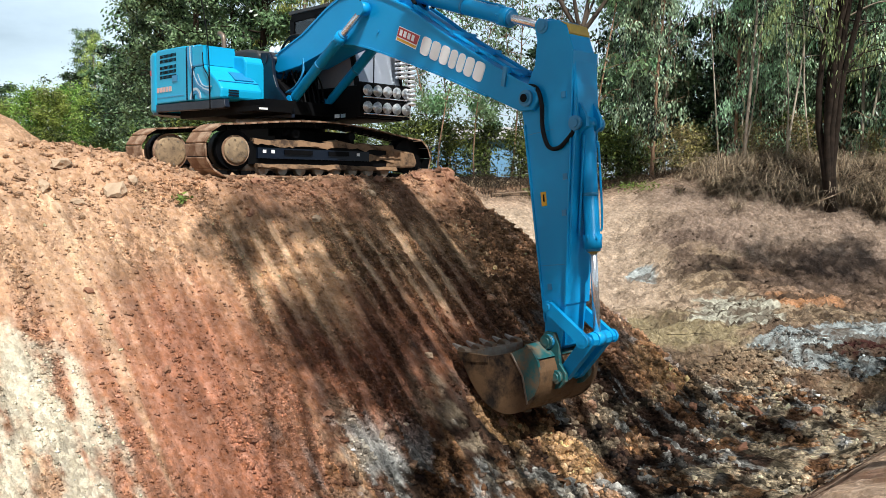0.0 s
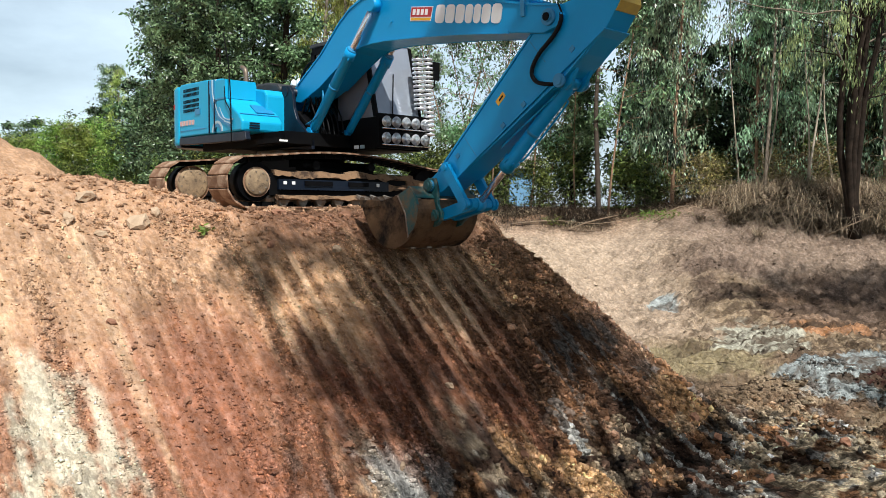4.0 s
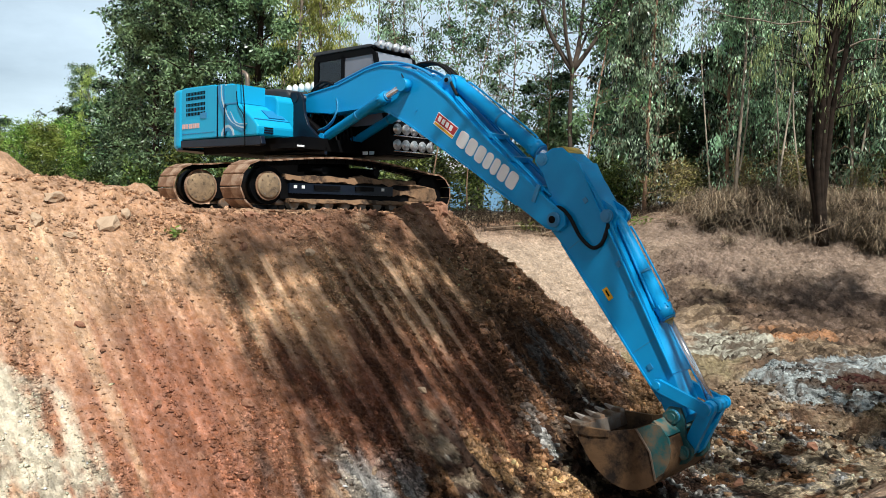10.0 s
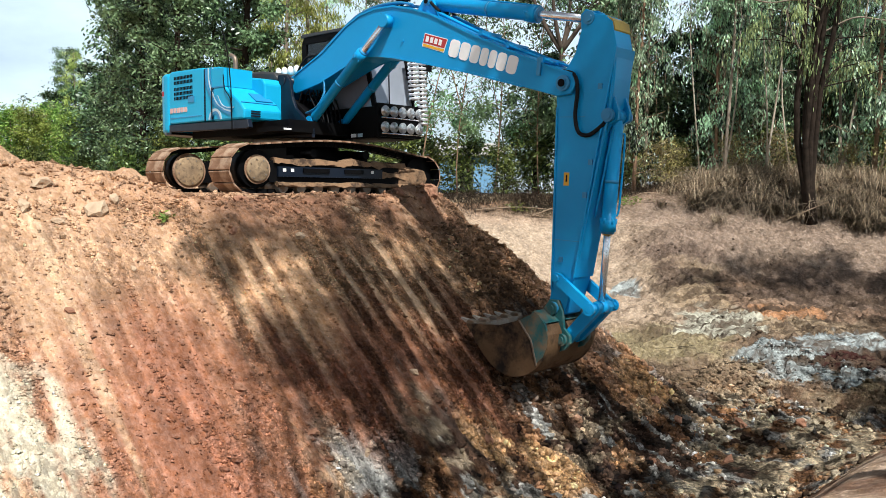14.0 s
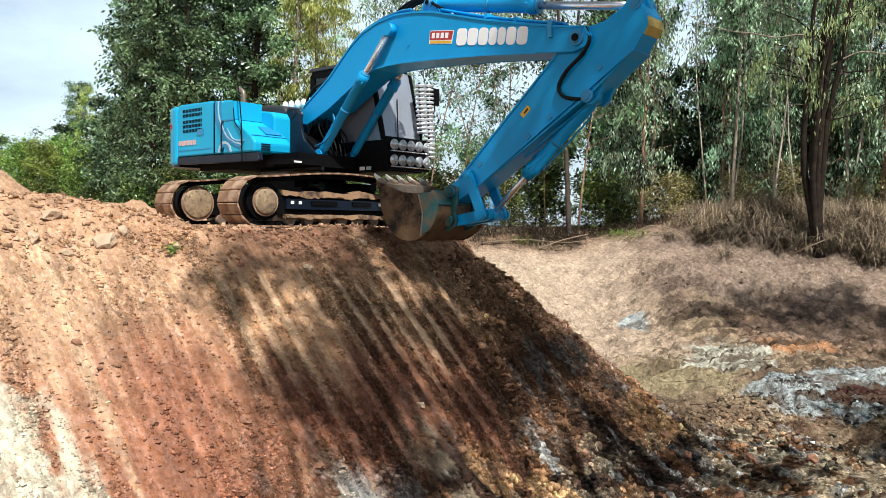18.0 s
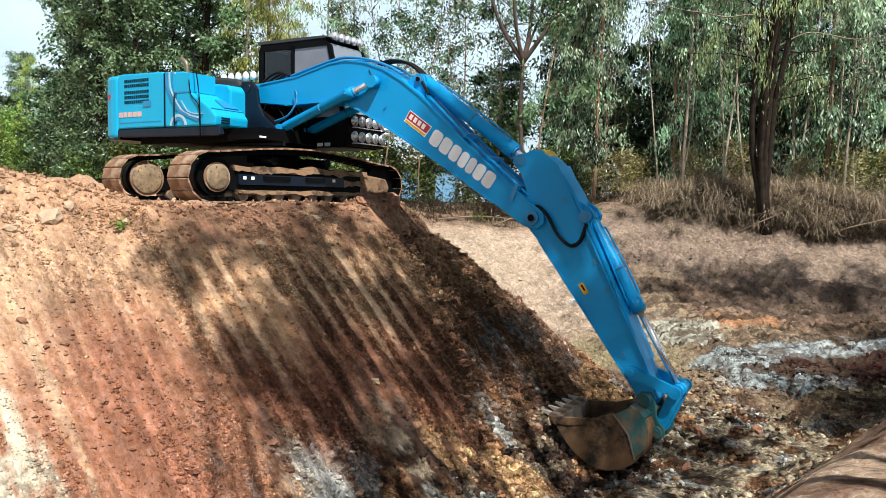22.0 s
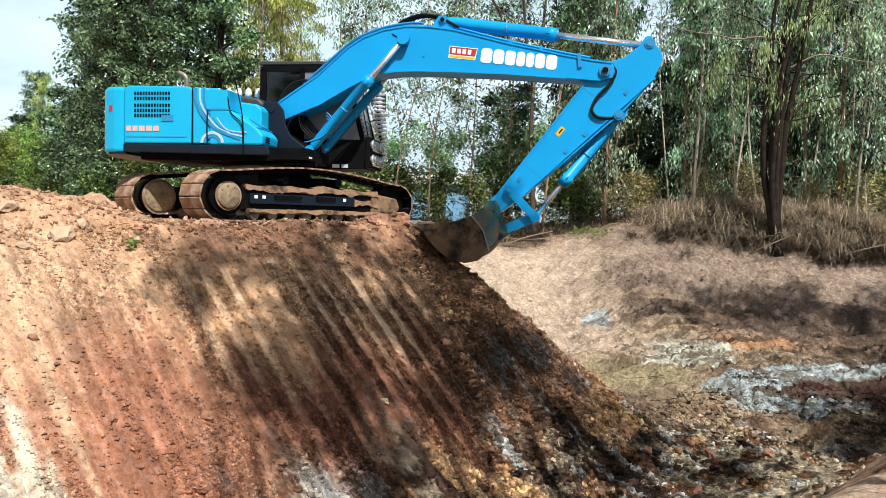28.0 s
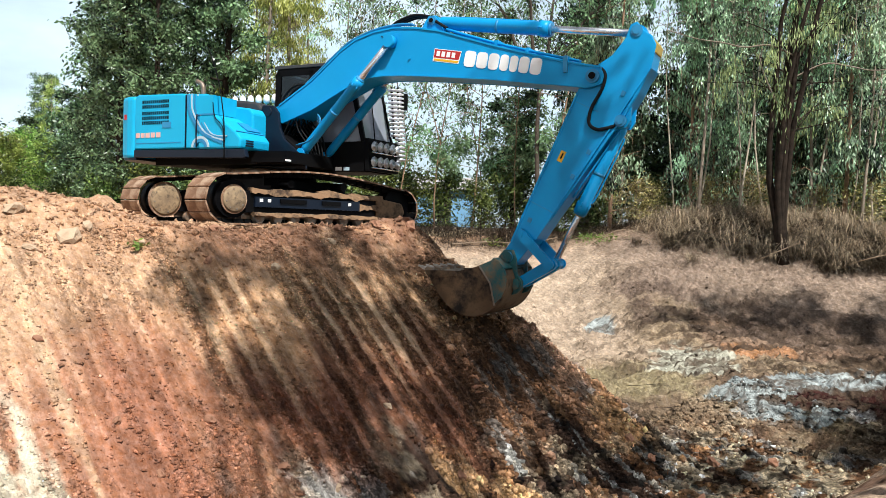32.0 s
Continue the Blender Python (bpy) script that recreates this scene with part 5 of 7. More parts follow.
def make_mark(sub):
    # a row of seven plain white blocks and a small red and yellow badge
    along = Vector((1.27, -0.285)).normalized()
    up_ = Vector((-along.y, along.x))
    o = Vector((3.66, 0.385))
    wds = (0.19, 0.18, 0.17, 0.14, 0.13, 0.16, 0.18)
    x = 0.0
    for i, wd in enumerate(wds):
        p = o + along * x
        q = p + along * wd
        h = 0.245
        c_ = 0.05
        prof = [tuple(p + along * a + up_ * b) for a, b in ((c_, 0), (wd - c_, 0), (wd - 0.015, 0.015), (wd, c_), (wd, h - c_), (wd - 0.015, h - 0.015), (wd - c_, h), (c_, h), (0.015, h - 0.015), (0, h - c_), (0, c_), (0.015, 0.015))]
        bm = prism(prof, -0.278, -0.266, 0.0)
        sub("white_block", bm, WHITE, "white painted mark block")
        x += wd + 0.022
    o = Vector((3.13, 0.53))
    for a, b, c, d, mt, yy in ((0.0, 0.46, 0.0, 0.20, WHITE, -0.274), (0.01, 0.45, 0.06, 0.19, RED, -0.277), (0.02, 0.44, 0.012, 0.045, YELLOW, -0.277)):
        prof = [tuple(o + along * a + up_ * c), tuple(o + along * b + up_ * c), tuple(o + along * (b + 0.02) + up_ * d), tuple(o + along * (a + 0.0) + up_ * d)]
        sub("badge_plate", prism(prof, yy, -0.266), mt)
    for k in range(4):
        prof = [tuple(o + along * (0.05 + k * 0.09) + up_ * 0.085), tuple(o + along * (0.11 + k * 0.09) + up_ * 0.085), tuple(o + along * (0.11 + k * 0.09) + up_ * 0.165), tuple(o + along * (0.05 + k * 0.09) + up_ * 0.165)]
        sub("badge_bar", prism(prof, -0.279, -0.266), WHITE)


boom = make_boom()


# -- arm --
def make_arm():
    out = [(-0.93, 0.22), (-0.86, 0.34), (-0.83, 0.50), (-0.74, 0.62), (-0.42, 0.70), (-0.04, 0.70), (0.30, 0.67), (0.64, 0.60), (1.54, 0.46), (2.04, 0.37), (2.50, 0.27), (2.80, 0.20), (3.00, 0.14), (3.06, 0.0), (2.98, -0.12), (2.70, -0.08), (2.10, -0.09), (1.37, -0.10), (0.70, -0.12), (0.30, -0.14), (0.05, -0.17), (-0.12, -0.13), (-0.20, -0.02), (-0.38, 0.10), (-0.66, 0.17), (-0.86, 0.15)]
    bm = prism(out, -0.20, 0.20, 0.0)
    bevel_all(bm, 0.012, 2, 30)
    a = part("arm", bm, BLUE, excavator, "blue tapering dipper arm")

    def sub(name, bm, mt, label=""):
        return part(name, bm, mt, a, label)

    for y in (-0.215, 0.20):
        sub("edge_flange", prism([(-0.40, 0.70), (0.30, 0.67), (1.54, 0.46), (2.50, 0.27), (2.50, 0.245), (1.54, 0.435), (0.30, 0.645), (-0.40, 0.675)], y, y + 0.015), BLUE)
        sub("edge_flange", prism([(0.30, -0.14), (2.70, -0.08), (2.70, -0.055), (0.30, -0.115)], y, y + 0.015), BLUE)
    sub("front_plate", prism([(-0.42, 0.695), (2.50, 0.262), (2.50, 0.285), (-0.42, 0.718)], -0.235, 0.235, 0.004), BLUE)
    sub("wear_plate", prism([(-0.80, 0.50), (-0.73, 0.61), (-0.62, 0.645), (-0.64, 0.66), (-0.75, 0.63), (-0.82, 0.51)], -0.19, 0.19), OCHRE, "worn ochre edge")
    for (u, v), r, half in ((ARM_ROD_PIN, 0.085, 0.23), (BUCKET_CYL_PIN, 0.085, 0.26), (GUIDE_PIN, 0.07, 0.27), ((ARM_L, 0.0), 0.085, 0.30), ((0.0, 0.0), 0.11, 0.27)):
        bm = bmesh.new()
        add_tube(bm, [(u, -half, v), (u, half, v)], r * 0.6, 20)
        for o in (-1, 1):
            add_tube(bm, [(u, o * (half - 0.06), v), (u, o * (half - 0.015), v)], r, 20)
        sub("pin", bm, BLACK if r < 0.08 else DARK_CYAN)
    # cylinder ears
    bm = bmesh.new()
    for y in (-0.16, 0.11):
        u, v = BUCKET_CYL_PIN
        add_prism(bm, [(u - 0.28, v + 0.02), (u - 0.06, v + 0.11), (u + 0.05, v + 0.10), (u + 0.11, v + 0.0), (u + 0.32, v - 0.08), (u - 0.2, v - 0.1)], y, y + 0.05)
    sub("cylinder_bracket", bm, BLUE)
    # weld pads and steps
    for u, v in ((1.0, 0.42), (1.42, 0.36), (2.28, 0.05), (0.05, 0.50)):
        sub("pad", box(u - 0.035, u + 0.035, -0.212, -0.198, v - 0.03, v + 0.03, 0.005), DARK_CYAN)
    sub("weld_seam", box(2.02, 2.028, -0.2035, -0.198, -0.08, 0.36), DARK_CYAN)
    sub("weld_seam", box(0.42, 0.428, -0.2035, -0.198, -0.1, 0.3), DARK_CYAN)
    st = bmesh.new()
    add_prism(st, [(1.14, 0.03), (1.31, 0.03), (1.31, 0.11), (1.14, 0.11)], -0.2045, -0.199)
    sub("sticker", st, YELLOW, "yellow warning sticker")
    sub("sticker_bar", box(1.17, 1.26, -0.206, -0.203, 0.06, 0.085), BLACK)
    # hose from the boom to the bucket cylinder
    sub("rubber_hose", tube(curve_points([(-0.16, -0.235, -0.04), (-0.10, -0.25, 0.14), (0.10, -0.25, 0.20), (0.40, -0.245, 0.18), (0.62, -0.24, 0.24), (0.66, -0.235, 0.38), (0.58, -0.23, 0.52), (0.50, -0.21, 0.60)], 6), 0.026, 8), RUBBER, "black rubber hose")
    sub("rubber_hose", tube(curve_points([(-0.16, 0.235, -0.04), (-0.06, 0.25, 0.16), (0.3, 0.25, 0.2), (0.6, 0.24, 0.3), (0.5, 0.21, 0.60)], 6), 0.026, 8), RUBBER)
    for y in (-0.10, 0.10):
        sub("steel_pipe", tube(curve_points([(0.55, y, 0.66), (1.1, y, 0.57), (1.7, y, 0.47)], 4), 0.016, 7), BLUE)
    return a


arm = make_arm()


# -- cylinders: barrels and rods point along their own x --
def make_barrel(name, length, r, label):
    bm = bmesh.new()
    add_tube(bm, [(0.02, 0, 0), (0.10, 0, 0), (0.12, 0, 0), (length - 0.16, 0, 0), (length - 0.15, 0, 0), (length, 0, 0)], [r * 0.7, r * 0.95, r, r, r * 1.16, r * 1.16], 24)
    add_tube(bm, [(0, -r * 0.95, 0), (0, r * 0.95, 0)], r * 0.95, 20)
    b = part(name, bm, BLUE, excavator, label)
    if name == "bucket_cylinder":
        part("wiper_ring", tube([(length, 0, 0), (length + 0.045, 0, 0)], r * 0.72, 20), OCHRE, b, "ochre wiper ring")
    part("feed_pipe", tube(curve_points([(0.22, r * 0.5, r * 0.9), (0.3, r * 0.7, r * 1.15), (length - 0.35, r * 0.7, r * 1.15), (length - 0.2, r * 0.5, r * 0.95)], 4), 0.014, 7), BLUE, b)
    part("gland", tube([(length - 0.02, 0, 0), (length + 0.03, 0, 0)], r * 0.98, 20), DARK_CYAN, b)
    for k in range(6):
        a = math.pi * k / 3
        part("bolt", tube([(length - 0.17, r * 1.1 * math.cos(a), r * 1.1 * math.sin(a)), (length - 0.10, r * 1.1 * math.cos(a), r * 1.1 * math.sin(a))], r * 0.16, 6), BLUE, b)
    part("clamp_band", tube([(length * 0.55, 0, 0), (length * 0.55 + 0.04, 0, 0)], r * 1.05, 20), DARK_CYAN, b)
    return b


def make_rod(name, length, r, eye):
    bm = bmesh.new()
    add_tube(bm, [(0, 0, 0), (-length, 0, 0)], r, 20)
    o = part(name, bm, ROD_DIRTY, excavator, "bare chrome piston rod")
    bm = bmesh.new()
    add_tube(bm, [(0, -0.07, 0), (0, 0.07, 0)], eye, 20)
    part("rod_eye", bm, BLUE, o)
    return o


boom_barrels = [make_barrel("boom_cylinder", 1.62, 0.08, "blue boom cylinder"), make_barrel("boom_cylinder", 1.62, 0.08, "blue boom cylinder")]
boom_rods = [make_rod("boom_cylinder_rod", 1.35, 0.048, 0.10), make_rod("boom_cylinder_rod", 1.35, 0.048, 0.10)]
arm_barrel = make_barrel("arm_cylinder", 1.95, 0.105, "blue arm cylinder on top of the boom")
arm_rod = make_rod("arm_cylinder_rod", 1.6, 0.055, 0.11)
bucket_barrel = make_barrel("bucket_cylinder", 1.46, 0.09, "blue bucket cylinder")
bucket_rod = make_rod("bucket_cylinder_rod", 1.25, 0.045, 0.09)


def make_link(name, length, w, ys, thick, label):
    bm = bmesh.new()
    for y in ys:
        prof = [(0.0, -w), (length, -w * 0.9)] + [(length + w * 0.95 * math.sin(a), -w * 0.95 * math.cos(a)) for a in (0.8, 1.57, 2.3)] + [(length, w * 0.9), (0.0, w)] + [(-w * math.sin(a), w * math.cos(a)) for a in (0.8, 1.57, 2.3)]
        add_prism(bm, prof, y - thick / 2, y + thick / 2)
    bevel_all(bm, 0.006)
    for x in (0.0, length):
        add_tube(bm, [(x, min(ys) - thick, 0), (x, max(ys) + thick, 0)], w * 0.62, 16)
    return part(name, bm, BLUE, excavator, label)


guide_links = make_link("guide_link", GUIDE_L, 0.075, (-0.25, 0.25), 0.06, "pair of blue guide links")
bucket_link = make_link("bucket_link", LINK_L, 0.085, (-0.13, 0.13), 0.10, "blue bucket link")
for x in (GUIDE_L,):
    bm = bmesh.new()
    add_tube(bm, [(x, -0.32, 0), (x, 0.32, 0)], 0.04, 18)
    for o in (-1, 1):
        add_tube(bm, [(x, o * 0.28, 0), (x, o * 0.315, 0)], 0.082, 18)
    part("pin", bm, BLUE, guide_links)


# -- bucket: x towards the teeth, z towards the belly --
def make_bucket():
    W = 0.56
    outer = [(1.22, 0.05), (1.14, 0.30), (1.02, 0.52), (0.86, 0.69), (0.66, 0.79), (0.44, 0.80), (0.24, 0.74), (0.08, 0.62), (-0.02, 0.48), (-0.06, 0.34), (-0.04, 0.20)]
    inner = [(1.21, 0.02), (1.12, 0.27), (1.0, 0.49), (0.84, 0.655), (0.65, 0.75), (0.45, 0.76), (0.26, 0.70), (0.11, 0.59), (0.02, 0.46), (-0.02, 0.33), (0.0, 0.20)]
    outer = [(q.x, q.z) for q in curve_points([(u, 0, v) for u, v in outer], 3)]
    inner = [(q.x, q.z) for q in curve_points([(u, 0, v) for u, v in inner], 3)]
    bm = bmesh.new()
    add_prism(bm, outer + inner[::-1], -W, W)
    b = part("bucket", bm, BUCKET_MAT, excavator, "muddy digging bucket with worn blue ears")

    def sub(name, bm, mt, label=""):
        return part(name, bm, mt, b, label)

    mouth = [(1.24, 0.02), (0.80, 0.10), (0.40, 0.08), (0.12, 0.02), (0.02, 0.06), (-0.05, 0.20)]
    for y in (-W - 0.012, W - 0.012):
        belly = [(-0.065, 0.34), (-0.02, 0.485), (0.08, 0.625), (0.24, 0.745), (0.44, 0.805), (0.66, 0.795), (0.86, 0.695), (1.02, 0.525), (1.14, 0.305), (1.22, 0.06)]
        prof = mouth + [(q.x, q.z) for q in curve_points([(u, 0, v) for u, v in belly], 3)]
        sub("side_plate", prism(prof, y, y + 0.024, 0.004), BUCKET_MAT, "side plate rubbed with mud")
        sub("side_cutter", prism([(1.26, -0.01), (0.72, 0.09), (0.74, 0.17), (1.02, 0.15), (1.18, 0.11), (1.22, 0.12)], y - 0.012, y + 0.036, 0.005), BUCKET_MAT)
        sub("side_paint", prism([(-0.055, 0.20), (0.02, 0.05), (0.12, 0.025), (0.33, 0.075), (0.20, 0.36), (0.19, 0.66), (0.08, 0.60), (-0.02, 0.47), (-0.06, 0.34)], y - 0.004, y + 0.028), BUCKET_BLUE, "teal paint rubbed through on the bucket's back")
        sub("side_edge", prism([(0.20, 0.36), (0.33, 0.075), (0.355, 0.08), (0.225, 0.365), (0.215, 0.70), (0.19, 0.69)], y - 0.010, y + 0.034, 0.003), STEEL)
    sub("top_plate", prism([(-0.06, 0.18), (0.0, 0.18), (0.14, 0.02), (0.10, -0.01)], -W, W, 0.004), BUCKET_BLUE)
    ear = [(-0.13, 0.06), (-0.10, -0.09), (0.04, -0.12), (0.15, -0.03), (0.16, 0.10), (0.10, 0.34), (0.04, 0.58), (-0.05, 0.57), (-0.15, 0.50), (-0.17, 0.40), (-0.10, 0.28)]
    for y in (-0.245, 0.195):
        sub("ear", prism(ear, y, y + 0.05, 0.008), BUCKET_BLUE, "worn teal hinge ear")
    for (u, v), r in (((0.0, 0.0), 0.085), ((EAR_R * math.cos(radians(EAR_A)), EAR_R * math.sin(radians(EAR_A))), 0.08)):
        bm = bmesh.new()
        add_tube(bm, [(u, -0.33, v), (u, 0.33, v)], r * 0.6, 18)
        for o in (-1, 1):
            add_tube(bm, [(u, o * 0.26, v), (u, o * 0.31, v)], r, 18)
        sub("pin", bm, BUCKET_BLUE)
    for k in range(5):
        y = -W + 0.06 + k * (2 * W - 0.12) / 4
        sub("tooth_adapter", prism([(1.14, 0.12), (1.14, -0.02), (1.24, -0.06), (1.29, -0.03), (1.28, 0.05)], y - 0.05, y + 0.05, 0.008), STEEL)
        bm = bmesh.new()
        for sx, hw in ((0.0, 0.040), (0.11, 0.030), (0.21, 0.012)):
            cx, cz, th = 1.22 + sx * 0.86, 0.0 - sx * 0.50, 0.036 - 0.125 * sx
            for yy, o in ((y - hw, -1), (y - hw, 1), (y + hw, 1), (y + hw, -1)):
                bm.verts.new((cx + o * th * 0.5, yy, cz + o * th * 0.86))
        bm.verts.ensure_lookup_table()
        vs = bm.verts
        for k0 in (0, 4):
            for j in range(4):
                bm.faces.new((vs[k0 + j], vs[k0 + (j + 1) % 4], vs[k0 + 4 + (j + 1) % 4], vs[k0 + 4 + j]))
        bm.faces.new([vs[j] for j in range(4)])
        bm.faces.new([vs[8 + j] for j in range(4)])
        sub("tooth", bm, TOOTH, "bright worn steel tooth")
    sub("cutting_lip", prism([(1.12, 0.20), (1.12, 0.02), (1.25, 0.0), (1.25, 0.035)], -W - 0.01, W + 0.01, 0.004), STEEL)
    for y in (-0.3, 0.0, 0.3):
        sub("wear_strip", prism([(0.90, 0.67), (0.66, 0.80), (0.44, 0.81), (0.44, 0.83), (0.67, 0.82), (0.92, 0.69)], y - 0.05, y + 0.05), STEEL)
    # earth lying in the bowl
    bm = bmesh.new()
    n1, n2 = 12, 12
    grid = []
    for i in range(n1):
        row = []
        for j in range(n2):
            u = 0.06 + 1.02 * i / (n1 - 1)
            y = -W + 0.02 + (2 * W - 0.04) * j / (n2 - 1)
            v = 0.30 - 0.14 * math.sin(math.pi * i / (n1 - 1)) * math.sin(math.pi * j / (n2 - 1)) + 0.05 * noise.noise((u * 6, y * 6, 1)) + 0.03 * noise.noise((u * 17, y * 17, 4))
            row.append(bm.verts.new((u, y, v)))
        grid.append(row)
    low = [[bm.verts.new((0.10 + 0.92 * i / (n1 - 1), -W + 0.02 + (2 * W - 0.04) * j / (n2 - 1), 0.50)) for j in (0, n2 - 1)] for i in (0, n1 - 1)]
    for i in range(n1 - 1):
        for j in range(n2 - 1):
            bm.faces.new((grid[i][j], grid[i + 1][j], grid[i + 1][j + 1], grid[i][j + 1]))
    for i, row in ((0, 0), (n1 - 1, 1)):
        bm.faces.new([grid[i][j] for j in range(n2)] + [low[row][1], low[row][0]])
    for j, cl in ((0, 0), (n2 - 1, 1)):
        bm.faces.new([grid[i][j] for i in range(n1)] + [low[1][cl], low[0][cl]])
    bm.faces.new((low[0][0], low[0][1], low[1][1], low[1][0]))
    sub("soil_load", bm, SOIL_LOAD, "brown earth in the bucket")
    return b


bucket = make_bucket()

# ---- trees and undergrowth ----
def leaf_material(name, a, b, thin=0.16, clumped=True):
    m = bpy.data.materials.new(name)
    m.use_nodes = True
    nt = m.node_tree
    n, k = nt.nodes, nt.links
    bs = n["Principled BSDF"]
    bs.inputs["Roughness"].default_value = 0.32
    bs.inputs["Specular IOR Level"].default_value = 0.42
    geo = n.new("ShaderNodeNewGeometry")
    info = n.new("ShaderNodeObjectInfo")
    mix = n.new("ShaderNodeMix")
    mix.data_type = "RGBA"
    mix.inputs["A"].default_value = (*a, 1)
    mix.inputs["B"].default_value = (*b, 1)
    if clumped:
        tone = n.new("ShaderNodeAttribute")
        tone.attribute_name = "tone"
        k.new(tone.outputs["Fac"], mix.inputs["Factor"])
    else:
        k.new(geo.outputs["Random Per Island"], mix.inputs["Factor"])
    hs = n.new("ShaderNodeHueSaturation")
    mr = n.new("ShaderNodeMapRange")
    mr.inputs["To Min"].default_value = 0.72
    mr.inputs["To Max"].default_value = 1.25
    k.new(info.outputs["Random"], mr.inputs["Value"])
    mh = n.new("ShaderNodeMapRange")
    mh.inputs["To Min"].default_value = 0.475
    mh.inputs["To Max"].default_value = 0.53
    k.new(info.outputs["Random"], mh.inputs["Value"])
    k.new(mh.outputs[0], hs.inputs["Hue"])
    k.new(mr.outputs[0], hs.inputs["Value"])
    k.new(mix.outputs["Result"], hs.inputs["Color"])
    k.new(hs.outputs["Color"], bs.inputs["Base Color"])
    tr = n.new("ShaderNodeBsdfTranslucent")
    k.new(hs.outputs["Color"], tr.inputs["Color"])
    ms = n.new("ShaderNodeMixShader")
    ms.inputs["Fac"].default_value = thin
    k.new(bs.outputs[0], ms.inputs[1])
    k.new(tr.outputs[0], ms.inputs[2])
    k.new(ms.outputs[0], n["Material Output"].inputs["Surface"])
    return m


# dark and gum leaves: near-black stands for shaded gaps, pale for sunlit leaves
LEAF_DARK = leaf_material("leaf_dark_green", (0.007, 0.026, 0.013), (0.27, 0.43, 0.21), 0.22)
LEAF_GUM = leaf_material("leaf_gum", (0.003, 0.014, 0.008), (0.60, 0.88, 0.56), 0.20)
LEAF_PALE = leaf_material("leaf_yellow_green", (0.16, 0.22, 0.04), (0.70, 0.76, 0.24), 0.34)
LEAF_LIGHT = leaf_material("leaf_light_green", (0.045, 0.10, 0.018), (0.42, 0.56, 0.13), 0.3)
LEAF_OLIVE = leaf_material("leaf_olive", (0.06, 0.09, 0.03), (0.52, 0.56, 0.26), 0.34)
LEAF_BUSH = leaf_material("leaf_bush", (0.03, 0.065, 0.018), (0.24, 0.31, 0.08))
STRAW = leaf_material("dry_straw", (0.035, 0.024, 0.014), (0.80, 0.65, 0.44), 0.2, False)
LEAF_DRY = leaf_material("dry_leaf_yellow", (0.10, 0.075, 0.03), (0.56, 0.46, 0.20))
BARK = material("bark", (0.15, 0.115, 0.085), 0.9, second=(0.36, 0.30, 0.23), scale=5, grain=0.012, grain_scale=22)
BARK_GREY = material("grey_brown_bark", (0.17, 0.115, 0.08), 0.9, second=(0.30, 0.235, 0.175), scale=4, grain=0.012, grain_scale=18)
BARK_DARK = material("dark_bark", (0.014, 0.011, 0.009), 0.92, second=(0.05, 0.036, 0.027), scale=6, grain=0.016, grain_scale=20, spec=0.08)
BARK_FORK = material("brown_bark", (0.025, 0.018, 0.013), 0.9, second=(0.10, 0.072, 0.052), scale=4, grain=0.012, grain_scale=18)
BARK_PALE = material("pale_bark", (0.30, 0.245, 0.18), 0.85, second=(0.52, 0.45, 0.36), scale=5, grain=0.008, grain_scale=22)
BARK_RED = material("reddish_bark", (0.22, 0.12, 0.07), 0.88, second=(0.34, 0.22, 0.14), scale=5, grain=0.01, grain_scale=22)

rng = np.random.default_rng(7)


def leaf_mesh(name, pts, size, width, droop, mat, tone=None):
    """Pointed leaves at the given places, hanging by droop (0 level, 1 straight down)."""
    n = len(pts)
    d = rng.normal(size=(n, 3))
    d[:, 2] *= 0.6
    d /= np.linalg.norm(d, axis=1)[:, None]
    d = d * (1 - droop) + np.array([0, 0, -1.0]) * droop
    d /= np.linalg.norm(d, axis=1)[:, None]
    w = rng.normal(size=(n, 3))
    w -= d * (w * d).sum(1)[:, None]
    w /= np.linalg.norm(w, axis=1)[:, None]
    L = size * rng.uniform(0.6, 1.3, n)[:, None]
    W = width * rng.uniform(0.7, 1.3, n)[:, None]
    v = np.stack([pts, pts + d * L * 0.45 + w * W * 0.5, pts + d * L, pts + d * L * 0.45 - w * W * 0.5], 1).reshape(-1, 3)
    me = bpy.data.meshes.new(name)
    me.vertices.add(4 * n)
    me.vertices.foreach_set("co", v.ravel())
    me.loops.add(4 * n)
    me.loops.foreach_set("vertex_index", np.arange(4 * n))
    me.polygons.add(n)
    me.polygons.foreach_set("loop_start", np.arange(0, 4 * n, 4))
    me.polygons.foreach_set("loop_total", np.full(n, 4))
    me.update()
    me.validate()
    if tone is None:
        tone = rng.random(n)
    at = me.attributes.new("tone", "FLOAT", "POINT")
    at.data.foreach_set("value", np.repeat(tone, 4))
    me.materials.append(mat)
    return me


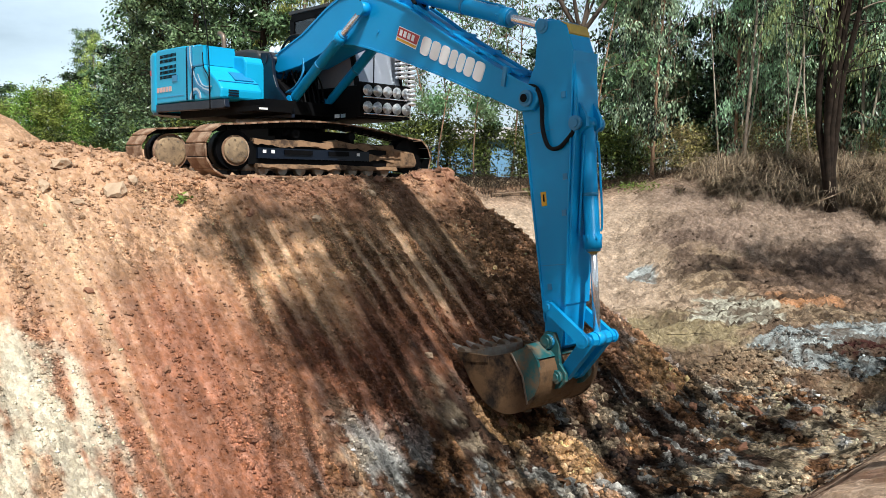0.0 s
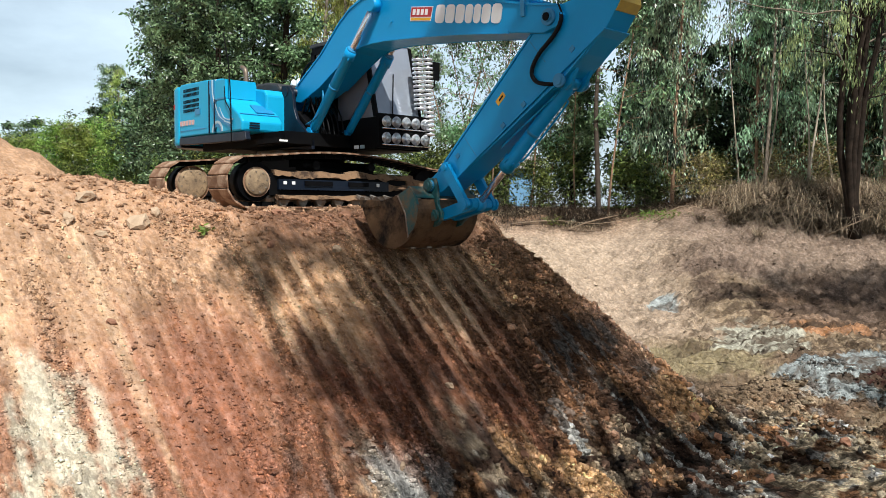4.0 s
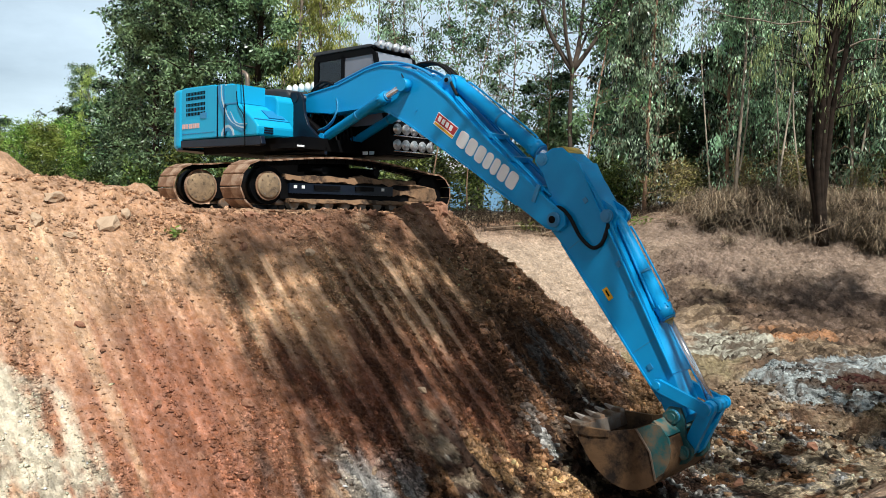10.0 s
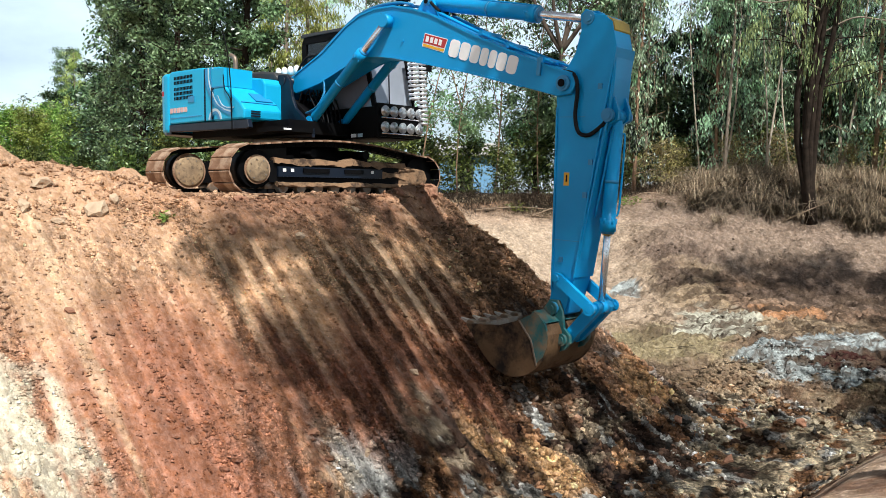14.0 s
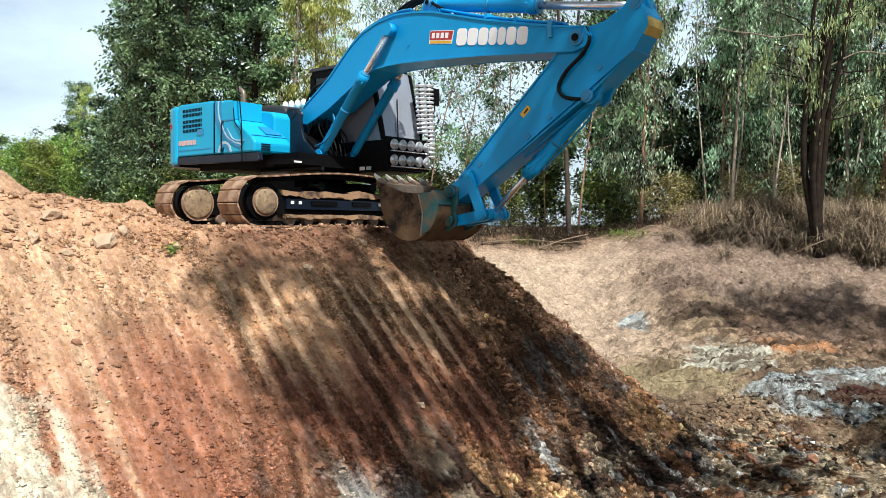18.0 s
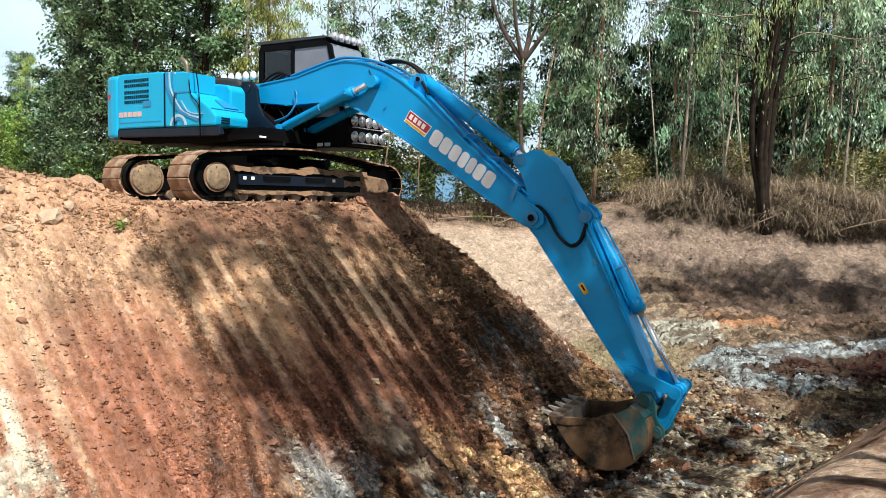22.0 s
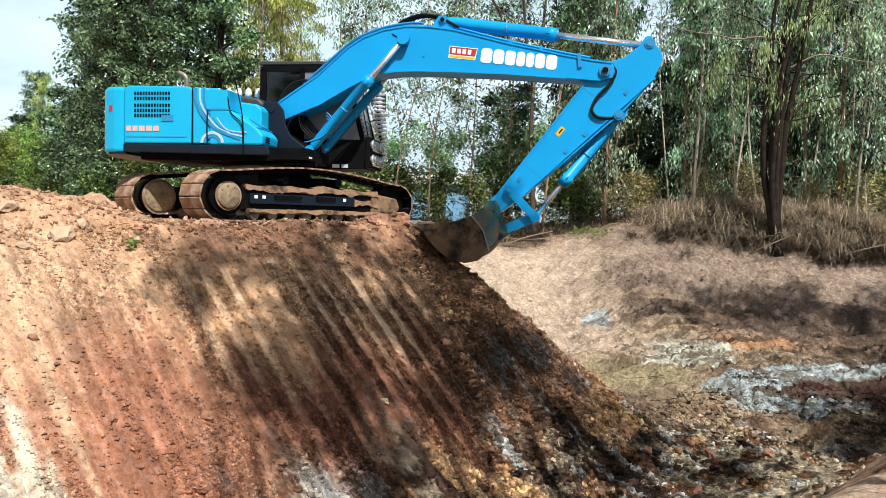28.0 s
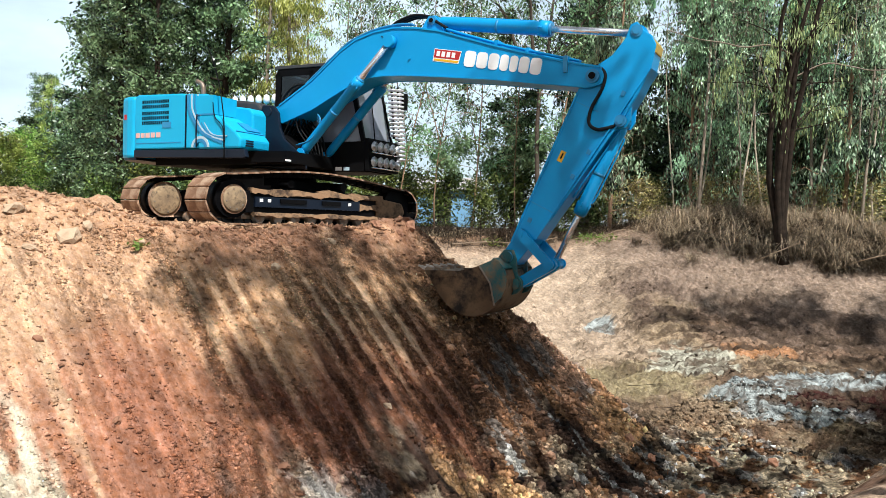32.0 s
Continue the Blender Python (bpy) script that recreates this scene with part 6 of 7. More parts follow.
def build_tree(name, label, h, r0, spread, low, branches, twigs, leaves, leaf, width, droop, mat, bark, seed, forks=1, lean=0.04, top=1.0, bend=0.12, puff=0.13, strand=0.9, group=""):
    """A tree with a bent tapered trunk, limbs, and a crown of hanging twigs with leaves."""
    R = random.Random(seed)
    global rng
    rng = np.random.default_rng(seed)
    tree = tagged(new(name), label, "tree", group)
    bm = bmesh.new()
    pts = []
    for f in range(forks):
        ang = R.uniform(0, 6.28)
        off = 0.0 if f == 0 else 1.0
        trunk = []
        for i in range(9):
            t = i / 8
            sp = off * (0.12 + 0.22 * t * h * 0.35) * min(1, t * 4 + 0.1)
            trunk.append(Vector((math.cos(ang) * sp + lean * h * t * R.uniform(0.6, 1.2) * 0.5 + 0.05 * h * math.sin(t * 5 + seed) * bend, math.sin(ang) * sp + 0.05 * h * math.cos(t * 4 + seed * 2) * bend, -0.25 + t * h * top * (1 if f == 0 else R.uniform(0.75, 0.95)))))
        rr = r0 * (1 if f == 0 else 0.75)
        add_tube(bm, trunk, [rr * (1.25 - 0.35 * min(1, i) if i == 0 else (1 - 0.86 * i / 8)) for i in range(9)], 8)
        for b in range(branches // forks):
            q = low + (1 - low) * (b + R.random()) / max(1, branches // forks)
            q = min(q, 0.97)
            k = int(q * 8)
            p = trunk[k].lerp(trunk[min(k + 1, 8)], q * 8 - k)
            az = b * 2.4 + R.uniform(-0.5, 0.5)
            ln = spread * (1.05 - 0.62 * abs(q - low - 0.2)) * R.uniform(0.55, 1.1)
            el = R.uniform(0.15, 0.95)
            c1 = p + Vector((math.cos(az) * math.cos(el), math.sin(az) * math.cos(el), math.sin(el))) * ln * 0.5
            c2 = c1 + Vector((math.cos(az + R.uniform(-0.5, 0.5)), math.sin(az + R.uniform(-0.5, 0.5)), R.uniform(-0.2, 0.6))) * ln * 0.5
            add_tube(bm, [p, c1, c2], [max(0.012, rr * 0.32 * (1.1 - q)), max(0.009, rr * 0.2 * (1.1 - q)), 0.006], 5, False)
            for w in range(twigs):
                s = R.uniform(0.25, 1.0)
                a = (p.lerp(c1, s * 2) if s < 0.5 else c1.lerp(c2, s * 2 - 1))
                out = Vector((R.gauss(0, 1), R.gauss(0, 1), R.uniform(-0.4, 0.5))).normalized() * strand * R.uniform(0.5, 1.1)
                end = a + out * 0.5 + Vector((0, 0, -droop * strand * R.uniform(0.4, 1.0)))
                pts.append((np.array(a), np.array(a + out * 0.5), np.array(end)))
                if w % 2 == 0:
                    add_tube(bm, [a, a + out * 0.5, end], [0.007, 0.005, 0.003], 3, False)
    part("trunk", bm, bark, tree)
    tri = np.array(pts)
    wt = rng.lognormal(0, 1.5, len(tri))
    idx = rng.choice(len(tri), leaves, p=wt / wt.sum())
    u = rng.random(leaves)[:, None]
    a, b, c = tri[idx, 0], tri[idx, 1], tri[idx, 2]
    P_ = (1 - u) ** 2 * a + 2 * u * (1 - u) * b + u ** 2 * c + rng.normal(size=(leaves, 3)) * puff * np.array([1, 1, 0.8])
    P_[:, 2] = np.maximum(P_[:, 2], 0.15)
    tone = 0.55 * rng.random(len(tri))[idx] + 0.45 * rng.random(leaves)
    # tones pulled apart, so shaded gaps and lit leaves lie in the colour
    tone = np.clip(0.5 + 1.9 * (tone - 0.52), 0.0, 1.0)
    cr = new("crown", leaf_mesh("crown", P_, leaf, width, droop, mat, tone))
    cr.parent = tree
    return tree


def stand(tree, x, y, turn_=0.0, first=False, size=1.0):
    m = pose(x, y, float(ground_base(x, y)), 0, 0, turn_) @ Matrix.Diagonal((size, size, size, 1))
    if first:
        tree.matrix_basis = m
        return tree
    return copy_thing(tree, m)


def plant(tree, places):
    for i, (x, y) in enumerate(places):
        stand(tree, x, y, (i * 137.5) % 360, i == 0, 1.0 if i == 0 else 0.78 + 0.42 * ((i * 0.618) % 1.0))


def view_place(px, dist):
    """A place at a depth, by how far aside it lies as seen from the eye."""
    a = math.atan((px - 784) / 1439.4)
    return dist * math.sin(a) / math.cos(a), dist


def build_forked():
    """A slender brown trunk that parts into spreading limbs with an open crown of small leaves."""
    global rng
    rng = np.random.default_rng(83)
    R = random.Random(83)
    tree = tagged(new("forked_tree"), "slender tree with a brown trunk parting into spreading limbs", "tree")
    bm = bmesh.new()
    trunk = [Vector((0.10, 0, -0.25)), Vector((0.02, 0, 1.5)), Vector((-0.05, 0.05, 3.2)), Vector((0.0, 0.05, 4.6))]
    add_tube(bm, curve_points(trunk, 4), [0.085 - 0.03 * i / 13 for i in range(13)], 9)
    tips = []
    for dx, dy, h, r0 in ((-1.5, 0.3, 7.6, 0.085), (-0.6, -0.3, 8.8, 0.075), (0.5, 0.4, 8.4, 0.08), (1.7, -0.2, 7.2, 0.08), (0.9, 0.6, 6.0, 0.05)):
        limb = curve_points([trunk[-1], Vector((dx * 0.45, dy * 0.5, 5.7)), Vector((dx * 0.75, dy, (5.0 + h) / 2 + 0.6)), Vector((dx * 1.1, dy * 1.2, h))], 4)
        add_tube(bm, limb, [r0 * (1 - 0.75 * i / (len(limb) - 1)) for i in range(len(limb))], 7)
        for k in range(16):
            a = limb[R.randrange(4, len(limb))]
            b = a + Vector((R.gauss(0, 0.55), R.gauss(0, 0.5), R.uniform(0.1, 0.9)))
            c_ = b + Vector((R.gauss(0, 0.35), R.gauss(0, 0.35), R.uniform(-0.5, 0.25)))
            add_tube(bm, [a, b, c_], [0.016, 0.010, 0.004], 4, False)
            tips.append((np.array(a), np.array(b), np.array(c_)))
    part("trunk", bm, BARK_FORK, tree)
    tri = np.array(tips)
    n = 3600
    idx = rng.choice(len(tri), n)
    u = (0.35 + 0.65 * rng.random(n))[:, None]
    p = (1 - u) ** 2 * tri[idx, 0] + 2 * u * (1 - u) * tri[idx, 1] + u ** 2 * tri[idx, 2] + rng.normal(size=(n, 3)) * 0.15
    cr = new("crown", leaf_mesh("crown", p, 0.15, 0.05, 0.5, LEAF_DARK, np.clip(0.5 + 1.8 * (rng.random(n) - 0.55), 0, 1)))
    cr.parent = tree
    return tree


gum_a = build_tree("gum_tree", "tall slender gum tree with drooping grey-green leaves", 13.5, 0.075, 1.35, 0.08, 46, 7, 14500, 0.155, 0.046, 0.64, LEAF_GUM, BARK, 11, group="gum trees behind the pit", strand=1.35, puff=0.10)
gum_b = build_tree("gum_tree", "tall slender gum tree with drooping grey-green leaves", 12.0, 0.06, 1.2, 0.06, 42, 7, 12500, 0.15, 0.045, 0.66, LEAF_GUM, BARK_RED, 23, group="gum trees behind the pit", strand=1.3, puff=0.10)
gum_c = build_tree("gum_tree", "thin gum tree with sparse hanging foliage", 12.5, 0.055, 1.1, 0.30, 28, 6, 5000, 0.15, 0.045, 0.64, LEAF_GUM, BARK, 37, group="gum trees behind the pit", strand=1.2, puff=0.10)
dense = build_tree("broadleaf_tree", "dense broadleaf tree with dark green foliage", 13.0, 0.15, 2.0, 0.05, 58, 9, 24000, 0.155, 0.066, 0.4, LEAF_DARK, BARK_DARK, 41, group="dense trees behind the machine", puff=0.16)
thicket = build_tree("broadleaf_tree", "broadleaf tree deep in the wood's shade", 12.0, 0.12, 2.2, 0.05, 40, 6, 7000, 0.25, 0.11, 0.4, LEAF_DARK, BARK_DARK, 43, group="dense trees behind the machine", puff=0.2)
pale = build_tree("pale_tree", "tall tree with yellow-green hanging foliage", 12.5, 0.13, 1.8, 0.10, 44, 7, 12000, 0.19, 0.05, 0.68, LEAF_PALE, BARK, 53, group="pale trees behind the machine", strand=1.2)
sapling = build_tree("sapling", "thin bare-stemmed sapling with sparse leaves", 10.5, 0.028, 1.1, 0.22, 26, 5, 2300, 0.16, 0.055, 0.45, LEAF_DARK, BARK_RED, 61, group="saplings at the wood's edge", puff=0.18, strand=0.7, lean=0.09, bend=0.8)
pole = build_tree("young_gum_tree", "slim young gum tree with a pale bare stem", 9.5, 0.030, 0.8, 0.55, 16, 5, 900, 0.14, 0.045, 0.6, LEAF_GUM, BARK_PALE, 63, group="young gum trees at the wood's edge", strand=0.9, lean=0.10, bend=0.5)
mango = build_tree("round_tree", "low rounded tree with dark green leaves", 5.2, 0.10, 1.9, 0.15, 40, 8, 11000, 0.17, 0.07, 0.3, LEAF_DARK, BARK_DARK, 67, group="round trees")
shrub = build_tree("leafy_shrub", "tall light green shrub at the edge of the clearing", 4.6, 0.06, 1.6, 0.10, 34, 7, 7500, 0.17, 0.065, 0.3, LEAF_LIGHT, BARK_GREY, 69, group="light shrubs beside the heaps", puff=0.2)
bush = build_tree("bush", "leafy green bush among dry grass", 2.1, 0.03, 1.0, 0.05, 26, 6, 2600, 0.15, 0.055, 0.3, LEAF_BUSH, BARK_DARK, 71, group="bushes at the wood's edge", puff=0.18, strand=0.5)
forked = build_forked()
stems = build_tree("many_stemmed_tree", "old tree with a clump of dark bare stems", 12.5, 0.15, 2.4, 0.34, 36, 7, 4600, 0.17, 0.032, 0.78, LEAF_OLIVE, BARK_DARK, 97, forks=5, lean=0.075, bend=0.5, strand=1.5)

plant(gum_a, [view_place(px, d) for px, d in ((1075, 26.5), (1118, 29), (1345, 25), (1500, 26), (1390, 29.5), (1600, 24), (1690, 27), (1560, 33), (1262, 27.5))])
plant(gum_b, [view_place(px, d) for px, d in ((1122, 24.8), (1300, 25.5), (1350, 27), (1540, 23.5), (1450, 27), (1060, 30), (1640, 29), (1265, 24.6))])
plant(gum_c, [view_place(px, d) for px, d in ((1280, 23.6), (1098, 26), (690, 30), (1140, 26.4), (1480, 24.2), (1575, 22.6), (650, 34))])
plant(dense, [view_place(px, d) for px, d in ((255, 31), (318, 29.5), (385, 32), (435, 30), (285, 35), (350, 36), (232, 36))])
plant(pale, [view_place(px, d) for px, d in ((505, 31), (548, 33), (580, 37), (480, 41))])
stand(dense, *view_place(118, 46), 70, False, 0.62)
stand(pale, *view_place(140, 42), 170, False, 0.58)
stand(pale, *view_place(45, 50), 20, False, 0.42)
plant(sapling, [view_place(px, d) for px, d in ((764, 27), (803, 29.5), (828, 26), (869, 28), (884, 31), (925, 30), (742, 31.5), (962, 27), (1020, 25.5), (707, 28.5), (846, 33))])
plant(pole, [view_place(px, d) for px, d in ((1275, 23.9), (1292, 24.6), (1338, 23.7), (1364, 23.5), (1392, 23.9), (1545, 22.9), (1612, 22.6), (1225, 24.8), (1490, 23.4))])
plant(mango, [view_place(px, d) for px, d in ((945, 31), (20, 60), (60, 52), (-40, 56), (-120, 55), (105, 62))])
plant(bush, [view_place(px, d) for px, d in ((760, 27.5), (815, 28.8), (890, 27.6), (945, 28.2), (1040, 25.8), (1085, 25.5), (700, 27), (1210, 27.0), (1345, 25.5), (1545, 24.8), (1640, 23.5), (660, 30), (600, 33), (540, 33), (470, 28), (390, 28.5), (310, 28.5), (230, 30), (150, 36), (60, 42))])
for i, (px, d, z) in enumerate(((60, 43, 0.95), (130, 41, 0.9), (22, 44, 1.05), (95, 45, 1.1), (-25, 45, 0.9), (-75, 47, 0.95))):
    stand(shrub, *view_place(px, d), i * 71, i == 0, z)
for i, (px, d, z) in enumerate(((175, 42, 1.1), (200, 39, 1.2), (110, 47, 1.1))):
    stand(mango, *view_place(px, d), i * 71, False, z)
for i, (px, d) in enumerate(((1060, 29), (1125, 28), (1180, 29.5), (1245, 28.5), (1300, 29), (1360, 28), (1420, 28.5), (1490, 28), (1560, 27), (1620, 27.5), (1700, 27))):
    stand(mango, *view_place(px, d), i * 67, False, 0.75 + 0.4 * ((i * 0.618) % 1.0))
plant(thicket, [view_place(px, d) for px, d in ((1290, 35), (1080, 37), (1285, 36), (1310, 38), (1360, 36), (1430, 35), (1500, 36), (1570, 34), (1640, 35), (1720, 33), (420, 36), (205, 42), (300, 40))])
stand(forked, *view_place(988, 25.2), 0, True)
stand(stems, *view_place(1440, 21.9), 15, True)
# bare pale branches that reach out of the dark stems
for line in ([(9.95, 21.9, 5.0), (9.2, 21.7, 5.2), (8.5, 21.6, 5.1), (7.9, 21.6, 5.2), (7.2, 21.5, 5.25), (6.4, 21.5, 5.45)], [(10.0, 21.9, 4.4), (10.7, 21.7, 4.75), (11.3, 21.6, 4.7), (12.0, 21.6, 4.6), (12.7, 21.5, 4.7)], [(9.9, 21.9, 3.2), (9.4, 21.6, 3.7), (9.0, 21.5, 4.4), (8.8, 21.4, 4.9)]):
    back = stems.matrix_basis.inverted()
    pts = curve_points([back @ Vector(p) for p in line], 5)
    part("bare_branch", tube(pts, [0.022 * (1 - 0.75 * i / len(pts)) + 0.004 for i in range(len(pts))], 6), BARK, stems, "pale bare branch")

# trees behind the camera's side, whose crowns shade the bank and the basin
def shade_tree_for(tree, x, y, i, size=1.0, first=False, crown=15.2):
    """Stand a tree so that its crown's shade falls on (x, y)."""
    k = (crown * size - float(ground_base(x, y)) - 1.4) / sun_dir.z
    stand(tree, x + sun_dir.x * k, y + sun_dir.y * k, i * 77, first, size)


full = build_tree("shade_tree", "tall tree on the near bank with a dense high crown", 16.0, 0.10, 0.95, 0.925, 22, 6, 1350, 0.135, 0.075, 0.3, LEAF_DARK, BARK_DARK, 101, group="trees on the near bank", puff=0.27, strand=0.5)
for i, (r, s) in enumerate(((4.12, -3.05), (3.75, -1.75), (4.55, -2.05), (3.0, -1.05), (4.6, -0.55), (3.75, -0.35), (4.5, 0.85), (2.95, 1.75), (4.0, 1.95))):
    shade_tree_for(full, *to_xy(r, s), i, 1.0, i == 0)
light = build_tree("shade_tree", "tall thin tree on the near bank with a light leafy tuft", 16.0, 0.08, 0.7, 0.935, 14, 6, 230, 0.21, 0.11, 0.3, LEAF_DARK, BARK_DARK, 107, group="trees on the near bank", puff=0.22, strand=0.5)
for i, (r, s) in enumerate(((2.90, -3.25), (2.62, -2.75), (2.45, -0.6), (2.7, 0.35), (3.3, 0.6), (5.4, 1.5), (6.2, 1.5), (3.2, 2.5), (4.9, 2.4), (6.9, 0.6), (6.8, 2.4), (7.4, 3.2), (6.0, 2.9), (5.15, -1.9), (5.5, -2.35))):
    shade_tree_for(light, *to_xy(r, s), i, 1.0, i == 0)
airy = build_tree("shade_tree", "tall tree on the near bank with an airy high crown", 16.0, 0.10, 1.7, 0.84, 30, 7, 1700, 0.24, 0.14, 0.35, LEAF_DARK, BARK_DARK, 103, group="trees on the near bank", puff=0.3, strand=0.8)
for i, (x, y) in enumerate(((11.2, 17.2), (13.2, 16.8), (7.2, 12.8), (9.6, 13.6))):
    shade_tree_for(airy, x, y, i + 3, 1.0, i == 0)
for i, (x, y) in enumerate(((7.5, 20.6), (9.0, 20.3), (10.3, 20.5), (11.6, 20.0), (13.0, 19.9), (8.2, 20.0), (9.7, 19.9), (12.3, 20.4), (6.7, 20.2), (10.9, 19.7))):
    shade_tree_for(light, x, y, i + 5)


# unseen trees added round the clearing, behind and beside the camera, to dim skylight
for i in range(14):
    a = radians(70 + i * 16.5)
    d = 17.0 + 5.0 * ((i * 0.618) % 1.0)
    if abs(math.degrees(a) - SUN_AZ) < 24:
        d += 12
    stand(thicket if i % 2 else dense, d * math.sin(a), d * math.cos(a), i * 50, False, 0.9 + 0.25 * ((i * 0.382) % 1.0))


# dry grass in tufts along the foot of the wood
def make_straw(name, label, places, blades, length, seed, mat):
    """Tussocks whose blades rise a little and hang over all round."""
    g = np.random.default_rng(seed)
    spots_ = np.repeat(np.array(places), blades, 0)
    n = len(spots_)
    big = np.repeat(g.uniform(0.55, 1.25, len(places)), blades)
    px = spots_[:, 0] + g.normal(size=n) * spots_[:, 2]
    py = spots_[:, 1] + g.normal(size=n) * spots_[:, 2] * 0.7
    pz = ground_base(px, py)
    a = g.uniform(0, 6.28, n)
    ln = length * big * g.uniform(0.35, 1.15, n)
    rise = ln * g.uniform(0.08, 0.48, n)
    dx, dy = np.cos(a), np.sin(a)
    wd = g.uniform(0.003, 0.0095, n)
    tip = g.uniform(-0.6, 0.5, n)
    rows_ = []
    for t, h in ((0.0, -0.03), (0.3, 0.75), (0.65, 0.95), (1.0, tip)):
        q = wd * (1 - 0.7 * t)
        cx, cy, cz = px + dx * ln * t, py + dy * ln * t, pz + rise * h
        rows_ += [np.stack([cx - dy * q, cy + dx * q, cz], -1), np.stack([cx + dy * q, cy - dx * q, cz], -1)]
    v = np.stack(rows_, 1).reshape(-1, 3)
    f = (np.array([(0, 1, 3, 2), (2, 3, 5, 4), (4, 5, 7, 6)])[None] + 8 * np.arange(n)[:, None, None]).reshape(-1, 4)
    me = bpy.data.meshes.new(name)
    me.vertices.add(len(v))
    me.vertices.foreach_set("co", v.ravel())
    me.loops.add(f.size)
    me.loops.foreach_set("vertex_index", f.ravel())
    me.polygons.add(len(f))
    me.polygons.foreach_set("loop_start", np.arange(0, f.size, 4))
    me.polygons.foreach_set("loop_total", np.full(len(f), 4))
    me.update()
    me.validate()
    me.materials.append(mat)
    return tagged(new(name, me), label, "grass", kind="stuff")


# straw coloured near-black, standing in for the deep shade at the brush foot
STRAW_DARK = leaf_material("straw_shade_dark", (0.006, 0.004, 0.003), (0.085, 0.060, 0.035), 0.03, False)
g0 = np.random.default_rng(5)
spots = []
for k in range(180):
    bx, by, bh, bw = BRUSH[g0.integers(1, len(BRUSH))]
    spots.append((bx + g0.normal() * 0.75, by - 0.15 + g0.normal() * 0.50, 0.10))
make_straw("dry_grass", "tangled dry straw-coloured grass and brush", spots, 84, 0.80, 3, STRAW)
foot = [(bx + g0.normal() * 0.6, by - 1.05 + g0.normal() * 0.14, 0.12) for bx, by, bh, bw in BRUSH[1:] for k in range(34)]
make_straw("dead_grass", "matted dead grass hanging over the bank's foot, coloured dark as shade", foot, 80, 0.48, 6, STRAW_DARK)
spots = []
for k in range(60):
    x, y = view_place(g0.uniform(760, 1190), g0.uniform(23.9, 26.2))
    spots.append((x, y, 0.3))
make_straw("dry_grass", "low dead grass under the trees", spots[::2], 50, 0.42, 4, STRAW)
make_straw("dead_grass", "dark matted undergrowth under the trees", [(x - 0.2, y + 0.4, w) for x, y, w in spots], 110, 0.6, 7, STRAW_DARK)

dry = build_tree("dry_shrub", "dry shrub with yellowed leaves at the wood's edge", 1.5, 0.02, 0.7, 0.05, 22, 6, 2000, 0.095, 0.026, 0.2, LEAF_DRY, BARK, 119, group="dry shrubs at the wood's edge", puff=0.16, strand=0.45)
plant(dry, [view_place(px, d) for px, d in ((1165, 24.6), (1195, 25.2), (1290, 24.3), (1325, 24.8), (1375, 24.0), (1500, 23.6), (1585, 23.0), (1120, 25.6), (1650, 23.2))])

# ---- loose stones, sticks and small things ----
STONE = material("pale_stone", (0.40, 0.27, 0.17), 0.9, second=(0.54, 0.42, 0.30), scale=7, dirt=(0.30, 0.17, 0.09), dirt_scale=5, dirt_from=0.52, grain=0.01, grain_scale=30)
STONE_RED = material("red_clod", (0.24, 0.11, 0.065), 0.95, second=(0.34, 0.18, 0.11), scale=8, grain=0.012, grain_scale=30)
WOOD_DEAD = material("dead_wood", (0.34, 0.26, 0.18), 0.85, second=(0.22, 0.15, 0.10), scale=9, grain=0.006, grain_scale=40)
WALL_BLUE = material("shed_wall_blue", (0.12, 0.30, 0.50), 0.6, second=(0.2, 0.38, 0.55), scale=2)
ROOF_GREY = material("shed_roof_grey", (0.42, 0.42, 0.42), 0.5, second=(0.32, 0.3, 0.28), scale=2)
LEAF_WEED = leaf_material("weed_green", (0.10, 0.16, 0.03), (0.20, 0.26, 0.05))


def stone_mesh(size, flat, seed):
    bm = bmesh.new()
    bmesh.ops.create_icosphere(bm, subdivisions=2, radius=1.0)
    off = Vector((seed * 3.7, seed * 1.3, seed * 2.1))
    for v in bm.verts:
        d = v.co.normalized()
        k = 0.72 + 0.55 * noise.noise(d * 1.3 + off) + 0.22 * noise.noise(d * 3.1 + off)
        v.co = Vector((d.x * size * 1.25, d.y * size * 0.85, d.z * size * flat)) * k
    return bm


def make_stone(r, s, size, flat, seed, mat, label, name="stone", sink=0.25):
    x, y = to_xy(r, s)
    z = float(ground_height(np.array([x]), np.array([y]))[0])
    bm = stone_mesh(size, flat, seed)
    low = min(v.co.z for v in bm.verts)
    ob = part(name, bm, mat)
    n_ = Vector((ACROSS[0] * 0.64, ACROSS[1] * 0.64, 0.77)) if r > 2.0 else Vector((0, 0, 1))
    ob.matrix_basis = Matrix.Translation((x, y, z)) @ Vector((0, 0, 1)).rotation_difference(n_).to_matrix().to_4x4() @ pose(0, 0, -low * (1 - sink) * 0.5, 0, 0, seed * 77)
    return tagged(ob, label, "stone", "stones on the bank")


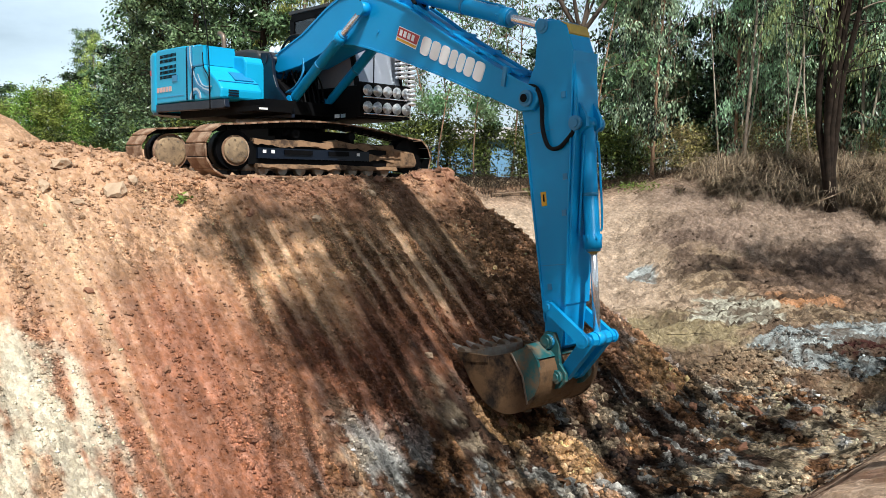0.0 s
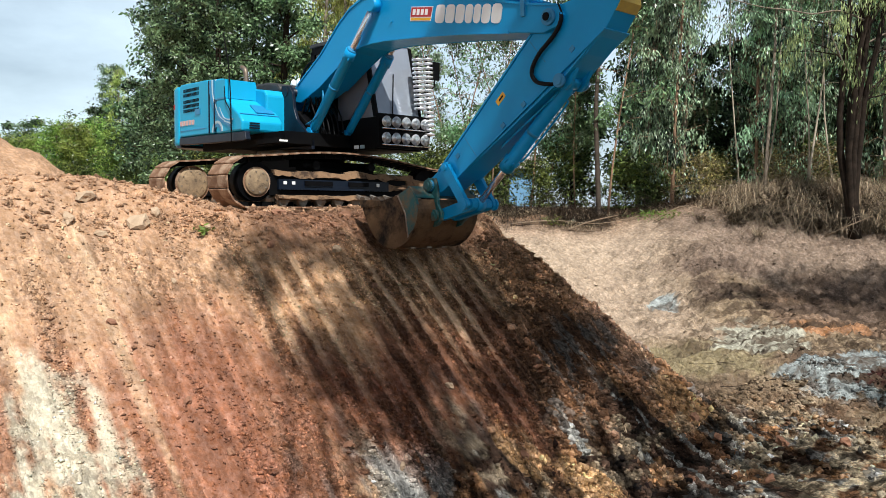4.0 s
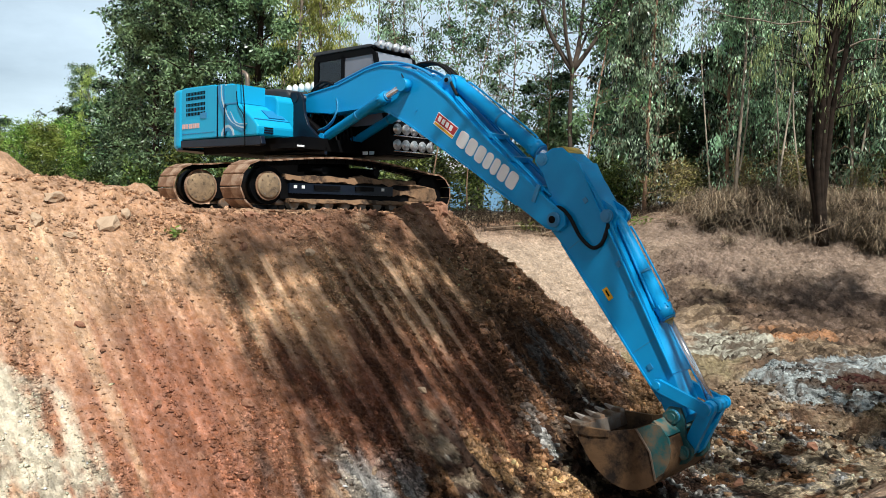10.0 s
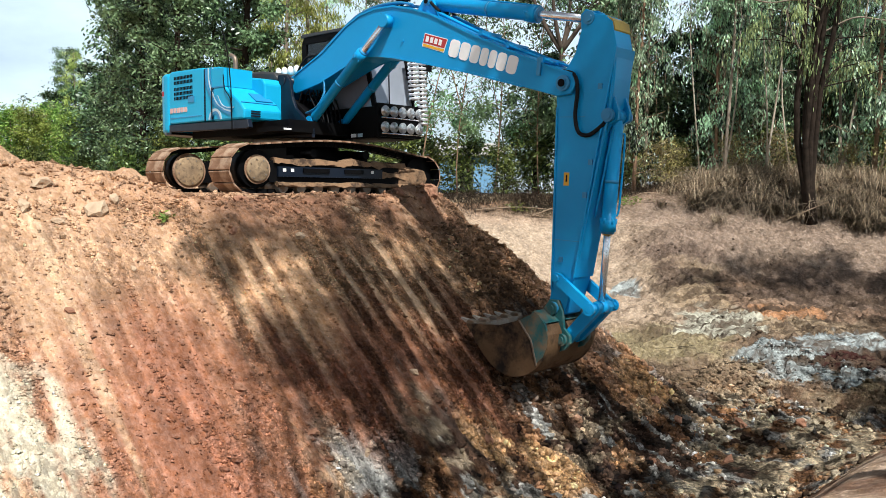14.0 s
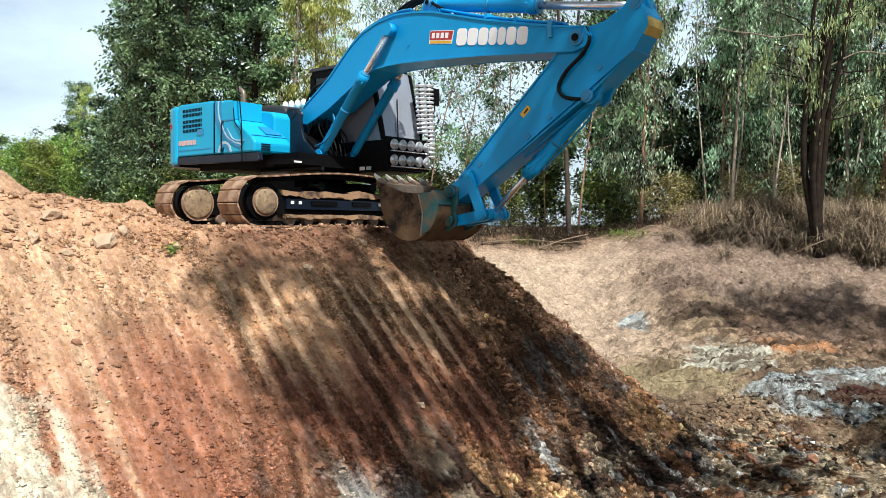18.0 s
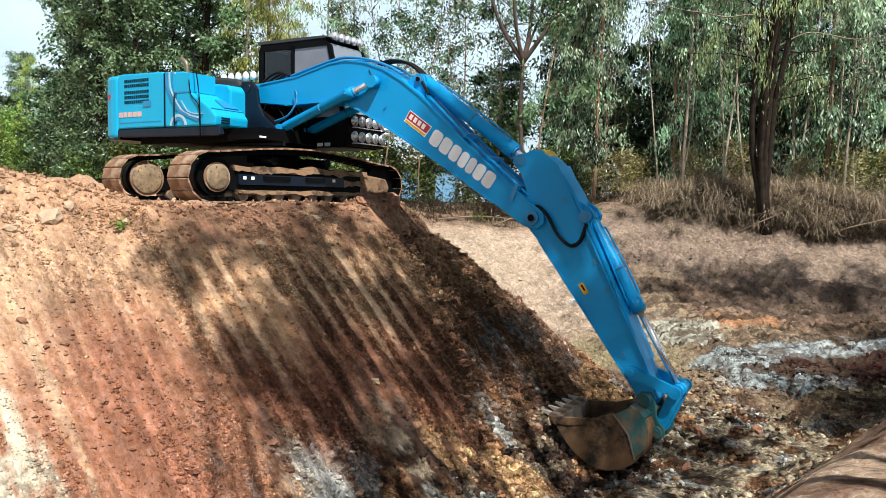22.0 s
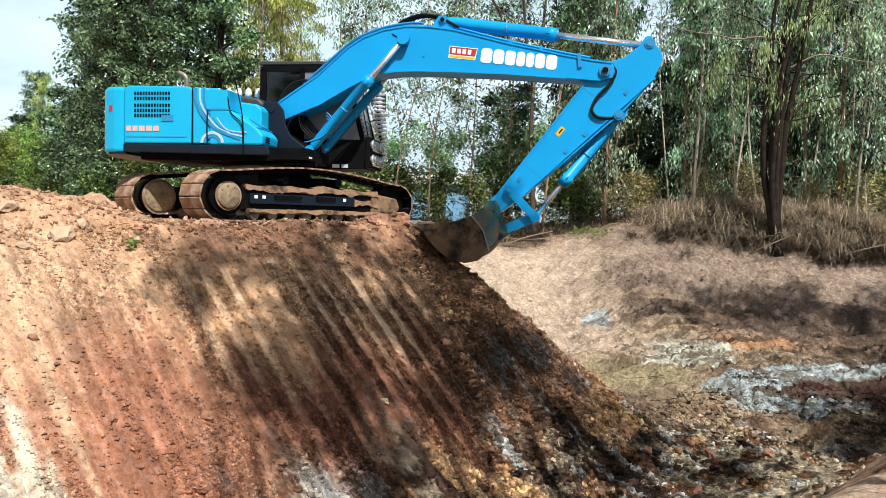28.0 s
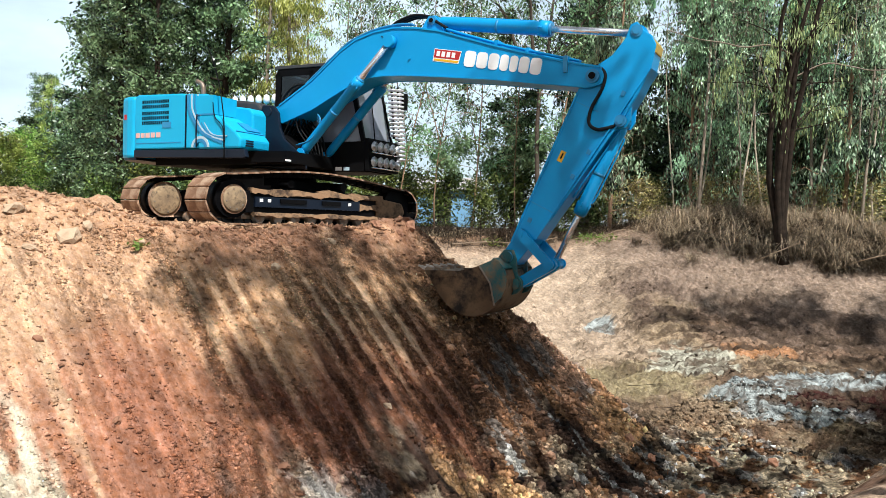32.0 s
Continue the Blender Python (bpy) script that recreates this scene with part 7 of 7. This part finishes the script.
make_stone(2.26, -4.51, 0.17, 0.55, 1, STONE, "large pale stone half sunk in the bank's crest")
for i, (r, s, sz) in enumerate(((2.27, -0.51, 0.085), (2.67, -1.82, 0.09), (2.25, -5.33, 0.12), (2.43, -4.99, 0.08), (2.35, -3.63, 0.07), (4.71, -1.48, 0.07), (5.38, -2.79, 0.06), (2.1, -4.2, 0.10), (1.9, -5.0, 0.14), (3.02, -4.39, 0.05))):
    make_stone(r, s, sz, 0.7, i + 2, STONE, "pale stone lying in the loose earth")
for i, (r, s, sz) in enumerate(((2.63, -2.85, 0.08), (4.51, -3.88, 0.08), (4.40, -4.86, 0.06), (4.94, -4.65, 0.05), (5.09, -3.32, 0.07), (5.61, -1.01, 0.08), (3.55, -5.31, 0.06), (3.28, -1.61, 0.06), (2.0, -1.2, 0.11), (1.95, -0.1, 0.12), (2.05, 0.6, 0.10), (1.9, -2.3, 0.11), (2.2, 1.0, 0.09), (2.3, -1.6, 0.08), (2.1, 1.35, 0.13), (1.85, 1.5, 0.16), (6.2, 2.6, 0.09), (6.8, 3.4, 0.12), (7.2, 2.2, 0.10), (6.6, 1.2, 0.09), (7.5, 3.9, 0.13), (5.8, 2.6, 0.10))):
    make_stone(r, s, sz, 0.75, i + 20, STONE_RED, "red-brown clod of clay on the bank", "clod")


def make_stick(pts, r, mat, label, name="stick"):
    out = []
    for x, y, dz in pts:
        out.append((x, y, float(ground_height(np.array([x]), np.array([y]))[0]) + dz))
    c = curve_points(out, 6)
    ob = part(name, tube(c, [r * (1 - 0.5 * i / len(c)) for i in range(len(c))], 6), mat)
    return tagged(ob, label, "stick")


make_stick(((0.9, 24.2, 0.08), (2.2, 24.3, 0.12), (3.6, 24.2, 0.10), (4.9, 24.1, 0.06)), 0.022, WOOD_DEAD, "long pale fallen branch at the wood's edge")
make_stick(((5.0, 23.6, 0.05), (5.8, 23.3, 0.35), (6.7, 23.0, 0.10)), 0.02, WOOD_DEAD, "pale dead branch leaning in the grass")
make_stick(((2.6, 24.0, 0.0), (3.2, 23.8, 0.4), (4.0, 23.7, 0.55)), 0.025, WOOD_DEAD, "dry broken branch by the tree")
make_stick(((3.4, 16.9, 0.02), (4.2, 16.3, 0.03), (5.0, 16.0, 0.02)), 0.008, BARK_DARK, "dark root lying across the basin", "root")
make_stick(((3.7, 15.3, 0.02), (4.6, 15.0, 0.04), (5.6, 15.2, 0.02), (6.2, 14.8, 0.02)), 0.009, BARK_DARK, "dark root lying across the basin", "root")
make_stick(((9.2, 22.2, 0.0), (9.6, 21.8, 0.5), (10.2, 21.6, 0.9)), 0.018, WOOD_DEAD, "thin dead twig sticking out of the brush")
make_stick(((11.5, 21.9, 0.0), (12.0, 21.4, 0.6), (12.9, 21.3, 0.8)), 0.02, WOOD_DEAD, "bare arching twig over the grass")


TWIG = material("grey_twig", (0.16, 0.12, 0.085), 0.85, second=(0.30, 0.24, 0.17), scale=9)


# bare twigs that arch through the brush under the dark stems
def make_brush(name, label, n, seed, x0, x1, y0, y1, mat):
    g = random.Random(seed)
    bm = bmesh.new()
    for k in range(n):
        x, y = g.uniform(x0, x1), g.uniform(y0, y1)
        z = float(ground_base(x, y))
        a = g.uniform(0, 6.28)
        ln, h = g.uniform(0.4, 1.3), g.uniform(0.15, 0.75)
        c = curve_points([(x, y, z - 0.05), (x + math.cos(a) * ln * 0.4, y + math.sin(a) * ln * 0.3, z + h), (x + math.cos(a) * ln, y + math.sin(a) * ln * 0.6, z + h * g.uniform(0.1, 1.0))], 4)
        add_tube(bm, c, [0.007, 0.0066, 0.006, 0.0056, 0.005, 0.0046, 0.004, 0.0036, 0.003], 4, False)
    return tagged(part(name, bm, mat), label, "brushwood", kind="stuff")


make_brush("brushwood", "tangle of dry grey twigs at the wood's edge", 420, 8, 7.2, 14.5, 22.0, 24.2, TWIG)
make_brush("brushwood", "dark dead twigs under the trees", 200, 9, -0.5, 6.5, 24.2, 26.4, BARK_DARK)


def make_weed(r, s, n, size, label):
    x, y = to_xy(r, s)
    z = float(ground_height(np.array([x]), np.array([y]))[0])
    global rng
    rng = np.random.default_rng(int(abs(s) * 100))
    p = rng.normal(size=(n, 3)) * np.array([size, size, 0.3 * size]) + np.array([0, 0, 0.06])
    ob = new("weed", leaf_mesh("weed", p, 0.10, 0.03, -0.3, LEAF_WEED))
    ob.location = (x, y, z)
    tagged(ob, label, "plant", kind="stuff")


make_weed(2.42, -3.75, 45, 0.065, "small green weed growing on the crest")
for x, y in ((4.9, 24.0), (5.4, 23.6), (2.2, 24.4)):
    r, s = to_rs(x, y)
    make_weed(float(r), float(s), 160, 0.22, "clump of green grass at the wood's edge")


# a shed beyond the trees
def make_shed():
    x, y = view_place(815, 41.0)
    shed = tagged(new("shed"), "small blue shed with a grey sheet roof, beyond the trees", "shed")
    shed.matrix_basis = pose(x, y, float(ground_base(x, y)), 0, 0, 8)
    part("wall", box(-1.6, 1.6, -1.2, 1.2, -0.2, 1.9, 0.01), WALL_BLUE, shed)
    part("roof", prism([(-1.5, 1.9), (1.5, 1.9), (1.5, 2.0), (0.0, 2.6), (-1.5, 2.0)], -1.9, 1.9, 0.01, "x"), ROOF_GREY, shed, "grey sheet metal roof")
    part("door", box(-0.4, 0.4, -1.23, -1.19, 0.0, 1.7), GREY, shed)
    part("fence_panel", box(-4.6, -1.8, -1.3, -1.25, 0.0, 1.5), WALL_BLUE, shed)


make_shed()

# ---- what moves ----
def at_time(table, t):
    """Smooth value of a half-second table at t."""
    i = min(int(t * 2), 63)
    f = t * 2 - i
    a, b, c, d = table[max(i - 1, 0)], table[i], table[i + 1], table[min(i + 2, 64)]
    return 0.5 * (2 * b + (c - a) * f + (2 * a - 5 * b + 4 * c - d) * f * f + (3 * b - a - 3 * c + d) * f ** 3)


def turn(base, u, v, ang, y=0.0):
    """A pose in the boom's upright plane: at (u, y, v), its x raised by ang degrees."""
    return base @ pose(u, y, v, 0, -ang, 0)


def polar(p, r, ang):
    return p[0] + r * math.cos(radians(ang)), p[1] + r * math.sin(radians(ang))


def local(p, ang, uv):
    c, s = math.cos(radians(ang)), math.sin(radians(ang))
    return p[0] + uv[0] * c - uv[1] * s, p[1] + uv[0] * s + uv[1] * c


def angle(p, q):
    return math.degrees(math.atan2(q[1] - p[1], q[0] - p[0]))


def joint_poses(t):
    U = pose(0, 0, 0, 0, 0, at_time(SWING, t))
    be, al, bk = at_time(BOOM, t), at_time(ARM, t), at_time(BUCKET, t)
    foot = (PIN_X, PIN_Z)
    elbow = polar(foot, BOOM_L, be)
    wrist = polar(elbow, ARM_L, al)
    guide = local(elbow, al, GUIDE_PIN)
    ear = polar(wrist, EAR_R, bk + EAR_A)
    # where guide link and bucket link meet
    dx, dz = ear[0] - guide[0], ear[1] - guide[1]
    d = math.hypot(dx, dz)
    dd = min(d, GUIDE_L + LINK_L - 0.001)
    h = math.acos(max(-1.0, min(1.0, (GUIDE_L ** 2 + dd ** 2 - LINK_L ** 2) / (2 * GUIDE_L * dd))))
    knee = polar(guide, GUIDE_L, math.degrees(math.atan2(dz, dx) + h))
    out = {upper: U, boom: turn(U, *foot, be), arm: turn(U, *elbow, al), bucket: turn(U, *wrist, bk)}
    out[guide_links] = turn(U, *guide, angle(guide, knee))
    out[bucket_link] = turn(U, *knee, angle(knee, ear))
    rod_pin = local(foot, be, BOOM_ROD_PIN)
    for k, y in enumerate((-0.36, 0.36)):
        a = angle(BOOM_CYL_FOOT, rod_pin)
        out[boom_barrels[k]] = turn(U, *BOOM_CYL_FOOT, a, y)
        out[boom_rods[k]] = turn(U, *rod_pin, a, y)
    base = local(foot, be, (3.08, 1.20))
    end = local(elbow, al, ARM_ROD_PIN)
    out[arm_barrel] = turn(U, *base, angle(base, end))
    out[arm_rod] = turn(U, *end, angle(base, end))
    base = local(elbow, al, BUCKET_CYL_PIN)
    out[bucket_barrel] = turn(U, *base, angle(base, knee))
    out[bucket_rod] = turn(U, *knee, angle(base, knee))
    return out


def motions():
    steps = [k * 0.25 for k in range(129)]
    rows = {}
    for t in steps:
        for ob, m in joint_poses(t).items():
            rows.setdefault(ob, []).append((t, m))
    for ob, r in rows.items():
        walk(ob, r)
    drive = [0.0] + [5.5 + 0.25 * k for k in range(12)] + [32.0]
    walk(excavator, [(t, pose(BASE[0] + ALONG[0] * at_time(DRIVE, t), BASE[1] + ALONG[1] * at_time(DRIVE, t), 0, 0, 0, HEADING)) for t in drive])
    for ob, i, y in shoes:
        r = []
        for t in drive:
            px, pz, a = track_loop(i / SHOE_PITCH_N + at_time(DRIVE, t) / BELT_RUN[-1])
            r.append((t, pose(px, y, pz, 0, a, 0)))
        walk(ob, r)


motions()
